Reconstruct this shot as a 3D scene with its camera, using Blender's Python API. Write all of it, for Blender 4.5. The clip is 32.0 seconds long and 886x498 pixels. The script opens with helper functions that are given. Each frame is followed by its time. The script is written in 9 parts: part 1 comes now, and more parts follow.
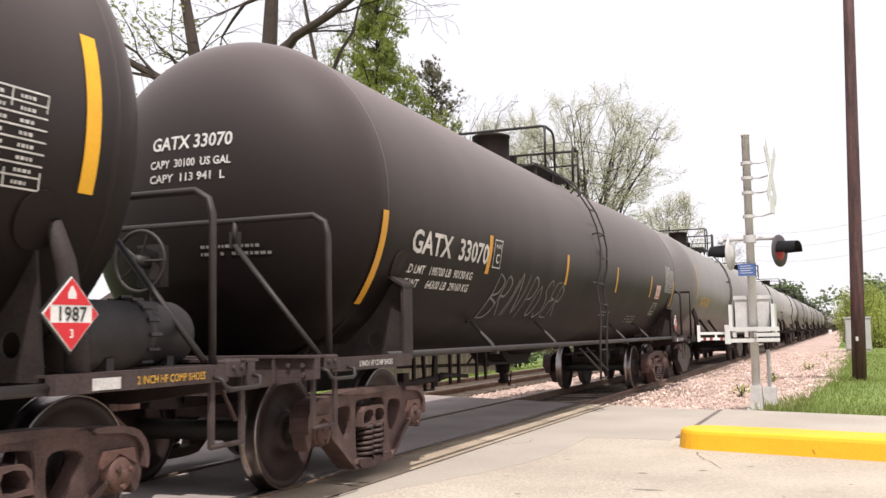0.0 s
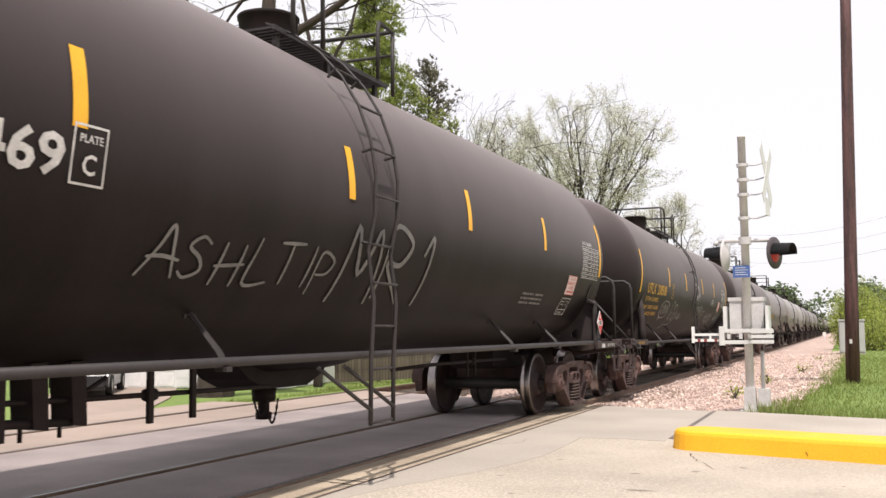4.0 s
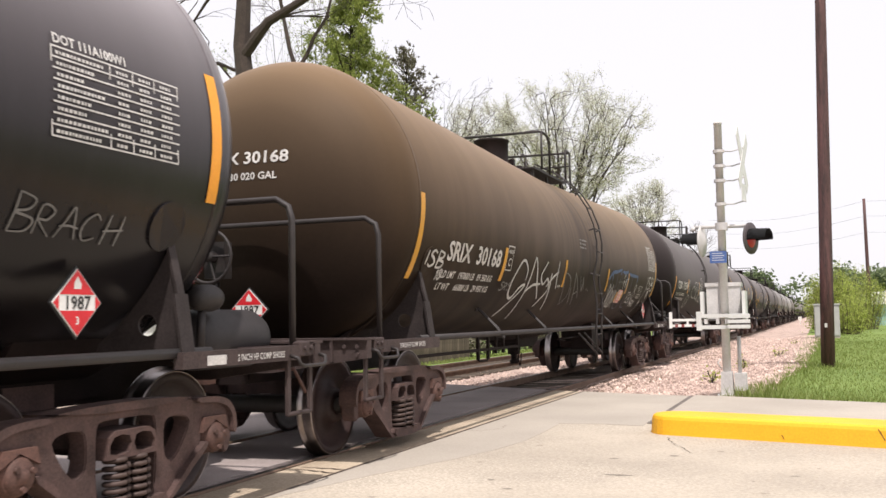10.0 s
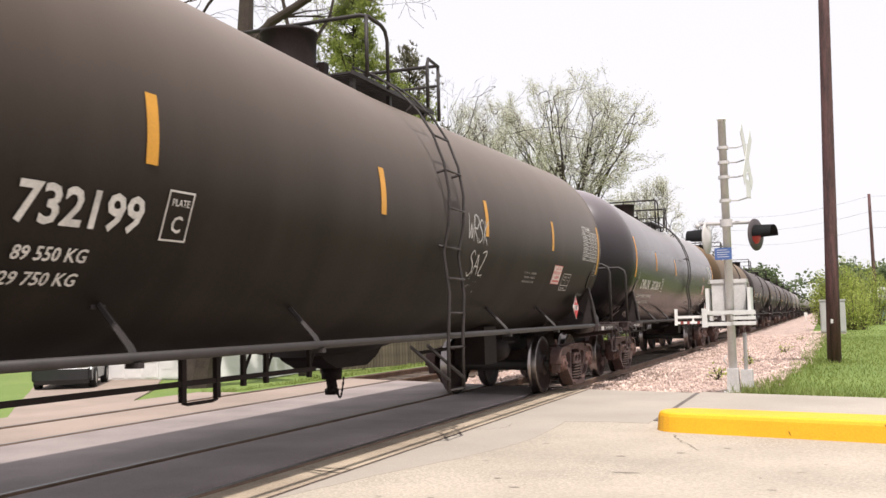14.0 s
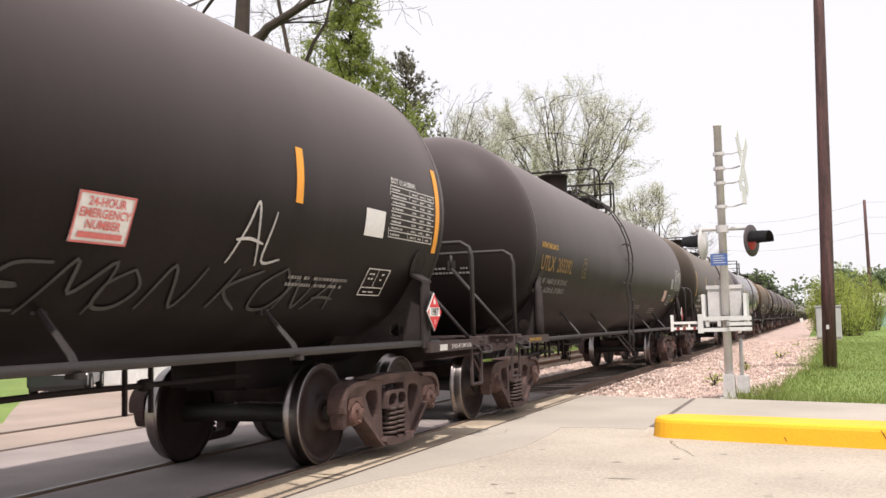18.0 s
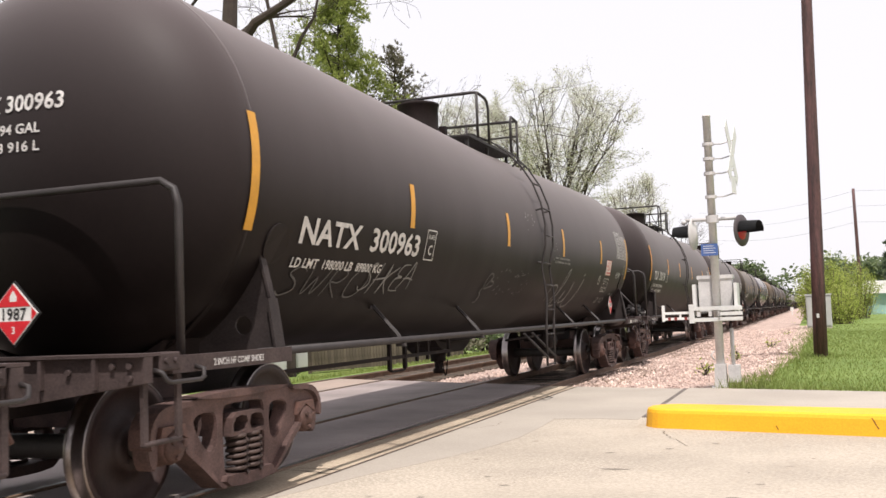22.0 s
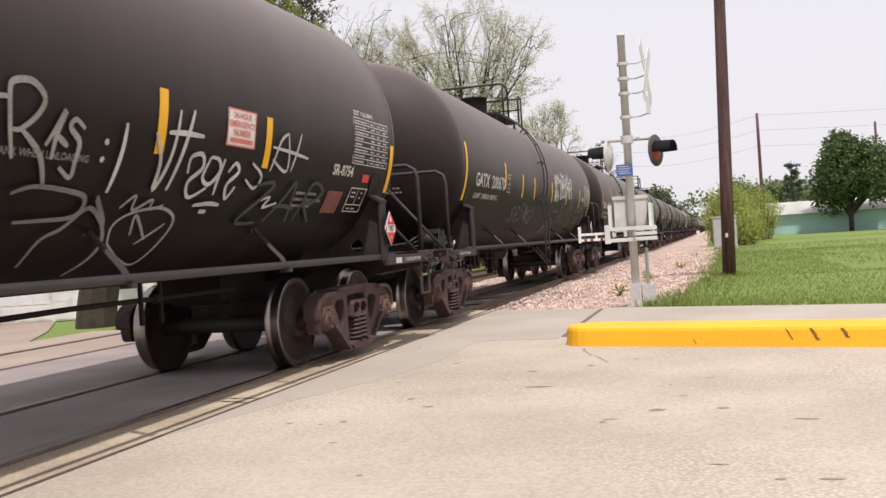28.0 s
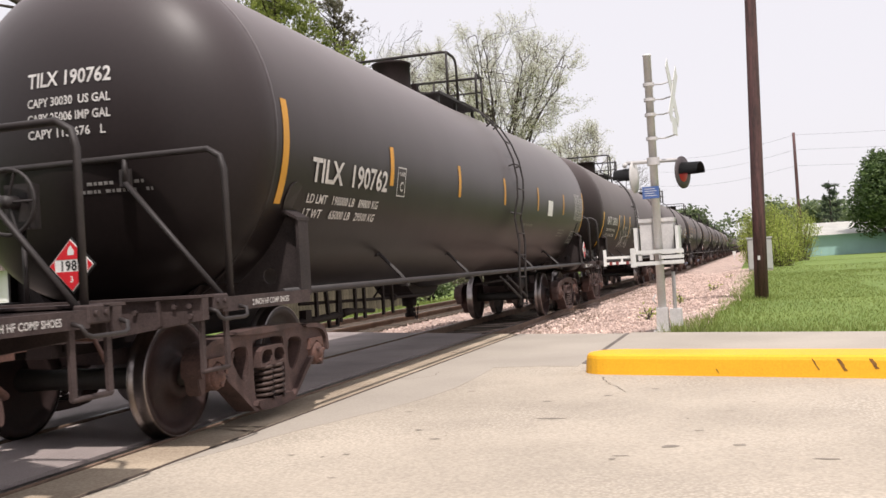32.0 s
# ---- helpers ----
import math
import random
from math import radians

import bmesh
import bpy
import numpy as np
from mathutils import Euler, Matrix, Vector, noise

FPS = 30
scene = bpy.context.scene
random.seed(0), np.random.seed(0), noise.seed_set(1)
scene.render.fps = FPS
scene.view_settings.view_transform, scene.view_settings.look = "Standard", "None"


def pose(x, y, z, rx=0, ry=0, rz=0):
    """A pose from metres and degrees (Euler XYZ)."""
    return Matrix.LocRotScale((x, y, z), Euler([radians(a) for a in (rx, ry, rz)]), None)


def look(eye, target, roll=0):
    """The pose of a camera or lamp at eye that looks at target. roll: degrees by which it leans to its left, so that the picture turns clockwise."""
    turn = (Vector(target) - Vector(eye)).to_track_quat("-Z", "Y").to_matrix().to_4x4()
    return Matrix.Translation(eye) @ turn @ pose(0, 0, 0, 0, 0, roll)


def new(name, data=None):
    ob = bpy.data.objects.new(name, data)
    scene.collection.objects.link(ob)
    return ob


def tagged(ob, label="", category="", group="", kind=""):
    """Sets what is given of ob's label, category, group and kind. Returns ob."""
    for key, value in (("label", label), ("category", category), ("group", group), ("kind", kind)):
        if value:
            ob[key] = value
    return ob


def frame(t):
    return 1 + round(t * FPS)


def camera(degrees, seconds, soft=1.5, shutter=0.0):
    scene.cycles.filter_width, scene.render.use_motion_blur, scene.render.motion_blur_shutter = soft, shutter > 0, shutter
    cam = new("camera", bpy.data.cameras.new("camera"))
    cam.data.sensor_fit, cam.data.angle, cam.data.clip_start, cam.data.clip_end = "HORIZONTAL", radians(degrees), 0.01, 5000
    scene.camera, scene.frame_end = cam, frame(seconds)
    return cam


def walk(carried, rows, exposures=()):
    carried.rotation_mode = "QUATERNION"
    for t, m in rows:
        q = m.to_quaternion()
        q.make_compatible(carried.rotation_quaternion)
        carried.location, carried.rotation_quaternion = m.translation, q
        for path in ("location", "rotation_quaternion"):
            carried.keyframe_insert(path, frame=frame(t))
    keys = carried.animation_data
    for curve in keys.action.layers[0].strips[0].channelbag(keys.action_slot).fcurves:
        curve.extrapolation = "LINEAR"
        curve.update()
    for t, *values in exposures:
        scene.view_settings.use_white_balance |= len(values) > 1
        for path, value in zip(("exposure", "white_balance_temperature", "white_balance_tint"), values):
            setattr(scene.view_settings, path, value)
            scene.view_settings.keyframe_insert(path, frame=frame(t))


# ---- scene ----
# Metres. z = 0 is the top of the rails; y runs along the track, away from the camera; x to the right.
cam = camera(49.33, 32.0, soft=1.5, shutter=0.06)
TRACK = -5.12          # centre line of the near track
TRACK2 = -9.15         # centre line of the far track
PITCH, SPEED, START = 18.24, 7.4, 14.8   # car spacing, train speed, place of car 0's middle at 0 s


def hold(x, y, z, yaw, pitch, roll):
    return pose(x, y, z, 90 + pitch, 0, yaw) @ pose(0, 0, 0, 0, 0, roll)


# seconds, place, yaw, pitch, roll
PATH = [
    (0, 0, 0, 1.240, 22.7, 5.013, -1.007),
    (0.5, 0, 0, 1.240, 22.713, 4.734, -1.149),
    (1, 0, 0, 1.240, 22.66, 4.839, -0.677),
    (1.5, 0, 0, 1.240, 22.652, 5.117, -0.55),
    (2, 0, 0, 1.240, 22.755, 5.176, -0.972),
    (2.5, 0, 0, 1.240, 22.754, 5.121, -1.104),
    (3, 0, 0, 1.240, 22.747, 5.153, -1.115),
    (3.5, 0, 0, 1.240, 22.674, 5.048, -0.744),
    (5.5, 0, 0, 1.240, 22.113, 4.645, -0.504),
    (6, 0, 0, 1.240, 22.027, 4.464, -0.833),
    (6.5, 0, 0, 1.240, 21.938, 4.188, -0.814),
    (7, 0, 0, 1.240, 21.862, 4.118, -0.807),
    (7.5, 0, 0, 1.240, 21.827, 4.102, -1.266),
    (8, 0, 0, 1.240, 21.875, 4.313, -1.573),
    (8.5, 0, 0, 1.240, 21.737, 4.38, -1.303),
    (9, 0, 0, 1.240, 21.5, 4.294, -1.128),
    (9.5, 0, 0, 1.240, 21.344, 4.237, -1.035),
    (10, 0, 0, 1.240, 21.164, 4.207, -1.018),
    (10.5, 0, 0, 1.240, 21.045, 4.109, -1.469),
    (11, 0, 0, 1.240, 21.096, 4.16, -1.312),
    (11.5, 0, 0, 1.240, 21.259, 4.152, -1.493),
    (12, 0, 0, 1.240, 21.456, 4.143, -1.315),
    (12.5, 0, 0, 1.240, 21.491, 4.259, -1.743),
    (13, 0, 0, 1.240, 21.527, 4.16, -1.33),
    (13.5, 0, 0, 1.240, 21.519, 4.121, -1.554),
    (14, 0, 0, 1.240, 21.44, 4.151, -1.481),
    (14.5, 0, 0, 1.240, 21.511, 4.297, -1.531),
    (15, 0, 0, 1.240, 21.51, 4.475, -1.771),
    (15.5, 0, 0, 1.240, 21.535, 4.54, -1.964),
    (17.5, 0, 0, 1.240, 21.408, 4.473, -1.926),
    (18, 0, 0, 1.240, 21.205, 4.489, -1.476),
    (18.5, 0, 0, 1.240, 21.068, 4.543, -1.49),
    (19, 0, 0, 1.240, 20.879, 4.493, -1.977),
    (19.5, 0, 0, 1.240, 20.74, 4.338, -1.827),
    (20, 0, 0, 1.240, 20.643, 4.255, -1.859),
    (20.5, 0, 0, 1.240, 20.589, 4.242, -1.946),
    (21, 0, 0, 1.240, 20.542, 4.166, -1.868),
    (21.5, 0, 0, 1.240, 20.554, 4.081, -1.912),
    (22, 0, 0, 1.240, 20.683, 4.074, -2.186),
    (22.5, 0, 0, 1.240, 20.584, 4.086, -2.398),
    (23, 0, 0, 1.240, 20.39, 4.134, -2.486),
    (23.5, 0, 0, 1.240, 20.226, 4.114, -2.18),
    (24, 0, 0, 1.240, 21.114, 3.637, -1.325),
    (24.5, 0, 0, 1.240, 21.939, 3.716, -0.865),
    (25, 0, 0, 1.240, 21.528, 4.025, -0.618),
    (25.5, 0, 0, 1.240, 20.193, 2.986, -0.03),
    (27.5, -0.108, 0.128, 1.181, 13.382, -0.12, -0.984),
    (28, -0.122, 0.223, 1.157, 15.775, -0.268, -3.575),
    (28.5, -0.128, 0.309, 1.175, 16.803, -0.179, -5.195),
    (29, -0.14, 0.367, 1.131, 17.77, 2.22, -5.55),
    (29.5, -0.118, 0.383, 1.150, 17.897, 3.636, -6.139),
    (30, -0.114, 0.454, 1.154, 15.633, 3.037, -6.325),
    (30.5, -0.049, 0.494, 1.180, 14.311, 2.678, -5.617),
    (31, -0.015, 0.476, 1.142, 16.125, 2.781, -4.78),
    (31.5, 0.002, 0.452, 1.174, 17.475, 1.346, -3.973),
    (32, 0.01, 0.45, 1.206, 17.745, 0.978, -3.336),
]
walk(cam, [(row[0], hold(*row[1:])) for row in PATH], [(0.0, 0.27, 6500, 14), (6.0, 0.23, 6500, 14), (25.5, 0.22, 6500, 14), (27.5, 0.0, 6500, 15), (32.0, 0.06, 6500, 15)])

# ---- light ----
SUN_EL, SUN_AZ = 62.0, 152.5    # degrees; azimuth clockwise from +y
world = bpy.data.worlds.new("sky")
scene.world = world
world.use_nodes = True
wn = world.node_tree.nodes
sky = wn.new("ShaderNodeTexSky")
sky.sky_type = "NISHITA"
sky.sun_disc = False
sky.sun_elevation, sky.sun_rotation = radians(SUN_EL), radians(SUN_AZ)
sky.air_density, sky.dust_density, sky.ozone_density = 1.0, 4.0, 1.0
haze = wn.new("ShaderNodeMix")
haze.data_type = "RGBA"
haze.inputs["Factor"].default_value = 0.72
haze.inputs["B"].default_value = (20.5, 20.3, 20.7, 1)
world.node_tree.links.new(sky.outputs[0], haze.inputs["A"])
world.node_tree.links.new(haze.outputs["Result"], wn["Background"].inputs[0])
wn["Background"].inputs[1].default_value = 0.055
sun = new("sun", bpy.data.lights.new("sun", "SUN"))
sun.data.energy, sun.data.angle, sun.data.color = 4.1, radians(1.2), (1.0, 0.95, 0.88)
se, sa = radians(SUN_EL), radians(SUN_AZ)
sun.matrix_world = look((math.sin(sa) * math.cos(se) * 50, math.cos(sa) * math.cos(se) * 50, math.sin(se) * 50), (0, 0, 0))


# ---- materials ----
def mat(name, color, rough=0.7, metal=0.0, vary=0.25, scale=3.0, fine=40.0, bump=0.15, color2=None, dist=0.01, per=0.0, spec=0.5):
    """Two scales of noise drive the colour, the finer one the relief."""
    m = bpy.data.materials.new(name)
    m.use_nodes = True
    nt = m.node_tree
    N, L = nt.nodes, nt.links
    b = N["Principled BSDF"]
    b.inputs["Roughness"].default_value, b.inputs["Metallic"].default_value = rough, metal
    b.inputs["Specular IOR Level"].default_value = spec
    tc = N.new("ShaderNodeTexCoord")
    n1, n2 = N.new("ShaderNodeTexNoise"), N.new("ShaderNodeTexNoise")
    n1.inputs["Scale"].default_value, n1.inputs["Detail"].default_value = scale, 6
    n2.inputs["Scale"].default_value, n2.inputs["Detail"].default_value = fine, 4
    L.new(tc.outputs["Object"], n1.inputs["Vector"])
    L.new(tc.outputs["Object"], n2.inputs["Vector"])
    mixn = N.new("ShaderNodeMath")
    mixn.operation = "MULTIPLY_ADD"
    mixn.inputs[1].default_value = 0.45
    L.new(n2.outputs["Fac"], mixn.inputs[0])
    half = N.new("ShaderNodeMath")
    half.operation = "MULTIPLY"
    half.inputs[1].default_value = 0.55
    L.new(n1.outputs["Fac"], half.inputs[0])
    L.new(half.outputs[0], mixn.inputs[2])
    ramp = N.new("ShaderNodeValToRGB")
    c2 = color2 or tuple(c * (1 - vary) for c in color)
    c1 = tuple(min(1, c * (1 + vary * 0.6)) for c in color)
    ramp.color_ramp.elements[0].position, ramp.color_ramp.elements[1].position = 0.36, 0.64
    ramp.color_ramp.elements[0].color, ramp.color_ramp.elements[1].color = (*c2, 1), (*c1, 1)
    L.new(mixn.outputs[0], ramp.inputs[0])
    out = ramp.outputs[0]
    if per:
        oi, hs, ma = N.new("ShaderNodeObjectInfo"), N.new("ShaderNodeHueSaturation"), N.new("ShaderNodeMath")
        ma.operation = "MULTIPLY_ADD"
        ma.inputs[1].default_value, ma.inputs[2].default_value = per, 1 - per / 2
        L.new(oi.outputs["Random"], ma.inputs[0])
        L.new(ma.outputs[0], hs.inputs["Value"])
        L.new(out, hs.inputs["Color"])
        out = hs.outputs[0]
    L.new(out, b.inputs["Base Color"])
    if bump:
        bp = N.new("ShaderNodeBump")
        bp.inputs["Strength"].default_value, bp.inputs["Distance"].default_value = bump, dist
        L.new(n2.outputs["Fac"], bp.inputs["Height"])
        L.new(bp.outputs[0], b.inputs["Normal"])
    return m


def leafy(name, color, color2, trans=0.35):
    """Leaf material whose tint varies from leaf to leaf, with some light through it."""
    m = bpy.data.materials.new(name)
    m.use_nodes = True
    N, L = m.node_tree.nodes, m.node_tree.links
    b = N["Principled BSDF"]
    b.inputs["Roughness"].default_value = 0.6
    g, r = N.new("ShaderNodeNewGeometry"), N.new("ShaderNodeValToRGB")
    r.color_ramp.elements[0].color, r.color_ramp.elements[1].color = (*color, 1), (*color2, 1)
    L.new(g.outputs["Random Per Island"], r.inputs[0])
    L.new(r.outputs[0], b.inputs["Base Color"])
    t, mx = N.new("ShaderNodeBsdfTranslucent"), N.new("ShaderNodeMixShader")
    L.new(r.outputs[0], t.inputs[0])
    mx.inputs[0].default_value = trans
    L.new(b.outputs[0], mx.inputs[1])
    L.new(t.outputs[0], mx.inputs[2])
    L.new(mx.outputs[0], N["Material Output"].inputs[0])
    return m


def tank_paint(name, color, rough, dust_light, streak=0.5, spec=0.08, sheen=0.45, fall=1.7):
    """Tank paint: dull base, dust and painted skylight paling the top, vertical run-down streaks and faint stains."""
    m = mat(name, color, rough, 0, 0.22, 0.7, 25, 0.04, dist=0.004, spec=spec)
    N, L = m.node_tree.nodes, m.node_tree.links
    b = N["Principled BSDF"]
    base = b.inputs["Base Color"].links[0].from_socket
    tc, mp, ns = N.new("ShaderNodeTexCoord"), N.new("ShaderNodeMapping"), N.new("ShaderNodeTexNoise")
    mp.inputs["Scale"].default_value = (0.30, 1.1, 0.30)
    ns.inputs["Scale"].default_value, ns.inputs["Detail"].default_value = 1.6, 5
    L.new(tc.outputs["Object"], mp.inputs[0])
    L.new(mp.outputs[0], ns.inputs["Vector"])
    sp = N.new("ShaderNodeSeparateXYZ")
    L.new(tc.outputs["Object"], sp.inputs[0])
    # height mask: settled dust plus the sky-lit upper half put into the colour
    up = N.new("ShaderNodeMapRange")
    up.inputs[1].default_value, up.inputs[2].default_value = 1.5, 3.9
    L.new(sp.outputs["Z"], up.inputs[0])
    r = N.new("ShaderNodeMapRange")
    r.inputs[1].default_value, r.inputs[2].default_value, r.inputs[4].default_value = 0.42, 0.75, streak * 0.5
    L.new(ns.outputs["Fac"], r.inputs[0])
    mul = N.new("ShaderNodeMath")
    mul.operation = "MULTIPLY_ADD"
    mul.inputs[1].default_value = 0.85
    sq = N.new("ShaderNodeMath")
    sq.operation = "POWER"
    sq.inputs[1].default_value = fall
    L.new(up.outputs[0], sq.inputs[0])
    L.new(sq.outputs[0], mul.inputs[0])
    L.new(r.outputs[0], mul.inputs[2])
    # the pale top, dust and painted light together, weakens on the domed ends
    ab, end, keep = N.new("ShaderNodeMath"), N.new("ShaderNodeMapRange"), N.new("ShaderNodeMath")
    ab.operation, keep.operation = "ABSOLUTE", "MULTIPLY"
    end.inputs[1].default_value, end.inputs[2].default_value, end.inputs[3].default_value, end.inputs[4].default_value = 7.2, 8.1, 1.0, 0.4
    L.new(sp.outputs["Y"], ab.inputs[0])
    L.new(ab.outputs[0], end.inputs[0])
    L.new(mul.outputs[0], keep.inputs[0])
    L.new(end.outputs[0], keep.inputs[1])
    mul = keep
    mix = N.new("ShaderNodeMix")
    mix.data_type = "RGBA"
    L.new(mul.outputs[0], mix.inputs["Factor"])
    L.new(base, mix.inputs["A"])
    mix.inputs["B"].default_value = (*dust_light, 1)
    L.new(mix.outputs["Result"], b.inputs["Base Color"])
    # dust sheen on the same mask, also standing in for sky at a slant
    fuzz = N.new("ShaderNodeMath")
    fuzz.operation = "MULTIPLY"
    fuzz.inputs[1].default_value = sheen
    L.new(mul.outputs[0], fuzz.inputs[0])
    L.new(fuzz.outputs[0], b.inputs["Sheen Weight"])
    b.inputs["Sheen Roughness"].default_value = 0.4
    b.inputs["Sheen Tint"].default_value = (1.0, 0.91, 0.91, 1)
    return m


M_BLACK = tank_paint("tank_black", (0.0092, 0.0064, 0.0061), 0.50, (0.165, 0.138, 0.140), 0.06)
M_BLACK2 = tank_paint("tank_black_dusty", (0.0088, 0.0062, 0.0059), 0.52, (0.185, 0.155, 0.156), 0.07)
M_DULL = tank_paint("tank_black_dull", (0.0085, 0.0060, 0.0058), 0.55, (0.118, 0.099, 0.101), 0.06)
# glossy and satin: the pale top is sky reflection painted into the colour
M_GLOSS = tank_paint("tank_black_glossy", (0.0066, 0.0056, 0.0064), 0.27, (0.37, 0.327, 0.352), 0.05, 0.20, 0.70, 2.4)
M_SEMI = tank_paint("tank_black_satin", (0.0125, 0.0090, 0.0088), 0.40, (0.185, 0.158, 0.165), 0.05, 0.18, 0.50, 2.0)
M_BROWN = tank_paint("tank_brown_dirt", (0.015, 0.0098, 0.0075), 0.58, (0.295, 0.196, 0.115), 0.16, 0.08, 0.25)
# dark spill streaks that run down from the manway of the brown car
bn = M_BROWN.node_tree
bt, bmap, bno, bsp = (bn.nodes.new("ShaderNode" + s) for s in ("TexCoord", "Mapping", "TexNoise", "SeparateXYZ"))
bmap.inputs["Scale"].default_value = (0.12, 5.5, 0.12)
bno.inputs["Scale"].default_value, bno.inputs["Detail"].default_value = 1.4, 6
bn.links.new(bt.outputs["Object"], bmap.inputs[0])
bn.links.new(bmap.outputs[0], bno.inputs["Vector"])
bn.links.new(bt.outputs["Object"], bsp.inputs[0])
bab, bmask, bran, bmul, bmix = (bn.nodes.new("ShaderNode" + s) for s in ("Math", "MapRange", "MapRange", "Math", "Mix"))
bab.operation, bmul.operation = "ABSOLUTE", "MULTIPLY"
bn.links.new(bsp.outputs["Y"], bab.inputs[0])
bmask.inputs[1].default_value, bmask.inputs[2].default_value, bmask.inputs[3].default_value, bmask.inputs[4].default_value = 0.7, 2.3, 0.60, 0.07
bn.links.new(bab.outputs[0], bmask.inputs[0])
bran.inputs[1].default_value, bran.inputs[2].default_value = 0.40, 0.66
bn.links.new(bno.outputs["Fac"], bran.inputs[0])
bn.links.new(bmask.outputs[0], bmul.inputs[0])
bn.links.new(bran.outputs[0], bmul.inputs[1])
bmix.data_type = "RGBA"
bb = bn.nodes["Principled BSDF"]
bn.links.new(bmul.outputs[0], bmix.inputs["Factor"])
bn.links.new(bb.inputs["Base Color"].links[0].from_socket, bmix.inputs["A"])
bmix.inputs["B"].default_value = (0.014, 0.0085, 0.0075, 1)
bn.links.new(bmix.outputs["Result"], bb.inputs["Base Color"])
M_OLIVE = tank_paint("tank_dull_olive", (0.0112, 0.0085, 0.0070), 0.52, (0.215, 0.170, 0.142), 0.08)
# far-car greys: distance haze and slanting sky sheen are mixed into the paint
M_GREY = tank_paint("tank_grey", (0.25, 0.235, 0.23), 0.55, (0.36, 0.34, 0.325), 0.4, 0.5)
M_DUSTHAZE = tank_paint("tank_dusty_grey", (0.095, 0.083, 0.080), 0.5, (0.24, 0.218, 0.212), 0.25, 0.6)
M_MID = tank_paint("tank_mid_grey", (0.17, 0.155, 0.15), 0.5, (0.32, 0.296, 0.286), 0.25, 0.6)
M_UNDER = mat("black_underframe", (0.0160, 0.0105, 0.0100), 0.7, 0, 0.35, 4, 50, 0.1, spec=0.15)
M_DECK = mat("dusty_platform_steel", (0.060, 0.043, 0.041), 0.75, 0, 0.4, 5, 60, 0.15, spec=0.25)
M_POST = mat("dusty_black_post", (0.036, 0.028, 0.0275), 0.7, 0, 0.4, 5, 60, 0.12, spec=0.25)
M_PIPE = mat("worn_black_pipe", (0.026, 0.021, 0.021), 0.6, 0, 0.35, 6, 60, 0.1)
M_RAIL_T = mat("handrail_black", (0.024, 0.0185, 0.018), 0.6, 0, 0.3, 8, 60, 0.08)
M_SIDE = mat("cast_steel_dusty_brown", (0.082, 0.047, 0.041), 0.8, 0, 0.45, 5, 60, 0.3, per=0.5)
M_RUST = mat("rusty_bearing", (0.115, 0.058, 0.045), 0.75, 0, 0.45, 9, 70, 0.3, per=0.6)
M_SPRING = mat("spring_steel", (0.075, 0.05, 0.043), 0.6, 0.3, 0.3, 12, 60, 0.1)
M_WHEEL = mat("wheel_plate_brown", (0.031, 0.016, 0.0145), 0.6, 0, 0.4, 5, 50, 0.2, per=0.4)
M_TREAD = mat("polished_tread", (0.30, 0.265, 0.255), 0.28, 1.0, 0.25, 8, 80, 0.05)
M_AXLE = mat("axle_dark", (0.03, 0.025, 0.022), 0.6, 0, 0.3, 6, 50, 0.1)
M_YEL = mat("reflective_yellow", (0.56, 0.265, 0.018), 0.45, 0, 0.15, 5, 60, 0.03)
M_YELB = mat("fresh_reflective_yellow", (0.82, 0.42, 0.012), 0.45, 0, 0.12, 5, 60, 0.03)
M_ORAN = mat("reflective_orange_yellow", (0.78, 0.32, 0.022), 0.45, 0, 0.12, 5, 60, 0.03)
M_CAPB = mat("blue_bearing_cap", (0.20, 0.24, 0.32), 0.5, 0.2, 0.3, 9, 70, 0.1)
M_DULLR = mat("dull_red_panel", (0.16, 0.045, 0.04), 0.6, 0, 0.4, 7, 50, 0.0)
M_STEN = mat("stencil_white", (0.56, 0.54, 0.52), 0.6, 0, 0.3, 9, 80, 0.02)
M_STENY = mat("stencil_yellow", (0.55, 0.30, 0.03), 0.6, 0, 0.3, 9, 80, 0.02)
M_STEND = mat("stencil_faded", (0.20, 0.19, 0.18), 0.6, 0, 0.4, 9, 80, 0.02)
M_WEATH = mat("weathered_sticker", (0.34, 0.34, 0.34), 0.6, 0, 0.7, 7, 30, 0.0)
M_SOOT = mat("overpaint_grey", (0.024, 0.021, 0.021), 0.6, 0, 0.3, 4, 30, 0.0)
M_GRAF = mat("spray_white", (0.48, 0.47, 0.46), 0.6, 0, 0.35, 4, 50, 0.0)
M_GRAFD = mat("spray_faded", (0.15, 0.145, 0.14), 0.6, 0, 0.4, 4, 50, 0.0)
M_GRAFB = mat("spray_blue", (0.10, 0.16, 0.21), 0.6, 0, 0.35, 4, 50, 0.0)
M_GRAFM = mat("spray_grey_white", (0.27, 0.26, 0.25), 0.6, 0, 0.4, 4, 50, 0.0)
M_GRAFX = mat("spray_worn_off", (0.062, 0.058, 0.056), 0.6, 0, 0.5, 4, 50, 0.0)
M_GRAFY = mat("spray_almost_gone", (0.036, 0.034, 0.033), 0.6, 0, 0.5, 4, 50, 0.0)
M_STENF = mat("stencil_faded_ochre", (0.24, 0.135, 0.03), 0.6, 0, 0.45, 9, 80, 0.02)
M_GRAFW = mat("spray_fresh_white", (0.70, 0.69, 0.68), 0.6, 0, 0.2, 4, 50, 0.0)
M_TANS = mat("spray_dull_tan", (0.13, 0.105, 0.05), 0.6, 0, 0.5, 4, 50, 0.0)
M_TEALS = mat("spray_dark_teal", (0.045, 0.072, 0.095), 0.6, 0, 0.5, 4, 50, 0.0)
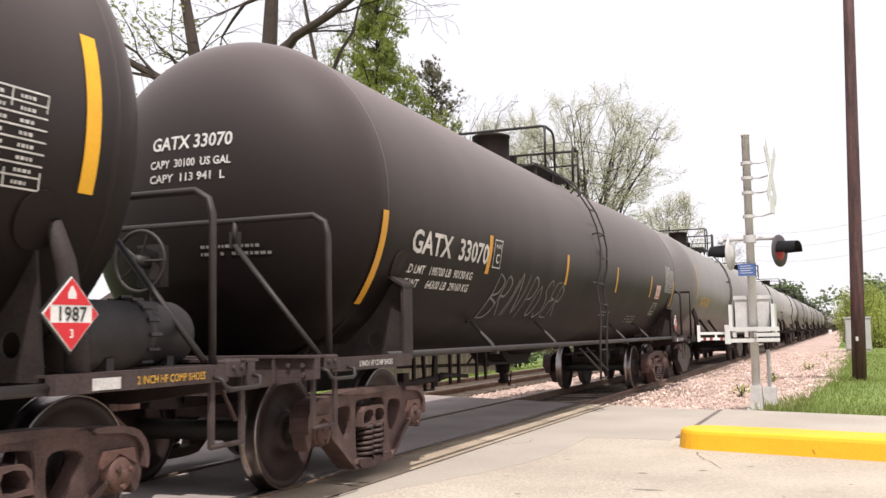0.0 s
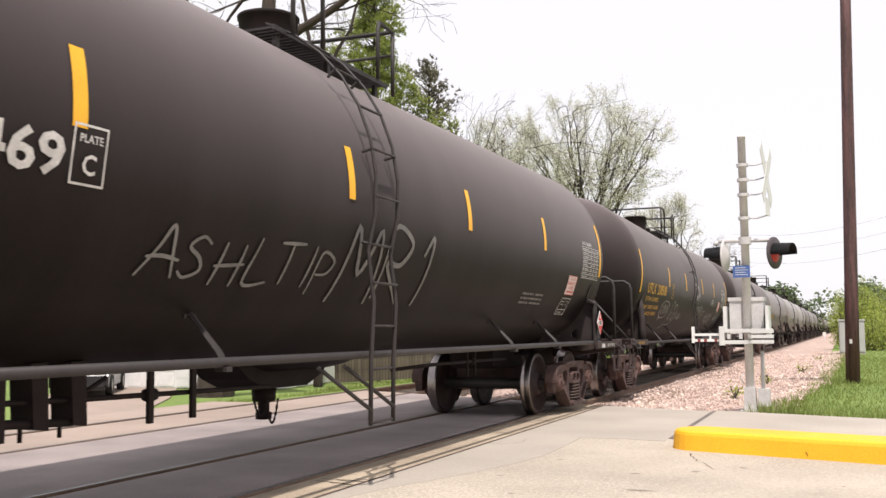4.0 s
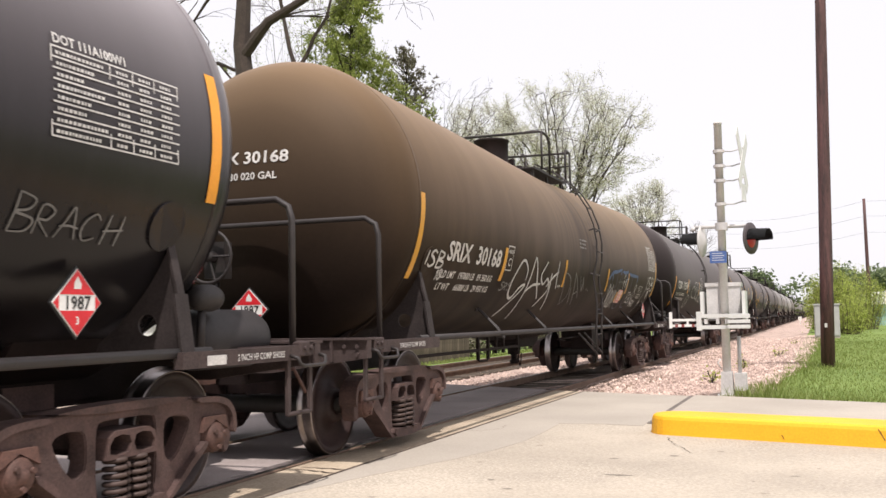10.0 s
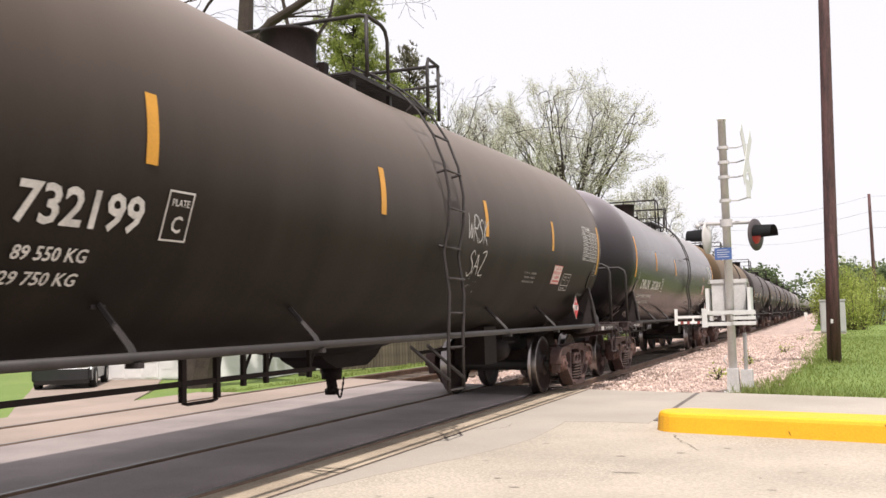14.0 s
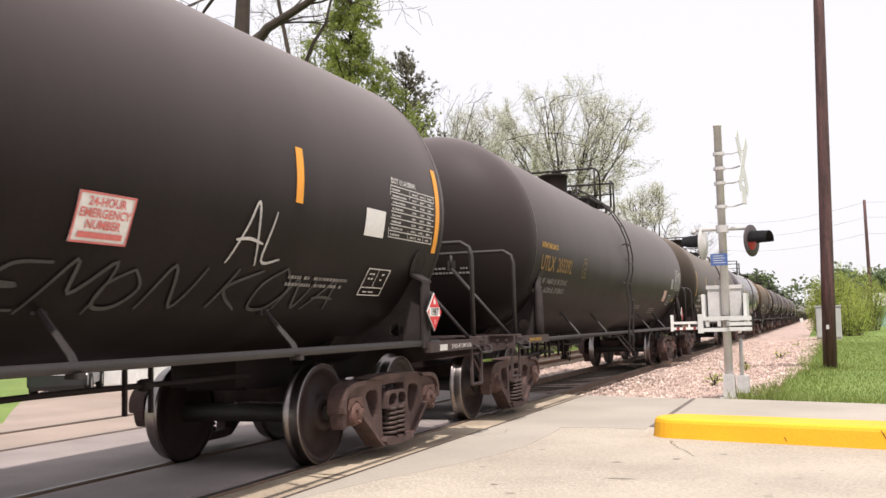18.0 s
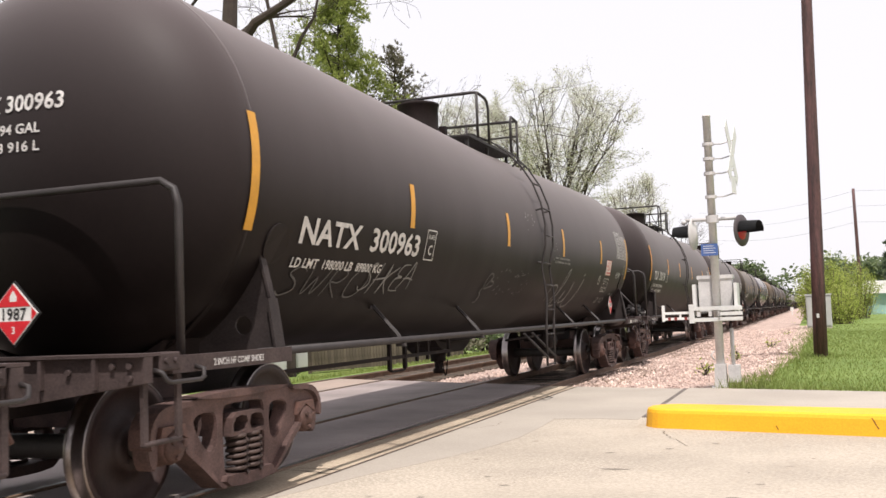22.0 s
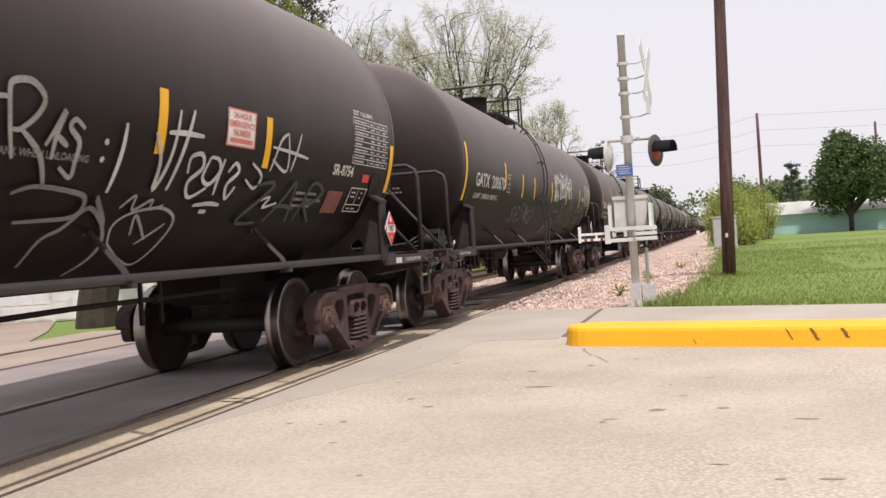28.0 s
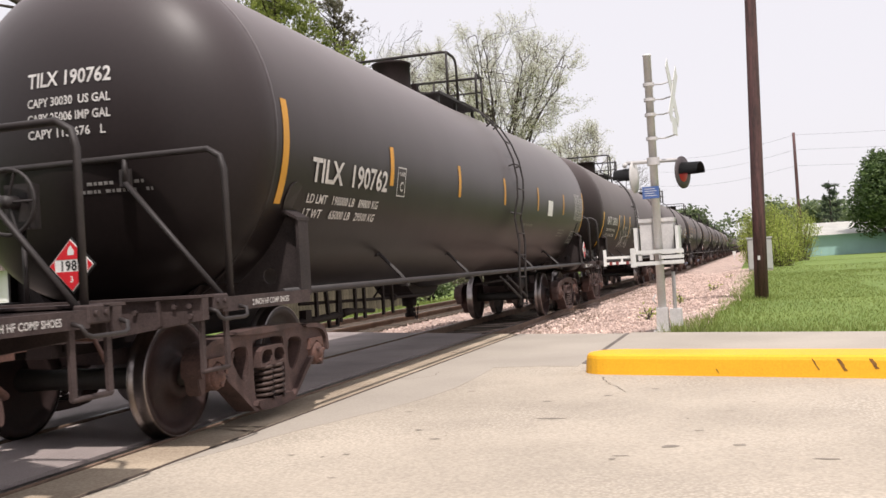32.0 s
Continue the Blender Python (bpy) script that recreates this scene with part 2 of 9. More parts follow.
M_BLUEL = mat("spray_deep_blue", (0.045, 0.085, 0.185), 0.6, 0, 0.5, 4, 50, 0.0)
M_BLUEP = mat("spray_pale_blue", (0.085, 0.125, 0.175), 0.6, 0, 0.4, 4, 50, 0.0)
M_TEALD = mat("spray_dark_green", (0.018, 0.036, 0.030), 0.6, 0, 0.5, 4, 50, 0.0)
M_BLUED = mat("spray_faint_blue", (0.024, 0.031, 0.055), 0.6, 0, 0.5, 4, 50, 0.0)
M_RED = mat("placard_red", (0.60, 0.016, 0.026), 0.45, 0, 0.15, 8, 60, 0.0)
M_PINK = mat("decal_faded_red", (0.62, 0.16, 0.15), 0.5, 0, 0.2, 8, 60, 0.0)
M_WHITE = mat("white_paint", (0.74, 0.73, 0.71), 0.5, 0, 0.12, 3, 40, 0.05)
M_INK = mat("black_ink", (0.012, 0.012, 0.012), 0.6, 0, 0.1, 8, 60, 0.0)
M_CONC = mat("pale_concrete", (0.405, 0.352, 0.285), 0.9, 0, 0.27, 0.55, 40, 0.6, dist=0.008)
cn = M_CONC.node_tree
vo, cr2, mx2 = cn.nodes.new("ShaderNodeTexVoronoi"), cn.nodes.new("ShaderNodeMapRange"), cn.nodes.new("ShaderNodeMix")
vo.inputs["Scale"].default_value = 36
cr2.inputs[1].default_value, cr2.inputs[2].default_value, cr2.inputs[3].default_value, cr2.inputs[4].default_value = 0.02, 0.55, 0.85, 0.0
mx2.data_type = "RGBA"
mx2.inputs["B"].default_value = (0.66, 0.585, 0.49, 1)
cn.links.new(cn.nodes["Texture Coordinate"].outputs["Object"], vo.inputs["Vector"])
cn.links.new(vo.outputs["Distance"], cr2.inputs[0])
wn3, wm3, mu3 = cn.nodes.new("ShaderNodeTexNoise"), cn.nodes.new("ShaderNodeMapRange"), cn.nodes.new("ShaderNodeMath")
wn3.inputs["Scale"].default_value, wn3.inputs["Detail"].default_value = 0.35, 3
wm3.inputs[1].default_value, wm3.inputs[2].default_value, wm3.inputs[3].default_value = 0.45, 0.65, 0.15
mu3.operation = "MULTIPLY"
cn.links.new(cn.nodes["Texture Coordinate"].outputs["Object"], wn3.inputs["Vector"])
cn.links.new(wn3.outputs["Fac"], wm3.inputs[0])
cn.links.new(wm3.outputs[0], mu3.inputs[0])
cn.links.new(cr2.outputs[0], mu3.inputs[1])
cn.links.new(mu3.outputs[0], mx2.inputs["Factor"])
cn.links.new(cn.nodes["Principled BSDF"].inputs["Base Color"].links[0].from_socket, mx2.inputs["A"])
cn.links.new(mx2.outputs["Result"], cn.nodes["Principled BSDF"].inputs["Base Color"])
M_STAIN = mat("road_stain", (0.26, 0.225, 0.185), 0.9, 0, 0.3, 6, 60, 0.2)
M_SCUFF = mat("kerb_crack", (0.20, 0.092, 0.020), 0.8, 0, 0.4, 20, 90, 0.1)
M_STRIP = mat("dirty_header_concrete", (0.42, 0.345, 0.255), 0.9, 0, 0.3, 1.1, 50, 0.35, color2=(0.26, 0.20, 0.145), dist=0.006)
M_CONC2 = mat("apron_concrete", (0.385, 0.342, 0.29), 0.9, 0, 0.16, 0.6, 60, 0.3, dist=0.006)
M_CONC3 = mat("far_road_concrete", (0.31, 0.243, 0.200), 0.9, 0, 0.22, 0.6, 60, 0.3, dist=0.006)
M_ASPH2 = mat("patched_asphalt", (0.28, 0.236, 0.224), 0.9, 0, 0.30, 0.9, 90, 0.5, dist=0.008)
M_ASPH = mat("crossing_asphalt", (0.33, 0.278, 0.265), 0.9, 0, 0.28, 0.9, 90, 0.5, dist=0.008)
M_SEAL = mat("crack_sealer", (0.075, 0.052, 0.040), 0.7, 0, 0.3, 5, 60, 0.1)
M_SEAL2 = mat("dusty_joint_filler", (0.15, 0.125, 0.11), 0.9, 0, 0.35, 4, 60, 0.3)
M_FLANGE = mat("flangeway_grime", (0.040, 0.033, 0.028), 0.95, 0, 0.4, 3, 60, 0.4)
M_STEEL = mat("rail_steel_top", (0.13, 0.117, 0.11), 0.42, 0.8, 0.3, 6, 60, 0.1)
M_RAILW = mat("rail_web_rust", (0.19, 0.125, 0.088), 0.85, 0, 0.35, 4, 60, 0.2)
M_TIE = mat("weathered_tie", (0.10, 0.078, 0.060), 0.95, 0, 0.4, 4, 40, 0.5, per=0.6)
M_BALL = mat("pink_ballast", (0.52, 0.40, 0.345), 0.95, 0, 0.4, 1.0, 30, 1.0, color2=(0.33, 0.235, 0.20), dist=0.05)
M_STONE = mat("pink_granite", (0.64, 0.50, 0.43), 0.9, 0, 0.3, 2.5, 30, 0.3, color2=(0.36, 0.265, 0.23))
M_FINES = mat("brown_fines", (0.27, 0.20, 0.15), 0.95, 0, 0.4, 3, 30, 0.3)
M_GRASS = mat("lawn", (0.158, 0.215, 0.048), 0.95, 0, 0.3, 0.25, 18, 0.8, color2=(0.115, 0.18, 0.035), dist=0.04)
M_BLADE = leafy("grass_blades", (0.14, 0.198, 0.036), (0.265, 0.305, 0.088), 0.4)
M_CURB = mat("yellow_curb_paint", (0.82, 0.42, 0.015), 0.6, 0, 0.14, 1.2, 50, 0.25, dist=0.006)
M_GALV = mat("galvanised_steel", (0.53, 0.515, 0.505), 0.6, 0.0, 0.15, 5, 40, 0.08)
M_MAST = mat("mast_paint", (0.70, 0.685, 0.675), 0.5, 0.0, 0.12, 5, 40, 0.05)
M_ALU = mat("cabinet_aluminium", (0.62, 0.62, 0.60), 0.5, 0.1, 0.12, 2, 40, 0.04)
M_CAB = mat("cabinet_grey", (0.40, 0.395, 0.39), 0.55, 0, 0.12, 2, 40, 0.04)
M_HOOD = mat("signal_black", (0.012, 0.012, 0.013), 0.5, 0, 0.2, 6, 50, 0.05)
M_LENS = mat("red_lens_unlit", (0.42, 0.004, 0.018), 0.4, 0, 0.1, 6, 50, 0.0)
M_BLUE = mat("blue_sign", (0.06, 0.12, 0.32), 0.4, 0, 0.1, 6, 50, 0.0)
M_BARK = mat("dark_bark", (0.050, 0.036, 0.029), 0.95, 0, 0.4, 3, 22, 0.9, dist=0.03)
M_BARK2 = mat("grey_twig_bark", (0.115, 0.083, 0.062), 0.95, 0, 0.4, 3, 22, 0.5, dist=0.02)
M_FENCE = mat("weathered_fence_wood", (0.105, 0.082, 0.060), 0.9, 0, 0.4, 3, 30, 0.4, per=0.5)
M_POLE = mat("creosote_pole", (0.105, 0.045, 0.045), 0.7, 0, 0.5, 2.5, 22, 0.5, color2=(0.020, 0.012, 0.012), dist=0.02)
pn = M_POLE.node_tree
pm = pn.nodes.new("ShaderNodeMapping")
pm.inputs["Scale"].default_value = (5.0, 5.0, 0.35)
pn.links.new(pn.nodes["Texture Coordinate"].outputs["Object"], pm.inputs[0])
for nd in [n for n in pn.nodes if n.type == "TEX_NOISE"]:
    pn.links.new(pm.outputs[0], nd.inputs["Vector"])
M_SIDING = mat("white_siding", (0.72, 0.71, 0.70), 0.6, 0, 0.08, 1, 30, 0.05)
M_TEAL = mat("teal_sheet_wall", (0.30, 0.47, 0.44), 0.6, 0, 0.1, 0.7, 30, 0.05)
M_ROOFW = mat("white_sheet_roof", (0.76, 0.75, 0.71), 0.55, 0, 0.15, 0.8, 30, 0.05)
M_SHING = mat("brown_shingle", (0.15, 0.12, 0.10), 0.9, 0, 0.35, 2, 30, 0.3)
M_GLASS = mat("dark_glass", (0.02, 0.025, 0.03), 0.08, 0, 0.1, 2, 30, 0.0)
M_CARP = mat("car_paint_charcoal", (0.03, 0.032, 0.036), 0.25, 0.3, 0.1, 4, 40, 0.0)
M_TYRE = mat("tyre_rubber", (0.018, 0.018, 0.018), 0.85, 0, 0.2, 8, 50, 0.1)
L_BUD = leafy("budding_leaves", (0.22, 0.27, 0.07), (0.40, 0.42, 0.17), 0.5)
L_PALE = leafy("pale_catkins", (0.45, 0.46, 0.32), (0.84, 0.83, 0.75), 0.5)
L_DEAD = leafy("dry_needles", (0.11, 0.095, 0.065), (0.21, 0.20, 0.13), 0.3)
L_WOOD = leafy("summer_wood_green", (0.035, 0.075, 0.022), (0.12, 0.18, 0.055), 0.3)
M_BAND = mat("faded_red_band", (0.26, 0.055, 0.05), 0.6, 0, 0.3, 9, 60, 0.0)
M_FADE = mat("faded_black_plate", (0.060, 0.047, 0.050), 0.6, 0, 0.3, 6, 50, 0.05)
L_CONI = leafy("juniper_green", (0.13, 0.175, 0.04), (0.47, 0.52, 0.15), 0.55)
L_DARK = leafy("dark_conifer", (0.035, 0.058, 0.032), (0.075, 0.11, 0.055), 0.2)
L_ROUND = leafy("maple_green", (0.035, 0.07, 0.02), (0.13, 0.19, 0.06), 0.35)
L_BUSH = leafy("spring_bush_green", (0.24, 0.32, 0.045), (0.52, 0.56, 0.17), 0.55)
L_FAR = leafy("far_wood_green", (0.085, 0.125, 0.055), (0.19, 0.235, 0.11), 0.3)
L_OAK = leafy("young_oak_leaves", (0.16, 0.20, 0.07), (0.33, 0.36, 0.17), 0.5)


# ---- mesh helpers ----
def box(bm, x0, x1, y0, y1, z0, z1):
    v = [bm.verts.new((x, y, z)) for x in (x0, x1) for y in (y0, y1) for z in (z0, z1)]
    for q in ((0, 1, 3, 2), (4, 6, 7, 5), (0, 4, 5, 1), (2, 3, 7, 6), (0, 2, 6, 4), (1, 5, 7, 3)):
        bm.faces.new([v[i] for i in q])


def tube(bm, pts, radii, seg=8, cap=True):
    """A round bar along a line of points; radii: one number or one for each point."""
    pts = [Vector(p) for p in pts]
    rr = radii if isinstance(radii, (list, tuple)) else [radii] * len(pts)
    rings, side = [], None
    for i, p in enumerate(pts):
        d = (pts[min(i + 1, len(pts) - 1)] - pts[max(i - 1, 0)]).normalized()
        if side is None:
            side = d.orthogonal().normalized()
        side = (side - d * side.dot(d)).normalized()
        up = d.cross(side)
        rings.append([bm.verts.new(p + (side * math.cos(a) + up * math.sin(a)) * rr[i]) for a in (2 * math.pi * k / seg for k in range(seg))])
    for a, b in zip(rings, rings[1:]):
        for k in range(seg):
            bm.faces.new((a[k], a[(k + 1) % seg], b[(k + 1) % seg], b[k])).smooth = seg > 5
    if cap:
        bm.faces.new(rings[0][::-1])
        bm.faces.new(rings[-1])


def lathe(bm, prof, axis="y", seg=32, at=(0, 0, 0)):
    """Turns a profile of (radius, along) about an axis through at."""
    rings = []
    for r, s in prof:
        ring = []
        n = 1 if r < 1e-6 else seg
        for k in range(n):
            a = 2 * math.pi * k / seg
            u, w = r * math.cos(a), r * math.sin(a)
            p = {"x": (s, u, w), "y": (w, s, u), "z": (u, w, s)}[axis]
            ring.append(bm.verts.new(Vector(p) + Vector(at)))
        rings.append(ring)
    for a, b in zip(rings, rings[1:]):
        for k in range(seg):
            if len(a) == 1 and len(b) == 1:
                continue
            if len(a) == 1:
                f = (a[0], b[(k + 1) % seg], b[k])
            elif len(b) == 1:
                f = (a[k], a[(k + 1) % seg], b[0])
            else:
                f = (a[k], a[(k + 1) % seg], b[(k + 1) % seg], b[k])
            bm.faces.new(f).smooth = True


def prism(bm, outline, holes, lo, hi, axis="x"):
    """Extrudes a flat outline with holes; outline in the two other axes."""
    def put(p, s):
        return {"x": (s, p[0], p[1]), "y": (p[0], s, p[1]), "z": (p[0], p[1], s)}[axis]
    edges = []
    for loop in (outline, *holes):
        vs = [bm.verts.new(put(p, lo)) for p in loop]
        edges += [bm.edges.new((vs[i], vs[(i + 1) % len(vs)])) for i in range(len(vs))]
    got = bmesh.ops.triangle_fill(bm, edges=edges, use_beauty=True)
    faces = [g for g in got["geom"] if isinstance(g, bmesh.types.BMFace)]
    ex = bmesh.ops.extrude_face_region(bm, geom=faces)
    k = {"x": 0, "y": 1, "z": 2}[axis]
    for g in ex["geom"]:
        if isinstance(g, bmesh.types.BMVert):
            g.co[k] = hi
    bmesh.ops.recalc_face_normals(bm, faces=bm.faces[:])


CACHE = {}


def data(name, bm, material, sharp=True):
    me = bpy.data.meshes.new(name)
    if isinstance(bm, tuple):
        me.from_pydata(*bm)
    else:
        bmesh.ops.recalc_face_normals(bm, faces=bm.faces[:])
        bm.to_mesh(me)
        bm.free()
    me.materials.append(material)
    return me


def part(name, bm, material, parent, label="", m=None):
    me = bm if isinstance(bm, bpy.types.Mesh) else data(name, bm, material)
    ob = new(name, me)
    ob.parent = parent
    if m is not None:
        ob.matrix_basis = m
    if label:
        tagged(ob, label)
    return ob


def cached(key, fn, material):
    """One mesh for all alike parts."""
    k = (key, material.name)
    if k not in CACHE:
        bm = bmesh.new()
        fn(bm)
        CACHE[k] = data(key, bm, material)
    return CACHE[k]


def thing(name, label, category, m=None, group="", kind=""):
    ob = new(name)
    ob.empty_display_size = 0.2
    if m is not None:
        ob.matrix_basis = m
    return tagged(ob, label, category, group, kind)


def struct(name, bm, material, label, category):
    ob = new(name, data(name, bm, material))
    return tagged(ob, label, category, kind="structure")


# ---- ground, road, tracks ----
SKEW = -0.49                      # the road crosses the track at a slant


def edge_far(x):
    """Far edge of the road; beside the lawn it runs at a lesser slant."""
    return 14.35 + SKEW * x if x < -3.765 else 16.195 - 0.36 * (x + 3.765)


def edge_near(x):
    return -14.0 + SKEW * x


def ground_z(x, y):
    road = edge_near(x) - 0.5 < y < edge_far(x)
    if x < -11.0:
        z = -0.60 * min(1, (-11.0 - x) / 3.0)
        return z - (0.02 if road else 0.03)
    if x < -3.55:
        return -0.34
    if x < -0.74:
        return -0.42
    return -0.05 if not road else -0.34


def grid_sheet(xs, ys, fz):
    vs = [(x, y, fz(x, y)) for y in ys for x in xs]
    w = len(xs)
    fs = [(j * w + i, j * w + i + 1, (j + 1) * w + i + 1, (j + 1) * w + i) for j in range(len(ys) - 1) for i in range(w - 1)]
    return vs, [], fs


gx = [-2500, -900, -300, -120, -60, -40, -30, -24, -20, -17, -15, -14, -13, -12, -11, -10, -3.56, -3.55, -3, -2, -1, -0.75, -0.7, 0, 1, 2, 3, 4, 6, 9, 13, 18, 25, 35, 60, 120, 300, 900, 2500]
gy = [-900, -300, -80, -40, -24, -18] + [-14 + 0.75 * i for i in range(50)] + [25, 28, 32, 38, 46, 58, 75, 100, 140, 200, 300, 450, 700, 1200, 2500]


def rolling(x, y):
    z = ground_z(x, y)
    if x > 3 and y > 25:
        z += 0.25 * noise.noise(Vector((x * 0.05, y * 0.05, 0)))
    return z


struct("ground", grid_sheet(gx, gy, rolling), M_GRASS, "green mown lawn stretching to the horizon", "lawn")


def slab(name, x0, x1, f0, f1, z0, z1, material, label, category, step=0.0):
    """A flat slab between two lines across the track, with slanted ends."""
    bm = bmesh.new()
    n = 1 if not step else max(1, int((x1 - x0) / step))
    for i in range(n):
        a, b = x0 + (x1 - x0) * i / n, x0 + (x1 - x0) * (i + 1) / n
        v = [bm.verts.new((x, f(x), z)) for z in (z0, z1) for x, f in ((a, f0), (b, f0), (b, f1), (a, f1))]
        for q in ((3, 2, 1, 0), (4, 5, 6, 7), (0, 1, 5, 4), (2, 3, 7, 6), (1, 2, 6, 5), (0, 4, 7, 3)):
            bm.faces.new([v[k] for k in q])
    bmesh.ops.remove_doubles(bm, verts=bm.verts[:], dist=0.0005)
    return struct(name, bm, material, label, category)


R1, R2 = TRACK + 0.753, TRACK - 0.753      # rail centre lines of the near track
S1, S2 = TRACK2 + 0.753, TRACK2 - 0.753
# near approach: pale concrete, a strip along the rail, then the crossing in asphalt
slab("road", -3.765, 40, edge_near, edge_far, -0.4, -0.012, M_CONC, "pale worn concrete road up to the railway crossing", "road")
slab("pavement_strip", R1 + 0.14, -3.805, edge_near, edge_far, -0.4, -0.012, M_STRIP, "concrete header strip beside the rail", "road")
slab("sealed_joint", -3.805, -3.765, edge_near, edge_far, -0.4, -0.0085, M_SEAL, "dark sealed joint along the concrete", "joint")
slab("flangeway", R2 - 0.5, R1 + 0.14, edge_near, edge_far, -0.42, -0.055, M_FLANGE, "grimy groove beside the embedded rail", "groove")
slab("crossing_panel_outer", R1 + 0.058, R1 + 0.137, edge_near, edge_far, -0.054, -0.014, M_STRIP, "concrete strip outside the near rail", "crossing")
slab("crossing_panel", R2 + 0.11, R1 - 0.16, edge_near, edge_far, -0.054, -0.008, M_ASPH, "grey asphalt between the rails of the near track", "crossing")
slab("crossing_between", S1 + 0.06, R2 - 0.055, edge_near, edge_far, -0.42, -0.008, M_ASPH2, "grey asphalt between the two tracks", "crossing")
slab("crossing_panel_far", S2 + 0.11, S1 - 0.11, edge_near, edge_far, -0.42, -0.010, M_CONC3, "worn concrete between the rails of the far track", "crossing")
slab("road_far", -11.05, S2 - 0.08, edge_near, lambda x: 15.3, -0.5, -0.012, M_CONC3, "pale concrete road beyond the far track", "road")
# drive that falls away from the crossing to the garage
DRIVE = ((-11.0, 10.6, 13.4, -0.014), (-12.5, 12.1, 15.3, -0.30), (-14.0, 13.6, 17.1, -0.585), (-16.2, 15.8, 19.8, -0.585), (-18.4, 18.2, 23.4, -0.585), (-21.4, 21.6, 27.6, -0.585), (-25.0, 25.6, 27.6, -0.585))
bm = bmesh.new()
rows = [[bm.verts.new((x, y, z)) for y, z in ((y0, z - 0.1), (y0, z), (y1, z), (y1, z - 0.1))] for x, y0, y1, z in DRIVE]
for a, b in zip(rows, rows[1:]):
    for k in range(3):
        bm.faces.new((a[k], a[k + 1], b[k + 1], b[k]))
bmesh.ops.recalc_face_normals(bm, faces=bm.faces[:])
struct("driveway", bm, M_CONC3, "worn concrete drive leading down to the garage", "driveway")


def rail(bm, x, y0, y1):
    prof = [(-0.075, -0.19), (0.075, -0.19), (0.07, -0.172), (0.012, -0.155), (0.009, -0.045), (0.036, -0.035), (0.037, -0.006), (0.03, 0.0), (-0.03, 0.0), (-0.037, -0.006), (-0.036, -0.035), (-0.009, -0.045), (-0.012, -0.155), (-0.07, -0.172)]
    a = [bm.verts.new((x + px, y0, pz)) for px, pz in prof]
    b = [bm.verts.new((x + px, y1, pz)) for px, pz in prof]
    for i in range(len(prof)):
        j = (i + 1) % len(prof)
        bm.faces.new((a[i], a[j], b[j], b[i]))
    bm.faces.new(a)
    bm.faces.new(b[::-1])


for x in (R1, R2, S1, S2):
    bm = bmesh.new()
    rail(bm, x, -60, 900)
    r = struct("rail", bm, M_RAILW, "rusty steel rail with a polished head", "rail")
    bm = bmesh.new()
    box(bm, x - 0.028, x + 0.028, -60, 900, -0.002, 0.003)
    part("running_band", bm, M_STEEL, r, "polished running surface")

# ballast shoulders and the beds of both tracks beyond the crossing
def bed(name, xs, zs, y0, y1, seed):
    ys = [y0 + (y1 - y0) * (i / 90) ** 2.2 for i in range(91)]
    vs, fs = [], []
    for j, y in enumerate(ys):
        for i, (x, z) in enumerate(zip(xs, zs)):
            dy = 0.0 if j else SKEW * (x + 4)
            edge = 0 if i in (0, len(xs) - 1) else 1
            if i >= len(xs) - 4:
                x = border(y) + (-0.75, -0.3, -0.02, 0.2)[i - len(xs) + 4]
            vs.append((x + 0.06 * noise.noise(Vector((x * 3, y * 2, seed))), y + dy, z + 0.035 * edge * noise.noise(Vector((x * 5, y * 3, seed + 5)))))
    w = len(xs)
    for j in range(len(ys) - 1):
        for i in range(w - 1):
            fs.append((j * w + i, j * w + i + 1, (j + 1) * w + i + 1, (j + 1) * w + i))
    ob = new(name, data(name, (vs, [], fs), M_BALL))
    return tagged(ob, "pink crushed granite ballast beside the rails", "ballast", kind="structure")


def border(y):
    """x of the uneven line between ballast and lawn."""
    return float(np.interp(y, [15, 17, 20, 25, 45, 70, 200], [-1.25, -1.1, -0.8, -0.5, -0.15, 0.1, 0.3])) + 0.16 * noise.noise(Vector((0.0, y * 0.9, 4.0))) + 0.10 * noise.noise(Vector((0.0, y * 2.7, 9.0)))


bed("ballast_bed", [-11.3, -10.7, -10.1, -9.2, -8.4, -7.6, -7.1, -6.6, -5.9, -5.1, -4.3, -3.7, -3.2, -2.6, -2.0, -1.4, -0.95, -0.6, -0.4],
    [-0.5, -0.32, -0.17, -0.16, -0.16, -0.18, -0.26, -0.18, -0.15, -0.14, -0.105, -0.095, -0.15, -0.22, -0.22, -0.13, -0.06, -0.025, -0.12], 16.35, 700, 3)

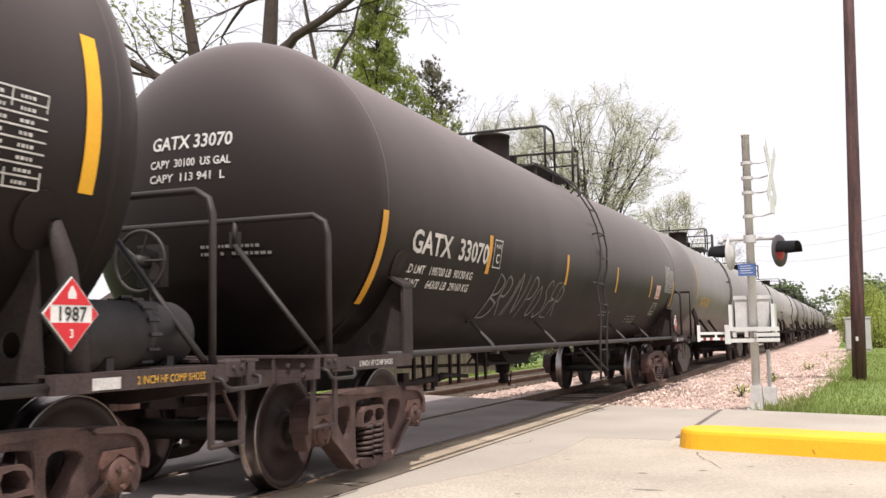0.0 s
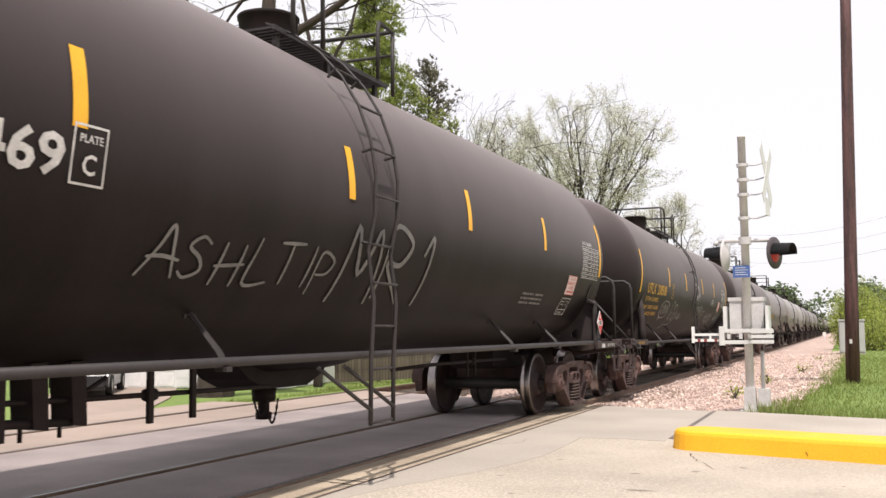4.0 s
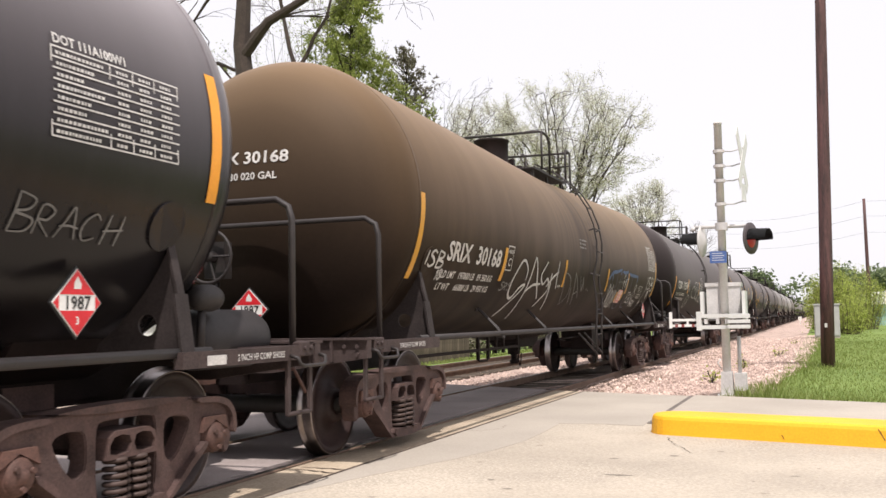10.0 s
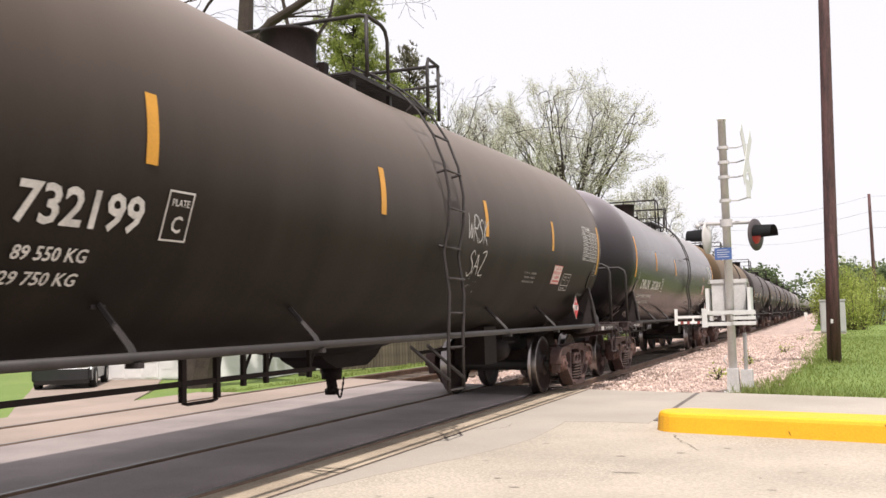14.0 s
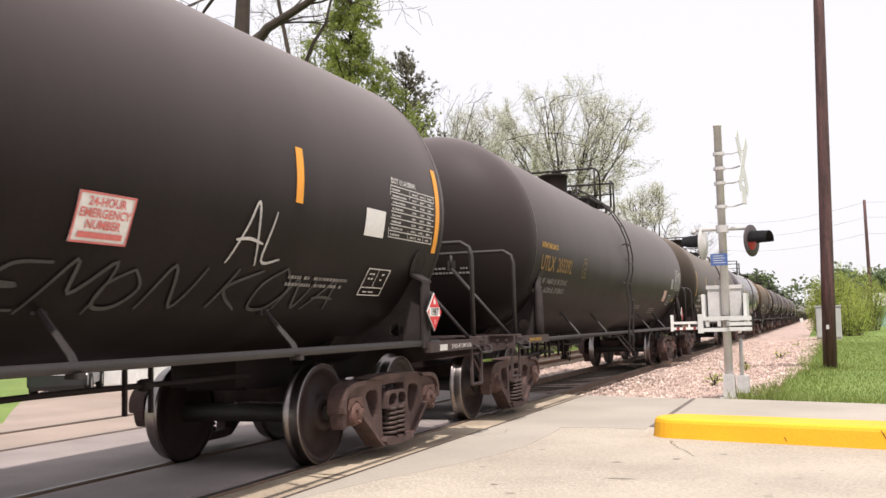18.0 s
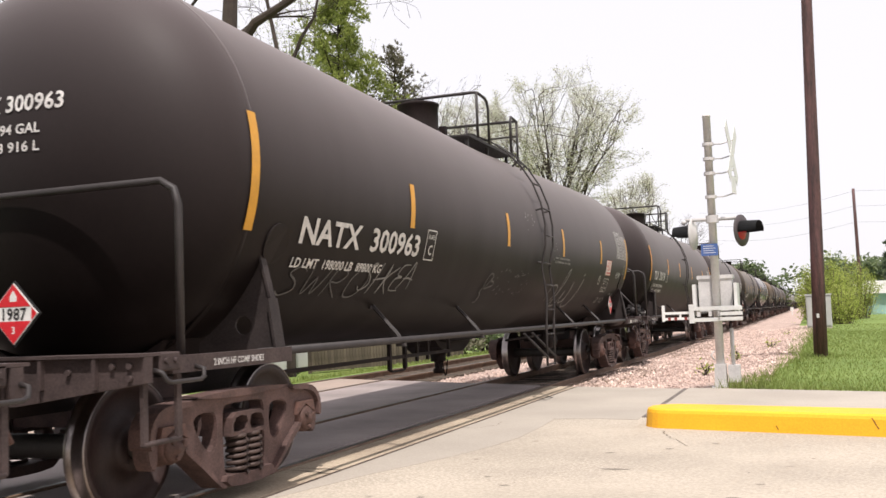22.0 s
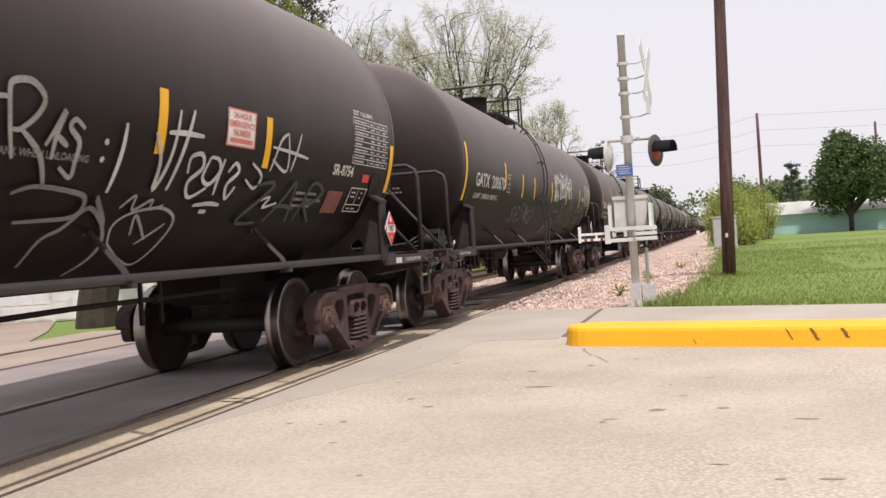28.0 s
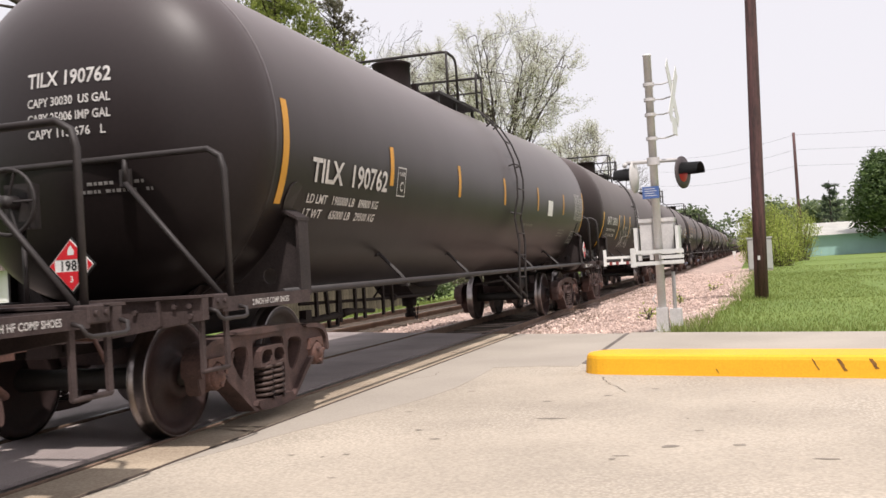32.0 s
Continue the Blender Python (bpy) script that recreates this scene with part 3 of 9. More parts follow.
# loose stones on the shoulder that the camera sees
def stones(name, count, xr, yr, size, fz, seed, material, label):
    rnd = random.Random(seed)
    base = [Vector(p) for p in ((1, 0, 0), (-1, 0, 0), (0, 1, 0), (0, -1, 0), (0, 0, 1), (0, 0, -1))]
    tri = ((0, 2, 4), (2, 1, 4), (1, 3, 4), (3, 0, 4), (2, 0, 5), (1, 2, 5), (3, 1, 5), (0, 3, 5))
    vs, fs = [], []
    for _ in range(count):
        y = yr[0] + (yr[1] - yr[0]) * rnd.random() ** 1.7
        x = rnd.uniform(*xr)
        if y < edge_far(x) + 0.12 or x > border(y) + 0.12:
            continue
        s = size * rnd.uniform(0.5, 1.3)
        rot = Euler((rnd.uniform(0, 6), rnd.uniform(0, 6), rnd.uniform(0, 6))).to_matrix()
        k = len(vs)
        for b in base:
            p = rot @ Vector((b.x * s * rnd.uniform(0.6, 1.2), b.y * s * rnd.uniform(0.6, 1.2), b.z * s * rnd.uniform(0.5, 1)))
            vs.append((x + p.x, y + p.y, fz(x) + p.z + s * 0.2))
        fs += [tuple(k + i for i in t) for t in tri]
    ob = new(name, data(name, (vs, [], fs), material))
    return tagged(ob, label, "ballast", kind="stuff")


def shoulder_z(x):
    return float(np.interp(x, [-11.3, -10.7, -10.1, -7.6, -7.1, -6.6, -4.3, -3.7, -3.2, -2.6, -2.0, -1.4, -0.95, 0.3], [-0.5, -0.32, -0.17, -0.18, -0.26, -0.18, -0.105, -0.095, -0.15, -0.22, -0.22, -0.13, -0.06, -0.03]))


isl = M_STONE.node_tree
g = isl.nodes.new("ShaderNodeNewGeometry")
hs = isl.nodes.new("ShaderNodeHueSaturation")
mr = isl.nodes.new("ShaderNodeMapRange")
mr.inputs[3].default_value, mr.inputs[4].default_value = 0.55, 1.3
isl.links.new(g.outputs["Random Per Island"], mr.inputs[0])
isl.links.new(mr.outputs[0], hs.inputs["Value"])
src = isl.nodes["Principled BSDF"].inputs["Base Color"].links[0].from_socket
isl.links.new(src, hs.inputs["Color"])
isl.links.new(hs.outputs[0], isl.nodes["Principled BSDF"].inputs["Base Color"])
stones("ballast_stones", 19000, (-4.1, 0.2), (15, 60), 0.036, shoulder_z, 11, M_STONE, "loose pink granite stones of the track shoulder")
stones("ballast_fines", 9000, (-4.28, -3.3), (15, 45), 0.017, shoulder_z, 13, M_FINES, "brown dirty fine stones along the rail")
stones("ballast_stones", 6000, (-8.3, -6.0), (15, 60), 0.036, shoulder_z, 12, M_STONE, "loose pink granite stones between the tracks")


def tie_mesh(bm):
    box(bm, -1.29, 1.29, -0.11, 0.11, -0.33, -0.125)


for cx, n in ((TRACK, 70), (TRACK2, 90)):
    for i in range(n):
        y = edge_far(cx) + 0.35 + 0.53 * i
        ob = part("railway_tie", cached("railway_tie", tie_mesh, M_TIE), M_TIE, None)
        ob.matrix_basis = pose(cx, y, 0, 0, 0, random.uniform(-0.6, 0.6))
        tagged(ob, "weathered timber railway tie in ballast", "railway tie", "ties under the rails")

# yellow island curb with a rounded nose
KERB_A, KERB_D = Vector((-1.83, 10.52)), Vector((1, -0.28)).normalized()   # front corner and run of the kerb


def curb_outline(grow):
    d = KERB_D
    n = Vector((-d.y, d.x))
    a = KERB_A
    w = 0.62
    pts = []
    for k in range(13):
        t = math.pi / 2 + math.pi * k / 12
        c = a + d * (w / 2 + 0.02) + n * (w / 2)
        pts.append(c + (d * math.cos(t) + n * math.sin(t)) * (w / 2 - grow))
    pts += [a + d * 16 + n * grow, a + d * 16 + n * (w - grow)]
    return pts


bm = bmesh.new()
rings = []
for grow, z in ((-0.02, -0.05), (-0.012, 0.02), (0.0, 0.145), (0.012, 0.175), (0.04, 0.19)):
    rings.append([bm.verts.new((p.x, p.y, z)) for p in curb_outline(grow)])
for a, b in zip(rings, rings[1:]):
    for k in range(len(a)):
        bm.faces.new((a[k], a[(k + 1) % len(a)], b[(k + 1) % len(b)], b[k]))
bm.faces.new(rings[-1])
curb = struct("kerb", bm, M_CURB, "thick yellow-painted concrete kerb with a rounded nose", "kerb")
for s, w, z0, z1 in ((2.44, 0.014, 0.060, 0.160), (2.66, 0.036, 0.055, 0.162), (2.92, 0.040, 0.075, 0.162), (1.52, 0.010, 0.02, 0.06)):
    d = KERB_D
    n = Vector((d.y, -d.x))
    p = KERB_A + d * s + n * 0.018
    bm = bmesh.new()
    v = []
    for k in range(5):
        z = z0 + (z1 - z0) * k / 4
        for a in (0, w * (0.85 + 0.15 * math.sin(k * 2.1 + s))):
            g = 0.13 * (z - 0.02)
            o = a - 0.6 * (z - z0) + 0.002 * math.sin(k * 3 + s * 5)
            v.append(bm.verts.new((p.x + d.x * o - n.x * g, p.y + d.y * o - n.y * g, z)))
    for k in range(4):
        bm.faces.new((v[2 * k], v[2 * k + 1], v[2 * k + 3], v[2 * k + 2]))
    part("crack", bm, M_SCUFF, curb, "brown crack in the kerb paint")
# pavement behind the kerb, and a dark patched joint across it
slab("pavement", -1.845, 40, lambda x: 11.57 + SKEW * (x + 1.7), edge_far, -0.02, 0.008, M_CONC2, "grey concrete pavement between kerb and lawn", "pavement")
slab("asphalt_patch", -1.93, -1.847, lambda x: 10.55 + SKEW * x, edge_far, -0.02, -0.004, M_SEAL2, "dark patched joint across the apron", "patch")


bm = bmesh.new()
pts = [(-3.763, 5.9), (-3.45, 7.2), (-3.12, 8.2), (-2.95, 8.9), (-2.86, 9.6), (-2.88, 10.6), (-2.93, 11.28), (-2.4, 11.32), (-1.932, 11.22), (-1.932, edge_far(-1.932)), (-3.763, edge_far(-3.763))]
bm.faces.new([bm.verts.new((x, y, -0.0085)) for x, y in pts])
r = bmesh.ops.extrude_face_region(bm, geom=bm.faces[:])
for v in r["geom"]:
    if isinstance(v, bmesh.types.BMVert):
        v.co.z = -0.05
bmesh.ops.recalc_face_normals(bm, faces=bm.faces[:])
struct("apron", bm, M_CONC2, "smooth grey concrete apron beside the crossing", "road")


def crack(pts, w, z=-0.009, name="crack"):
    """A thin meandering line of dark sealer lying on the road."""
    bm = bmesh.new()
    last = None
    rnd = random.Random(len(pts) * 7 + int(pts[0][0] * 10))
    fine = []
    for (x0, y0), (x1, y1) in zip(pts, pts[1:]):
        for k in range(6):
            t = k / 6
            fine.append((x0 + (x1 - x0) * t + rnd.uniform(-0.02, 0.02), y0 + (y1 - y0) * t + rnd.uniform(-0.02, 0.02)))
    fine.append(pts[-1])
    for i, p in enumerate(fine):
        q = fine[min(i + 1, len(fine) - 1)]
        o = fine[max(i - 1, 0)]
        d = Vector((q[0] - o[0], q[1] - o[1]))
        d = d.normalized() if d.length else Vector((1, 0))
        ww = w * rnd.uniform(0.4, 1.2)
        a, b = bm.verts.new((p[0] - d.y * ww, p[1] + d.x * ww, z)), bm.verts.new((p[0] + d.y * ww, p[1] - d.x * ww, z))
        if last:
            bm.faces.new((last[0], last[1], b, a))
        last = (a, b)
    return struct(name, bm, M_SEAL, "thin dark crack in the road surface", "crack")


crack([(-1.5, 10.2), (-1.4, 9.8), (-1.25, 9.4), (-1.12, 9.1)], 0.004)
crack([(-3.75, 10.4), (-3.6, 10.35), (-3.42, 10.6), (-3.48, 10.95)], 0.0045, -0.0065)
crack([(-4.22, 7.45), (-3.80, 7.42)], 0.014, -0.007)
crack([(-4.22, 7.35), (-3.80, 7.22)], 0.014, -0.007)
crack([(-4.22, 13.4), (-3.80, 13.2)], 0.014, -0.007)


def stain(x, y, w, d, seed):
    """A small dark spot or leaf mark pressed into the road."""
    rnd = random.Random(seed)
    bm = bmesh.new()
    n = 9
    bm.faces.new([bm.verts.new((x + w * math.cos(a) * rnd.uniform(0.5, 1.1), y + d * math.sin(a) * rnd.uniform(0.5, 1.1), -0.0095)) for a in (2 * math.pi * k / n for k in range(n))])
    return struct("road_stain", bm, M_STAIN, "small dark stain on the pale concrete", "stain")


rnd = random.Random(77)
for i in range(46):
    stain(rnd.uniform(-3.4, 3.2), rnd.uniform(3.6, 9.4), rnd.uniform(0.012, 0.06), rnd.uniform(0.01, 0.035), i)
for i in range(16):
    stain(rnd.uniform(-3.6, 3.2), rnd.uniform(3.2, 5.0), rnd.uniform(0.01, 0.035), rnd.uniform(0.008, 0.02), 90 + i)
for i, (x, y, w, d) in enumerate(((-0.56, 6.65, 0.075, 0.05), (-0.13, 6.70, 0.05, 0.045), (-1.53, 7.73, 0.16, 0.03), (0.35, 6.3, 0.10, 0.03), (-2.2, 6.9, 0.05, 0.03))):
    stain(x, y, w, d, 120 + i)
for i in range(8):
    stain(rnd.uniform(0.3, 1.6), rnd.uniform(4.4, 5.2), rnd.uniform(0.02, 0.07), rnd.uniform(0.012, 0.03), 60 + i)


# ---- tank cars ----
RAD, AXIS_Z, HALF = 1.53, 2.42, 7.40       # tank radius, axis height, half length of the straight shell
HEAD = 0.78                                  # depth of the domed heads
SILL_X, SILL_Z = 1.47, 1.065


def sag(y, dip):
    """How far the shell's axis drops towards its middle, where the two halves meet."""
    return dip * max(0.0, 1 - math.sqrt(y * y + 0.09) / HALF)


def belly(y):
    """Height of the shell's underside: flat, with a shallow sump at the outlet."""
    return 1.0 - 0.12 * max(0.0, min(1.0, (0.95 - abs(y)) / 0.45))


def m_tank(dip):
    def build(bm):
        prof = []
        for k in range(13):
            a = math.pi / 2 * k / 12
            prof.append((RAD * math.sin(a), -HALF - HEAD * math.cos(a)))
        prof += [(RAD, y) for y in (-5, -2.6, -1.0, -0.5, -0.02, 0.02, 0.5, 1.0, 2.6, 5)]
        for k in range(12, -1, -1):
            a = math.pi / 2 * k / 12
            prof.append((RAD * math.sin(a), HALF + HEAD * math.cos(a)))
        lathe(bm, prof, "y", 96, (0, 0, AXIS_Z))
        for v in bm.verts:
            v.co.z -= sag(v.co.y, dip)
            low = AXIS_Z - RAD - sag(v.co.y, dip)
            if v.co.z < 1.45:
                v.co.z += (belly(v.co.y) - low) * ((1.45 - v.co.z) / (1.45 - low)) ** 1.6
    return build


def m_seam(bm):
    lathe(bm, [(RAD - 0.004, -0.03), (RAD + 0.003, -0.018), (RAD + 0.003, 0.018), (RAD - 0.004, 0.03)], "y", 56, (0, 0, AXIS_Z))


def on_tank(y, z, off=0.006):
    s = max(-1.0, min(1.0, (z - AXIS_Z) / RAD))
    return (math.sqrt(1 - s * s) * (RAD + off), y, AXIS_Z + s * (RAD + off))


DIP = [0.0]     # dip of the shell that is being lettered


def wrap(y, v, z0, off):
    """A flat (y, v) sheet laid on the shell, its zero line at height z0."""
    a = math.asin(max(-1, min(1, (z0 - AXIS_Z) / RAD))) + v / RAD
    z, r = AXIS_Z + math.sin(a) * (RAD + off), RAD + off
    up = z - (AXIS_Z - sag(y, DIP[0]))
    return (math.sqrt(max(0.0, r * r - up * up)), y, z)


def on_head(x, z, off=0.006):
    q = min(0.98, (x * x + (z - AXIS_Z) ** 2) / RAD ** 2)
    return (x, -HALF - HEAD * math.sqrt(1 - q) - off, z)


def patch(bm, y0, y1, v0, v1, z0, off, n=6):
    """A thin sheet on the shell."""
    prev = None
    for k in range(n + 1):
        v = v0 + (v1 - v0) * k / n
        cur = [bm.verts.new(wrap(y, v, z0, off)) for y in (y0, y1)]
        if prev:
            bm.faces.new((prev[0], prev[1], cur[1], cur[0]))
        prev = cur


def letters(body, size, align="LEFT", spacing=1.0, bold=0.016, width=0.0, cap=0.0):
    """Flat outlines of words in the built-in font: points and faces."""
    cu = bpy.data.curves.new("words", "FONT")
    cu.body, cu.size, cu.align_x, cu.space_character, cu.resolution_u = body, size, align, spacing, 2
    cu.offset = size * bold
    ob = bpy.data.objects.new("words", cu)
    me = bpy.data.meshes.new_from_object(ob)
    bpy.data.objects.remove(ob)
    pts = [v.co.copy() for v in me.vertices]
    if width:
        k = width / max(p.x for p in pts)
        pts = [Vector((p.x * k, p.y, 0)) for p in pts]
    if cap:
        k = cap / max(p.y for p in pts)
        pts = [Vector((p.x, p.y * k, 0)) for p in pts]
    fs = [tuple(f.vertices) for f in me.polygons]
    bpy.data.meshes.remove(me)
    return pts, fs


def sheet_part(name, items, place, material, parent, label=""):
    """One thin mesh from several flat (points, faces) put by place()."""
    vs, fs = [], []
    for pts, faces in items:
        k = len(vs)
        vs += [place(p) for p in pts]
        fs += [tuple(i + k for i in f) for f in faces]
    return part(name, data(name, (vs, [], fs), material), material, parent, label)


def split_words(item, gap):
    """Splits flat lettering into its words where the space between letters is wider than gap."""
    pts, faces = item
    spans = sorted((min(pts[i].x for i in f), max(pts[i].x for i in f), f) for f in faces)
    groups, end = [], None
    for lo, hi, f in spans:
        if end is None or lo > end + gap:
            groups.append([])
            end = hi
        groups[-1].append(f)
        end = max(end, hi)
    out = []
    for g in groups:
        used = sorted({i for f in g for i in f})
        at = {i: k for k, i in enumerate(used)}
        out.append(([pts[i] for i in used], [tuple(at[i] for i in f) for f in g]))
    return out


def bars(rows, width, height, gap, rnd, holes=0.25):
    """Rows of unreadable small print as plain bars."""
    pts, fs = [], []
    for i in range(rows):
        x, y = 0.0, -i * (height + gap)
        while x < width:
            w = rnd.uniform(0.015, 0.05)
            if rnd.random() > holes:
                k = len(pts)
                e = min(x + w, width)
                pts += [Vector((x, y, 0)), Vector((e, y, 0)), Vector((e, y + height, 0)), Vector((x, y + height, 0))]
                fs.append((k, k + 1, k + 2, k + 3))
            x += w + 0.014
    return pts, fs


def rects(items):
    pts, fs = [], []
    for x0, y0, x1, y1 in items:
        k = len(pts)
        pts += [Vector((x0, y0, 0)), Vector((x1, y0, 0)), Vector((x1, y1, 0)), Vector((x0, y1, 0))]
        fs.append((k, k + 1, k + 2, k + 3))
    return pts, fs


def shift(item, dx, dy):
    return [p + Vector((dx, dy, 0)) for p in item[0]], item[1]


def rounded(pts, n=3):
    """Smooth closed loop through a few points."""
    out = []
    m = len(pts)
    for i in range(m):
        p0, p1, p2, p3 = (Vector(pts[(i + k) % m]) for k in (-1, 0, 1, 2))
        for k in range(n):
            t = k / n
            q = 0.5 * (2 * p1 + (p2 - p0) * t + (2 * p0 - 5 * p1 + 4 * p2 - p3) * t * t + (3 * p1 - p0 - 3 * p2 + p3) * t ** 3)
            out.append((q.x, q.y))
    return out


def m_sideframe(bm):
    half = [(0.0, 0.825), (0.30, 0.82), (0.60, 0.80), (0.88, 0.785), (1.03, 0.745), (1.12, 0.63), (1.125, 0.48), (1.09, 0.345), (1.025, 0.345), (1.005, 0.50), (0.97, 0.585), (0.89, 0.605), (0.81, 0.585), (0.775, 0.50), (0.735, 0.42), (0.58, 0.30), (0.38, 0.13), (0.24, 0.09)]
    out = half + [(0.0, 0.085)] + [(-y, z) for y, z in reversed(half[1:])]
    tri = [(0.375, 0.64), (0.45, 0.675), (0.56, 0.665), (0.62, 0.615), (0.575, 0.50), (0.495, 0.40), (0.425, 0.36), (0.375, 0.40), (0.36, 0.50)]
    win = [(-0.26, 0.24), (-0.21, 0.165), (0.0, 0.16), (0.21, 0.165), (0.26, 0.24), (0.27, 0.45), (0.265, 0.66), (0.21, 0.715), (0.0, 0.72), (-0.21, 0.715), (-0.265, 0.66), (-0.27, 0.45)]
    prism(bm, rounded(out), [rounded(win, 2), rounded(tri, 2), rounded([(-y, z) for y, z in reversed(tri)], 2)], 0.93, 1.055)
    # raised flange round the opening and along the arms
    bmesh.ops.bevel(bm, geom=[e for e in bm.edges if e.is_manifold and e.calc_face_angle(0) > 0.9 and abs(e.verts[0].co.x - e.verts[1].co.x) < 1e-4], offset=0.016, segments=2, affect="EDGES", clamp_overlap=True)
    prism(bm, rounded([(-0.30, 0.175), (-0.27, 0.10), (0.0, 0.085), (0.27, 0.10), (0.30, 0.175), (0.0, 0.165)], 2), [], 0.88, 1.115)
    prism(bm, rounded([(-0.62, 0.815), (-0.3, 0.84), (0.0, 0.845), (0.3, 0.84), (0.62, 0.815), (0.3, 0.785), (0.0, 0.78), (-0.3, 0.785)], 2), [], 0.90, 1.085)
    for s in (-1, 1):
        prism(bm, rounded([(s * 0.68, 0.80), (s * 0.90, 0.795), (s * 1.05, 0.745), (s * 1.13, 0.62), (s * 1.135, 0.48), (s * 1.10, 0.48), (s * 1.09, 0.60), (s * 1.02, 0.70), (s * 0.88, 0.745), (s * 0.70, 0.76)], 2), [], 0.92, 1.095)
        prism(bm, rounded([(s * 0.76, 0.44), (s * 0.58, 0.32), (s * 0.38, 0.15), (s * 0.30, 0.11), (s * 0.36, 0.10), (s * 0.60, 0.28), (s * 0.77, 0.40)], 2), [], 0.92, 1.10)
    for v in bm.verts:
        v.co.x += 0.075
        if v.co.z > 0.5:
            v.co.z = 0.5 + (v.co.z - 0.5) * 0.80


def m_spring(bm):
    """One coil of the spring nest."""
    for i in range(6):
        z = 0.165 + i * 0.046
        pts = [(1.12 + 0.072 * math.cos(a), 0.072 * math.sin(a), z + 0.046 * a / 6.283) for a in (2 * math.pi * k / 12 for k in range(13))]
        tube(bm, pts, 0.017, 6, False)


def m_bearing(bm):
    """Roller bearing in its adapter between the jaws of the side frame."""
    lathe(bm, [(0.0, 0.94), (0.125, 0.94), (0.125, 1.06), (0.112, 1.075), (0.112, 1.14), (0.095, 1.155), (0.0, 1.155)], "x", 20, (0, 0, 0.457))
    prism(bm, [(-0.15, 0.50), (-0.12, 0.60), (0.12, 0.60), (0.15, 0.50), (0.11, 0.52), (0.0, 0.575), (-0.11, 0.52)], [], 0.98, 1.165)
    box(bm, 1.01, 1.12, -0.165, -0.125, 0.38, 0.56)
    box(bm, 1.01, 1.12, 0.125, 0.165, 0.38, 0.56)


def m_cap(bm):
    """Bearing end cap with three bolts."""
    lathe(bm, [(0.10, 1.13), (0.10, 1.165), (0.085, 1.185), (0.045, 1.19), (0.03, 1.215), (0.0, 1.217)], "x", 18, (0, 0, 0.457))
    for k in range(3):
        a = k * 2.094 + 0.4
        tube(bm, [(1.16, 0.066 * math.cos(a), 0.457 + 0.066 * math.sin(a)), (1.208, 0.066 * math.cos(a), 0.457 + 0.066 * math.sin(a))], 0.018, 6)


def m_bolster(bm):
    """Bolster across the truck, its hollow ends resting on the springs; brake beams beside it."""
    box(bm, -0.90, 0.90, -0.20, 0.20, 0.50, 0.70)
    box(bm, -0.35, 0.35, -0.22, 0.22, 0.70, 0.86)
    for s in (-1, 1):
        lo, hi = sorted((s * 0.88, s * 1.175))
        prism(bm, [(-0.235, 0.445), (0.235, 0.445), (0.215, 0.575), (0.16, 0.61), (-0.16, 0.61), (-0.215, 0.575)], [rounded([(-0.205, 0.478), (-0.03, 0.478), (-0.03, 0.575), (-0.17, 0.575)], 2), rounded([(0.03, 0.575), (0.03, 0.478), (0.205, 0.478), (0.17, 0.575)], 2)], lo, hi)
        tube(bm, [(-0.9, s * 0.38, 0.40), (-0.15, s * 0.32, 0.42), (0.15, s * 0.32, 0.42), (0.9, s * 0.38, 0.40)], 0.045, 6)


def m_axle(bm):
    lathe(bm, [(0.0, -1.0), (0.075, -1.0), (0.075, -0.85), (0.10, -0.70), (0.085, -0.4), (0.085, 0.4), (0.10, 0.70), (0.075, 0.85), (0.075, 1.0), (0.0, 1.0)], "x", 14)


def m_wheel(bm):
    lathe(bm, [(0.08, 0.85), (0.15, 0.85), (0.165, 0.82), (0.18, 0.77), (0.27, 0.735), (0.375, 0.775), (0.40, 0.815), (0.452, 0.815), (0.452, 0.80), (0.452, 0.72), (0.47, 0.69), (0.462, 0.68), (0.40, 0.68), (0.375, 0.715), (0.27, 0.695), (0.16, 0.70), (0.08, 0.68)], "x", 40)
    for k in range(3):
        a = k * 2.094
        tube(bm, [(0.80, 0.12 * math.cos(a), 0.12 * math.sin(a)), (0.86, 0.12 * math.cos(a), 0.12 * math.sin(a))], 0.014, 6)


def m_tread(bm):
    lathe(bm, [(0.447, 0.8165), (0.452, 0.819), (0.4575, 0.808), (0.4585, 0.735), (0.464, 0.715), (0.486, 0.698), (0.486, 0.684), (0.47, 0.676)], "x", 48)


def m_sill(z):
    """Round side sill pipe at height z."""
    return lambda bm: tube(bm, [(SILL_X, -7.35, z), (SILL_X, 7.35, z)], 0.032, 10)


def m_brace(z):
    """Narrow bar from the sill up under the shell, with its clamp and weld pad."""
    def build(bm):
        top = Vector(on_tank(0.06, 1.40, 0.0))
        tube(bm, [(SILL_X + 0.01, 0.0, z - 0.02), (SILL_X - 0.04, 0.01, z + 0.06), top], [0.024, 0.023, 0.019], 5)
        box(bm, SILL_X - 0.045, SILL_X + 0.045, -0.03, 0.03, z - 0.06, z - 0.028)
        box(bm, top.x - 0.03, top.x + 0.02, 0.0, 0.12, top.z - 0.05, top.z + 0.03)
    return build


def under(x):
    """Height of the shell's underside at x."""
    return AXIS_Z - math.sqrt(RAD * RAD - x * x)


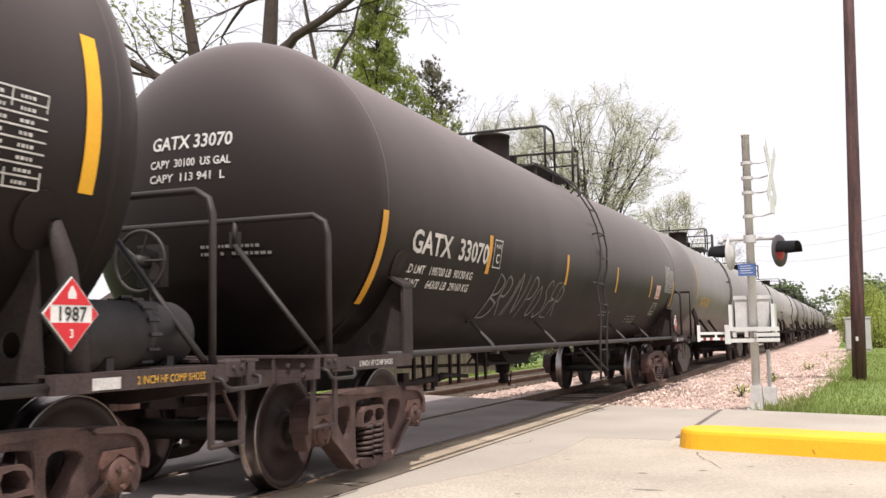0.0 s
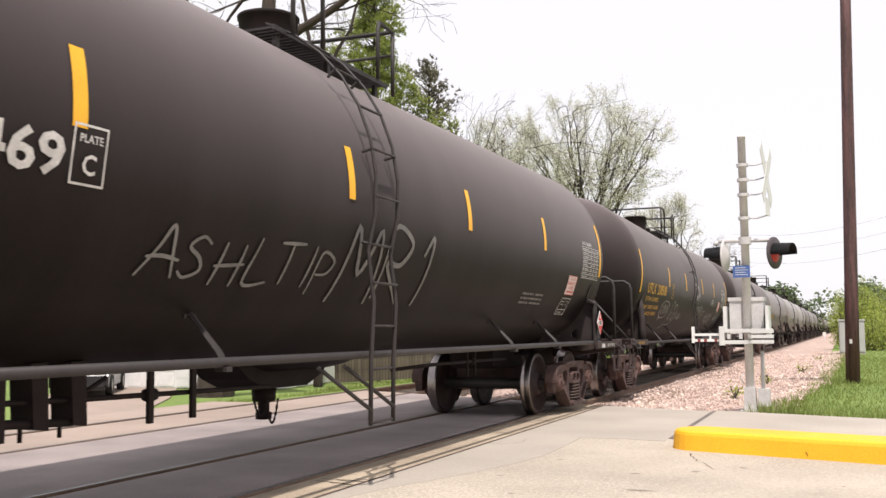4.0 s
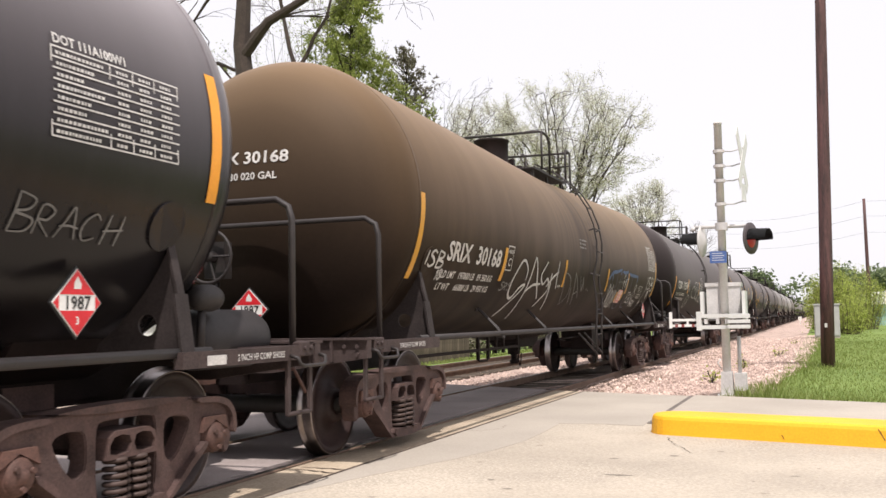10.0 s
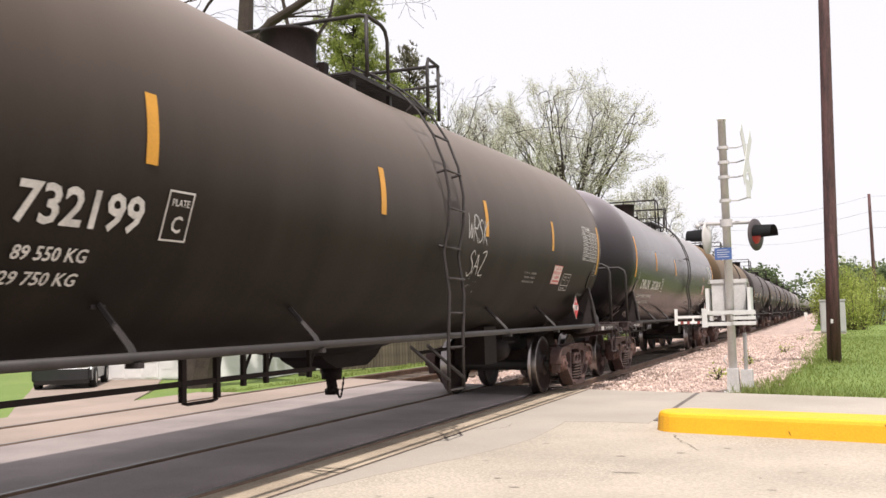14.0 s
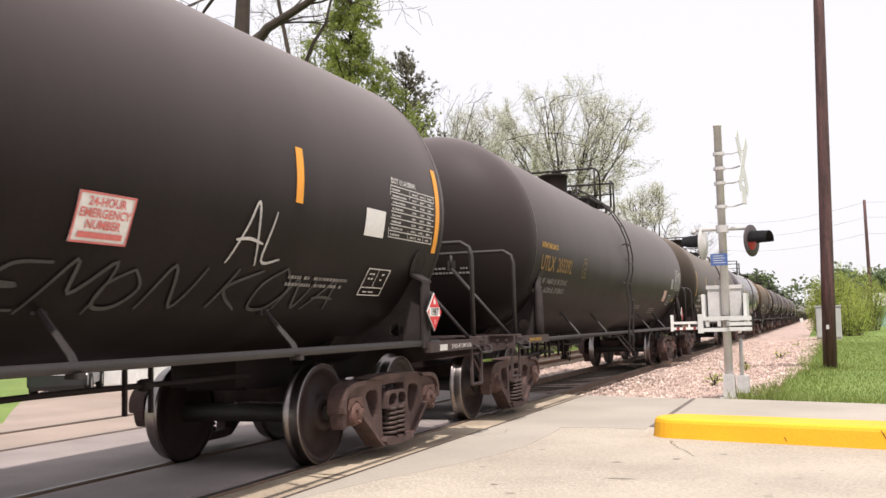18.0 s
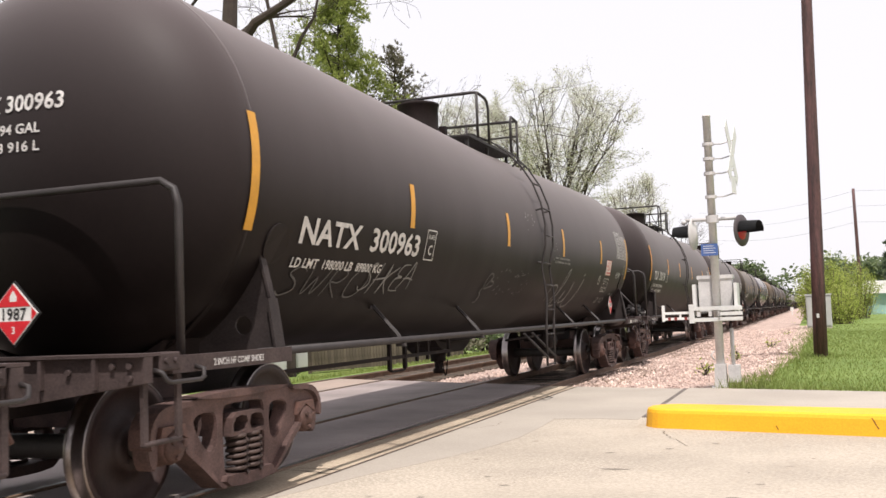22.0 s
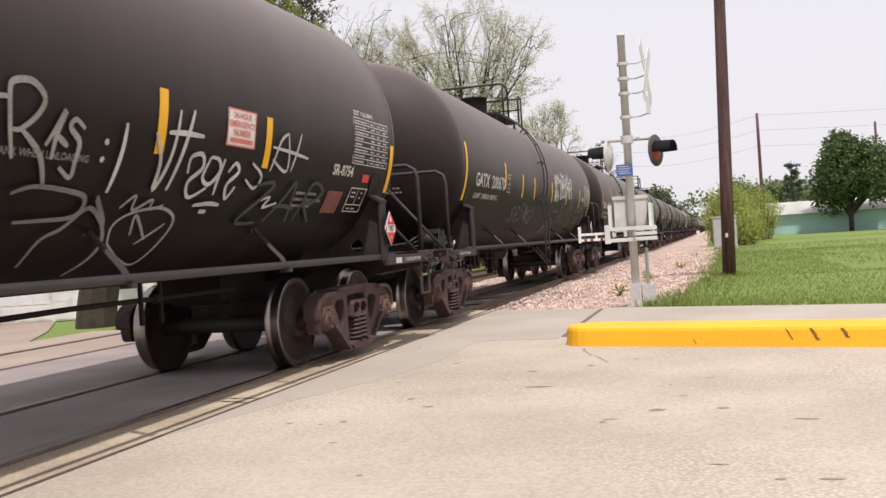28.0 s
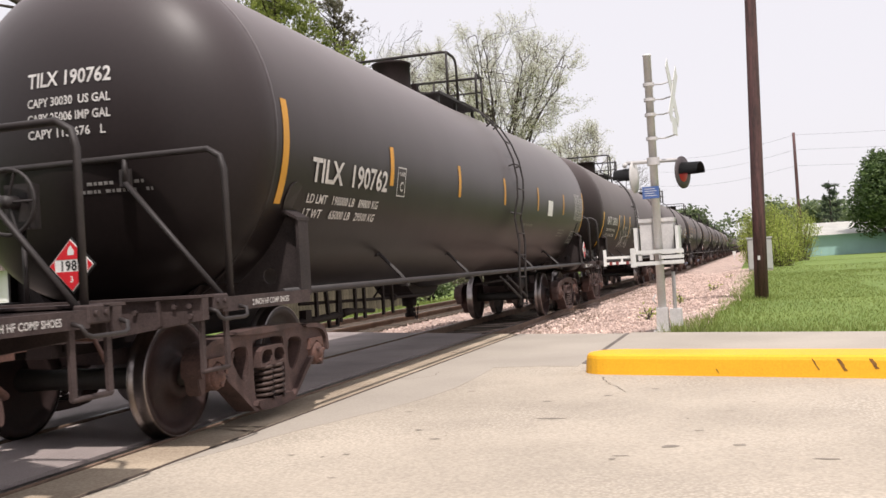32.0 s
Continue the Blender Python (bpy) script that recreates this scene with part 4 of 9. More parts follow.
def web(bm, y, outer, hole):
    """Cross plate between shell and platform with a round hole."""
    xs = (1.36, 1.28, 1.18, 1.06, 0.94, 0.82)
    prism(bm, list(outer) + [(x, under(x) - 0.004) for x in xs] + [(0.80, 1.03)], [[(hole[0] + 0.07 * math.cos(a), hole[1] + 0.07 * math.sin(a)) for a in (2 * math.pi * k / 12 for k in range(12))]], y - 0.008, y + 0.008, "y")


def m_post_boot(bm):
    """Square post with a sloping cap against the shell (far end; mirrored for the near end)."""
    web(bm, 6.98, [(1.48, 1.03), (1.49, 1.66)], (1.18, 1.20))
    box(bm, 1.485, 1.51, 6.885, 7.075, 1.02, 1.665)
    prism(bm, [(1.33, 1.775), (1.40, 1.755), (1.515, 1.685), (1.515, 1.66), (1.39, 1.73), (1.33, 1.75)], [], 6.86, 7.10, "y")


def m_post_gusset(bm):
    """Slanting flange on a cross plate, wider below."""
    web(bm, 7.08, [(1.50, 1.03), (1.44, 1.42), (1.37, 1.73)], (1.20, 1.24))
    for a, b, w in (((1.515, 1.02), (1.452, 1.43), 0.065), ((1.452, 1.43), (1.372, 1.76), 0.035)):
        prism(bm, [a, b, (b[0] - 0.02, b[1]), (a[0] - 0.02, a[1])], [], 7.08 - w, 7.08 + w, "y")


def m_post_pipe(bm):
    """Tapered leaning pipe post with its cross plate."""
    web(bm, 7.02, [(1.42, 1.03), (1.37, 1.60)], (1.20, 1.22))
    tube(bm, [(1.47, 7.20, 1.02), (1.465, 7.17, 1.32), (1.45, 7.12, 1.64), (1.41, 7.07, 1.84)], [0.066, 0.060, 0.054, 0.045], 12)


def m_pad(bm):
    """Round doubler plate welded to the shell at the post."""
    rim = [(6.97 + 0.16 * math.cos(a), 0.16 * math.sin(a)) for a in (2 * math.pi * k / 20 for k in range(20))]
    top = [bm.verts.new(wrap(y, v, 1.84, 0.014)) for y, v in rim]
    low = [bm.verts.new(wrap(y, v, 1.84, -0.004)) for y, v in rim]
    bm.faces.new(top)
    for k in range(20):
        bm.faces.new((low[k], low[(k + 1) % 20], top[(k + 1) % 20], top[k]))


def m_deck(bm):
    """Grating deck of the end platform."""
    box(bm, -1.45, 1.45, 8.02, 8.62, 1.02, 1.055)
    for k in range(10):
        y = 8.05 + k * 0.055
        box(bm, -1.44, 1.44, y, y + 0.012, 1.055, 1.07)


def m_channel(bm):
    box(bm, 1.47, 1.54, 6.98, 8.40, 0.968, 1.072)
    box(bm, 1.40, 1.47, 6.98, 8.40, 1.055, 1.068)


def m_corner(bm):
    box(bm, 1.44, 1.55, 8.38, 8.58, 0.99, 1.10)
    bmesh.ops.bevel(bm, geom=bm.edges[:], offset=0.010, segments=1, affect="EDGES")
    tube(bm, [(1.545, 8.44, 1.05), (1.57, 8.44, 1.05)], 0.018, 6)
    tube(bm, [(1.545, 8.53, 1.05), (1.57, 8.53, 1.05)], 0.018, 6)


def m_endsill(bm):
    """End sill plate with a top flange, ribs and bolt heads."""
    prism(bm, [(-1.55, 1.08), (1.55, 1.08), (1.55, 0.93), (0.6, 0.80), (-0.6, 0.80), (-1.55, 0.93)], [], 8.60, 8.68, "y")
    box(bm, -1.55, 1.55, 8.52, 8.72, 1.082, 1.10)
    for s in (-1, 1):
        for x in (0.42, 0.82, 1.22):
            prism(bm, [(s * x - 0.012, 1.08), (s * x + 0.012, 1.08), (s * x + 0.012, 0.90), (s * x - 0.012, 0.90)], [], 8.68, 8.715, "y")
        for x, z in ((1.46, 1.03), (1.46, 0.96), (1.34, 1.03), (1.02, 1.0), (0.62, 0.98)):
            tube(bm, [(s * x, 8.68, z), (s * x, 8.705, z)], 0.020, 6)


def m_draft(bm):
    box(bm, -0.32, 0.32, 5.6, 8.72, 0.70, 0.98)


def m_railing(bm):
    """End handrail across the car, bent down at both sides, with a brace."""
    y, top = 8.42, 2.17
    pts = [(-1.47, y, 1.08), (-1.47, y, top - 0.16), (-1.44, y, top - 0.06), (-1.34, y, top), (1.34, y, top), (1.44, y, top - 0.06), (1.47, y, top - 0.16), (1.47, y, 1.08)]
    tube(bm, pts, 0.026, 8)


def m_rail_brace(bm):
    """Slanting stay of the end handrail with its plate."""
    y, top = 8.42, 2.17
    tube(bm, [(0.62, y + 0.01, 1.98), (1.40, y + 0.02, 1.09)], 0.022, 6)
    tube(bm, [(0.62, y, top), (0.62, y + 0.01, 1.98)], 0.024, 6)
    box(bm, 0.57, 0.67, y - 0.012, y + 0.012, 1.95, 2.08)


def m_step(bm):
    """Flat-bar stirrup step under the platform corner."""
    for y in (8.28, 8.60):
        box(bm, 1.488, 1.512, y - 0.022, y + 0.022, 0.57, 1.0)
    tube(bm, [(1.50, 8.27, 0.575), (1.50, 8.61, 0.575)], 0.017, 6)


def m_grab(bm):
    """Short grab iron standing off the platform corner, its ends turned up."""
    tube(bm, [(1.54, 8.25, 1.0), (1.60, 8.25, 0.985), (1.615, 8.27, 0.94), (1.62, 8.31, 0.925), (1.62, 8.60, 0.925), (1.615, 8.64, 0.94), (1.60, 8.66, 0.985), (1.54, 8.66, 1.0)], 0.015, 6)


def m_coupler(bm):
    box(bm, -0.11, 0.11, 8.2, 8.95, 0.76, 0.95)
    prism(bm, [(-0.19, 8.93), (0.17, 8.93), (0.19, 9.10), (0.05, 9.23), (-0.06, 9.22), (-0.19, 9.15)], [], 0.72, 1.0, "z")
    tube(bm, [(0.25, 8.7, 0.82), (0.32, 8.9, 0.62), (0.30, 9.08, 0.50), (0.12, 9.16, 0.50)], 0.03, 8)
    tube(bm, [(0.15, 8.72, 0.95), (1.30, 8.74, 0.88), (1.40, 8.74, 0.70)], 0.016, 6)


def m_reservoir(bm):
    """Air reservoir on the platform: flanged middle with bolts, on two saddles."""
    prof = [(0.0, -0.55), (0.11, -0.54), (0.19, -0.50), (0.215, -0.44), (0.215, 0.03), (0.235, 0.03), (0.235, 0.09), (0.215, 0.09), (0.215, 0.44), (0.19, 0.50), (0.11, 0.54), (0.0, 0.55)]
    lathe(bm, prof, "y", 28, (0.98, 8.05, 1.265))
    for y in (7.78, 8.32):
        box(bm, 0.80, 1.16, y - 0.03, y + 0.03, 1.03, 1.13)
    for k in range(16):
        a = 2 * math.pi * k / 16
        p = (0.98 + 0.235 * math.cos(a), 0, 1.265 + 0.235 * math.sin(a))
        tube(bm, [(p[0], 8.06, p[2]), (p[0], 8.16, p[2])], 0.014, 5)


def m_sunk_reservoir(bm):
    """Smooth reservoir let into the platform, only its upper half above the deck."""
    lathe(bm, [(0.0, -0.46), (0.11, -0.45), (0.19, -0.40), (0.215, -0.33), (0.215, 0.33), (0.19, 0.40), (0.11, 0.45), (0.0, 0.46)], "y", 28, (1.02, 8.12, 1.13))


def m_knob(bm):
    """Round brake chamber above the platform at the post."""
    lathe(bm, [(0.0, -0.15), (0.06, -0.14), (0.09, -0.09), (0.095, 0.06), (0.075, 0.12), (0.0, 0.13)], "y", 16, (1.18, 7.72, 1.42))
    tube(bm, [(1.18, 7.68, 1.36), (1.18, 7.66, 1.05)], 0.03, 8)


def m_brakewheel(bm):
    c = Vector((-0.10, -8.60, 1.86))
    ring = [(c.x + 0.245 * math.cos(a), c.y, c.z + 0.245 * math.sin(a)) for a in (2 * math.pi * k / 24 for k in range(25))]
    tube(bm, ring, 0.017, 6, False)
    for k in range(5):
        a = 2 * math.pi * k / 5
        tube(bm, [c, (c.x + 0.245 * math.cos(a), c.y, c.z + 0.245 * math.sin(a))], 0.012, 5)
    lathe(bm, [(0.0, -0.06), (0.05, -0.05), (0.055, 0.10), (0.0, 0.10)], "y", 12, tuple(c))
    box(bm, -0.20, 0.02, -8.52, -8.40, 1.66, 2.0)
    tube(bm, [(-0.10, -8.45, 1.66), (-0.10, -8.45, 1.05)], 0.02, 6)


def m_valve(bm):
    """Control valve with its flanges and side chambers on a pedestal at the near platform."""
    box(bm, 1.02, 1.24, -8.02, -7.72, 1.12, 1.35)
    bmesh.ops.bevel(bm, geom=bm.edges[:], offset=0.02, segments=2, affect="EDGES")
    box(bm, 1.00, 1.26, -8.06, -7.95, 1.32, 1.385)
    box(bm, 1.01, 1.25, -7.75, -7.69, 1.10, 1.37)
    box(bm, 1.04, 1.20, -8.05, -7.30, 1.06, 1.12)
    for y, r, ln in ((-7.66, 0.10, 0.06), (-7.58, 0.075, 0.12), (-7.48, 0.085, 0.05), (-7.40, 0.055, 0.14), (-8.10, 0.08, 0.10)):
        lathe(bm, [(0.0, -ln / 2), (r * 0.9, -ln / 2), (r, -ln * 0.3), (r, ln * 0.3), (r * 0.9, ln / 2), (0.0, ln / 2)], "y", 14, (1.13, y, 1.24))
    for y, z, r in ((-7.92, 1.10, 0.05), (-7.55, 1.16, 0.045), (-7.42, 1.14, 0.04)):
        lathe(bm, [(0.0, -0.07), (r, -0.06), (r, 0.06), (0.0, 0.07)], "x", 10, (1.24, y, z))
    for y in (-8.0, -7.86, -7.74):
        for z in (1.16, 1.31):
            tube(bm, [(1.23, y, z), (1.262, y, z)], 0.014, 6)
    tube(bm, [(1.2, -7.20, 1.06), (1.2, -7.20, 1.26), (1.2, -7.0, 1.27), (1.2, -6.98, 1.16)], 0.028, 6)


def m_handle(bm):
    """Small pale cut-out cock handle."""
    tube(bm, [(1.28, -7.36, 1.10), (1.29, -7.34, 1.17), (1.29, -7.31, 1.20), (1.29, -7.28, 1.18)], 0.012, 6)


def m_hose(bm):
    """Three pipes bending from the valve towards the middle of the platform."""
    for j, (z, up) in enumerate(((1.15, 0.02), (1.22, 0.05), (1.29, 0.09))):
        tube(bm, [(1.10, -8.02, z), (1.02, -8.12 - 0.02 * j, z + 0.02), (0.85, -8.18 - 0.03 * j, z - up), (0.4, -8.22 - 0.03 * j, z - up - 0.03), (-0.9, -8.24 - 0.03 * j, z - up - 0.03)], 0.017, 6)





def m_ladder(bm):
    """Side ladder, curved with the shell, dropping to a stirrup below the sill."""
    for y in (-0.21, 0.21):
        pts = [(1.57, y, 0.50), (1.575, y, 1.0), (1.60, y, 1.5)]
        for k in range(9):
            a = radians(-18 + k * 11)
            pts.append((math.cos(a) * (RAD + 0.10), y, AXIS_Z + math.sin(a) * (RAD + 0.10)))
        tube(bm, pts, [0.020, 0.020, 0.019] + [0.018 - 0.0009 * k for k in range(9)], 6)
    for a in (-16, 12, 40):
        a = radians(a)
        for y in (-0.21, 0.21):
            tube(bm, [(math.cos(a) * RAD, y, AXIS_Z + math.sin(a) * RAD), (math.cos(a) * (RAD + 0.10), y, AXIS_Z + math.sin(a) * (RAD + 0.10))], 0.014, 5)
    for s in (-1, 1):
        tube(bm, [(1.58, s * 0.21, 0.62), (1.40, s * 0.21 - 0.55, 0.98)], 0.017, 6)


RUNGS = [(1.57, 0.52), (1.575, 0.95), (1.59, 1.3), (1.605, 1.65)] + [(math.cos(radians(-16 + k * 14)) * (RAD + 0.10), AXIS_Z + math.sin(radians(-16 + k * 14)) * (RAD + 0.10)) for k in range(7)]


def m_rung(bm):
    tube(bm, [(0, -0.225, 0), (0, 0.225, 0)], 0.012, 6)


def add_ladder(car, y):
    lad = add(car, "ladder", m_ladder, M_RAIL_T, pose(0, y, 0))
    for x, z in RUNGS:
        part("rung", cached("rung", m_rung, M_RAIL_T), M_RAIL_T, lad, "", pose(x, 0, z))


def m_manway(bm):
    """Manway with a bolted flange, hinged lid and its lifting eye."""
    lathe(bm, [(0.35, 3.84), (0.35, 3.97), (0.31, 3.98), (0.285, 4.0), (0.29, 4.40), (0.305, 4.41), (0.305, 4.44), (0.27, 4.455), (0.0, 4.46)], "z", 28, (0.0, -0.48, 0))
    for k in range(8):
        a = 2 * math.pi * k / 8
        tube(bm, [(0.33 * math.cos(a), -0.48 + 0.33 * math.sin(a), 3.96), (0.33 * math.cos(a), -0.48 + 0.33 * math.sin(a), 4.03)], 0.02, 6)
    tube(bm, [(0.0, -0.53, 4.45), (0.0, -0.53, 4.51), (0.0, -0.43, 4.51), (0.0, -0.43, 4.45)], 0.012, 6)
    box(bm, 0.27, 0.36, -0.38, -0.28, 3.95, 4.12)


def m_fittings(bm):
    lathe(bm, [(0.17, 3.90), (0.17, 4.10), (0.12, 4.14), (0.0, 4.15)], "z", 14, (0.12, 0.55, 0))
    lathe(bm, [(0.10, 3.90), (0.10, 4.18), (0.0, 4.20)], "z", 12, (-0.2, 0.85, 0))
    box(bm, 0.30, 0.46, 0.35, 0.70, 3.86, 4.02)
    tube(bm, [(0.2, -1.1, 3.93), (0.25, -0.8, 4.0)], 0.05, 8)


def m_walk(bm):
    """Top walkway of grating round the manway."""
    for x0, x1 in ((0.40, 0.78), (-0.78, -0.40)):
        box(bm, x0, x0 + 0.02, -0.55, 1.65, 3.90, 3.945)
        box(bm, x1 - 0.02, x1, -0.55, 1.65, 3.90, 3.945)
        for k in range(28):
            y = -0.54 + k * 0.078
            box(bm, x0 + 0.02, x1 - 0.02, y, y + 0.055, 3.915, 3.935)
    for s in (-1, 1):
        for y in (-0.4, 0.5, 1.5):
            box(bm, s * 0.70 - 0.02, s * 0.70 + 0.02, y - 0.03, y + 0.03, 3.74, 3.90)





def m_toprail(bm):
    """Handrails of the walkway: hoops at both ends whose side bars bend down, open at the ladder."""
    t, m = 4.55, 4.24
    tube(bm, [(-0.86, -0.40, t), (0.80, -0.40, t), (0.86, -0.34, t), (0.86, -0.02, t - 0.01), (0.86, 0.08, t - 0.05), (0.86, 0.13, t - 0.14), (0.86, 0.14, 3.88)], 0.022, 6)
    tube(bm, [(0.86, -0.38, 3.90), (0.86, -0.38, t)], 0.022, 6)
    tube(bm, [(-0.86, -0.40, t), (-0.86, 1.62, t - 0.04)], 0.021, 6)
    tube(bm, [(-0.86, 1.62, t - 0.04), (0.80, 1.62, t - 0.06), (0.86, 1.60, t - 0.07), (0.86, 1.30, t - 0.05), (0.86, 1.26, t - 0.14), (0.86, 1.26, 3.90)], 0.022, 6)
    tube(bm, [(0.86, 1.61, 3.80), (0.86, 1.61, t - 0.06)], 0.022, 6)
    tube(bm, [(-0.86, -0.40, m), (-0.86, 1.62, m), (0.86, 1.62, m)], 0.017, 6)
    for x, y in ((-0.86, -0.40), (-0.86, 0.6), (-0.86, 1.62), (0.0, 1.62)):
        tube(bm, [(x, y, 3.9), (x, y, t - 0.03)], 0.02, 6)


def m_brakerod(bm):
    """Thick brake rod with a clevis and a thinner pull rod beyond it."""
    tube(bm, [(0.62, -5.9, 0.70), (0.62, -5.0, 0.70), (0.62, -4.3, 0.72)], 0.042, 8)
    tube(bm, [(0.62, -4.3, 0.72), (0.62, -4.1, 0.735), (0.62, -3.9, 0.735), (0.62, -3.3, 0.70)], [0.055, 0.045, 0.03, 0.024], 8)
    box(bm, 0.58, 0.66, -5.28, -5.14, 0.66, 0.82)


def m_pullrod(bm):
    tube(bm, [(-0.45, -5.6, 1.0), (-0.45, 0.0, 1.0), (-0.45, 5.6, 1.0)], 0.024, 6)


def m_brakepipe(bm):
    tube(bm, [(0.42, -5.6, 1.005), (0.42, 0.0, 1.005), (0.42, 5.6, 1.005)], 0.018, 6)


def m_controlrod(bm):
    """Long thin rod through the hangers, with its joint and one slanted link."""
    tube(bm, [(0.60, -5.3, 0.89), (0.60, -3.15, 0.835), (0.60, -1.0, 0.80)], 0.019, 6)
    lathe(bm, [(0.0, -2.60), (0.045, -2.59), (0.045, -2.49), (0.0, -2.48)], "y", 8, (0.60, 0, 0.825))
    tube(bm, [(0.60, -3.22, 0.86), (0.60, -2.98, 0.965)], 0.015, 6)


def m_farrod(bm):
    """Brake rod of the far half, carried on two straps."""
    tube(bm, [(0.60, 1.4, 0.845), (0.60, 2.8, 0.865), (0.60, 5.2, 0.86)], 0.021, 6)
    lathe(bm, [(0.0, 3.80), (0.045, 3.81), (0.045, 3.90), (0.0, 3.91)], "y", 8, (0.60, 0, 0.865))


def m_longrod(bm):
    """Single flat brake rod along the near half."""
    box(bm, 0.605, 0.635, -5.6, -1.15, 0.785, 0.825)


def m_frame_hanger(bm):
    """Two flat straps with a rounded bar between their feet."""
    for y in (-0.22, 0.22):
        box(bm, 0.60, 0.64, y - 0.026, y + 0.026, 0.665, 1.03)
    tube(bm, [(0.62, -0.22, 0.66), (0.62, -0.16, 0.648), (0.62, 0.16, 0.648), (0.62, 0.22, 0.66)], 0.014, 6)


def m_far_hanger(bm):
    """Thin strap of the far brake rod."""
    box(bm, 0.60, 0.63, -0.014, 0.014, 0.665, 1.04)


def m_knee_hanger(bm):
    """Short strap with a diagonal stay."""
    box(bm, 0.60, 0.635, -0.022, 0.022, 0.73, 1.03)
    tube(bm, [(0.617, 0.0, 0.82), (0.617, 0.13, 1.02)], 0.014, 5)


def m_hanger(bm):
    """Flat bent strap that carries the brake rod."""
    for a, b in ((-0.17, -0.11), (0.17, 0.11)):
        prism(bm, [(a - 0.024, 1.04), (a + 0.024, 1.04), (b + 0.02, 0.61), (b - 0.02, 0.61)], [], 0.62, 0.655)
    box(bm, 0.62, 0.655, -0.125, 0.125, 0.59, 0.612)


def m_strap(bm):
    box(bm, 0.62, 0.65, -0.025, 0.025, 0.63, 1.04)


def m_cylbracket(bm):
    prism(bm, [(-0.06, 1.08), (0.07, 1.08), (0.09, 0.67), (-0.03, 0.69)], [], 0.48, 0.66)
    tube(bm, [(0.5, 0.02, 0.72), (0.5, 0.02, 0.60)], 0.014, 6)


def m_outlet(bm):
    """Bottom outlet: skid, nozzle and cap on its chain."""
    prism(bm, [(-0.85, 0.99), (-0.62, 0.84), (-0.36, 0.745), (0.36, 0.745), (0.62, 0.84), (0.85, 0.99)], [], -0.26, 0.26)
    lathe(bm, [(0.0, 0.44), (0.075, 0.44), (0.08, 0.50), (0.055, 0.51), (0.055, 0.60), (0.11, 0.61), (0.12, 0.74), (0.0, 0.75)], "z", 14)
    for y0, y1, dip in ((-0.34, -0.12, 0.14), (-0.14, 0.06, 0.22)):
        pts = []
        for k in range(21):
            f = k / 20
            pts.append((0.12, y0 + (y1 - y0) * f, 0.63 - dip * (1 - (2 * f - 1) ** 2)))
        tube(bm, pts, [0.007 if k % 2 else 0.014 for k in range(21)], 5)


def m_cylinder(bm):
    """Brake cylinder and levers under the near half."""
    lathe(bm, [(0.0, -0.28), (0.15, -0.27), (0.16, 0.22), (0.10, 0.28), (0.03, 0.30), (0.03, 0.55), (0.0, 0.55)], "y", 16, (0.62, 3.9, 0.76))


def m_saddle(bm):
    """Saddle between shell and centre sill over each truck."""
    prism(bm, [(-0.80, 1.16), (-0.70, 1.02), (-0.34, 0.88), (0.34, 0.88), (0.70, 1.02), (0.80, 1.16), (0.5, 1.0), (0.0, 0.92), (-0.5, 1.0)], [], 6.4, 7.5, "y")
    box(bm, -0.34, 0.34, 5.4, 8.6, 0.74, 1.0)


def diamond(parent, at, rz, name="placard"):
    """Red flammable-liquid diamond with its number."""
    rot = Matrix.Rotation(radians(45), 4, "X")
    base = Matrix.Translation(at) @ Matrix.Rotation(rz, 4, "Z") @ Matrix.Scale(0.88, 4)
    me = cached("placard", lambda bm: box(bm, -0.004, 0.004, -0.149, 0.149, -0.149, 0.149), M_WHITE)
    p = part(name, me, M_WHITE, parent, "red diamond placard reading 1987", base @ rot)
    def flat(material, item, off, tilt, nm):
        def put(q):
            v = Vector((off, q.x, q.y))
            return (Matrix.Rotation(radians(-45), 3, "X") @ v) if not tilt else v
        k = (nm, "placard")
        if k not in CACHE:
            CACHE[k] = data(nm, ([put(q) for q in item[0]], [], item[1]), material)
        part(nm, CACHE[k], material, p)
    part("holder", cached("placard_holder", lambda bm: box(bm, -0.014, -0.005, -0.163, 0.163, -0.163, 0.163), M_HOOD), M_HOOD, p, "black placard holder")
    s = 0.212
    up = ([Vector((-s * 0.72, 0.05, 0)), Vector((s * 0.72, 0.05, 0)), Vector((0, 0.205, 0))], [(0, 1, 2)])
    dn = ([Vector((-s * 0.72, -0.05, 0)), Vector((0, -0.205, 0)), Vector((s * 0.72, -0.05, 0))], [(0, 1, 2)])
    le = ([Vector((-0.205, 0, 0)), Vector((-0.158, -0.046, 0)), Vector((-0.158, 0.046, 0))], [(0, 1, 2)])
    ri = ([Vector((0.205, 0, 0)), Vector((0.158, 0.046, 0)), Vector((0.158, -0.046, 0))], [(0, 1, 2)])
    red = (up[0] + dn[0] + le[0] + ri[0], [tuple(i + 3 * k for i in (0, 1, 2)) for k in range(4)])
    flat(M_RED, red, 0.0065, False, "red_field")
    pts, fs = letters("1987", 0.115, "CENTER")
    flat(M_INK, ([q + Vector((0, -0.04, 0)) for q in pts], fs), 0.0075, False, "number")
    pts, fs = letters("3", 0.07, "CENTER")
    fl = ([Vector((-0.03, 0.085, 0)), Vector((0.03, 0.085, 0)), Vector((0.035, 0.115, 0)), Vector((0.0, 0.165, 0)), Vector((-0.03, 0.12, 0))], [(0, 1, 2, 3, 4)])
    both = ([q + Vector((0, -0.135, 0)) for q in pts] + fl[0], list(fs) + [tuple(i + len(pts) for i in fl[1][0])])
    flat(M_WHITE, both, 0.0075, False, "class_mark")


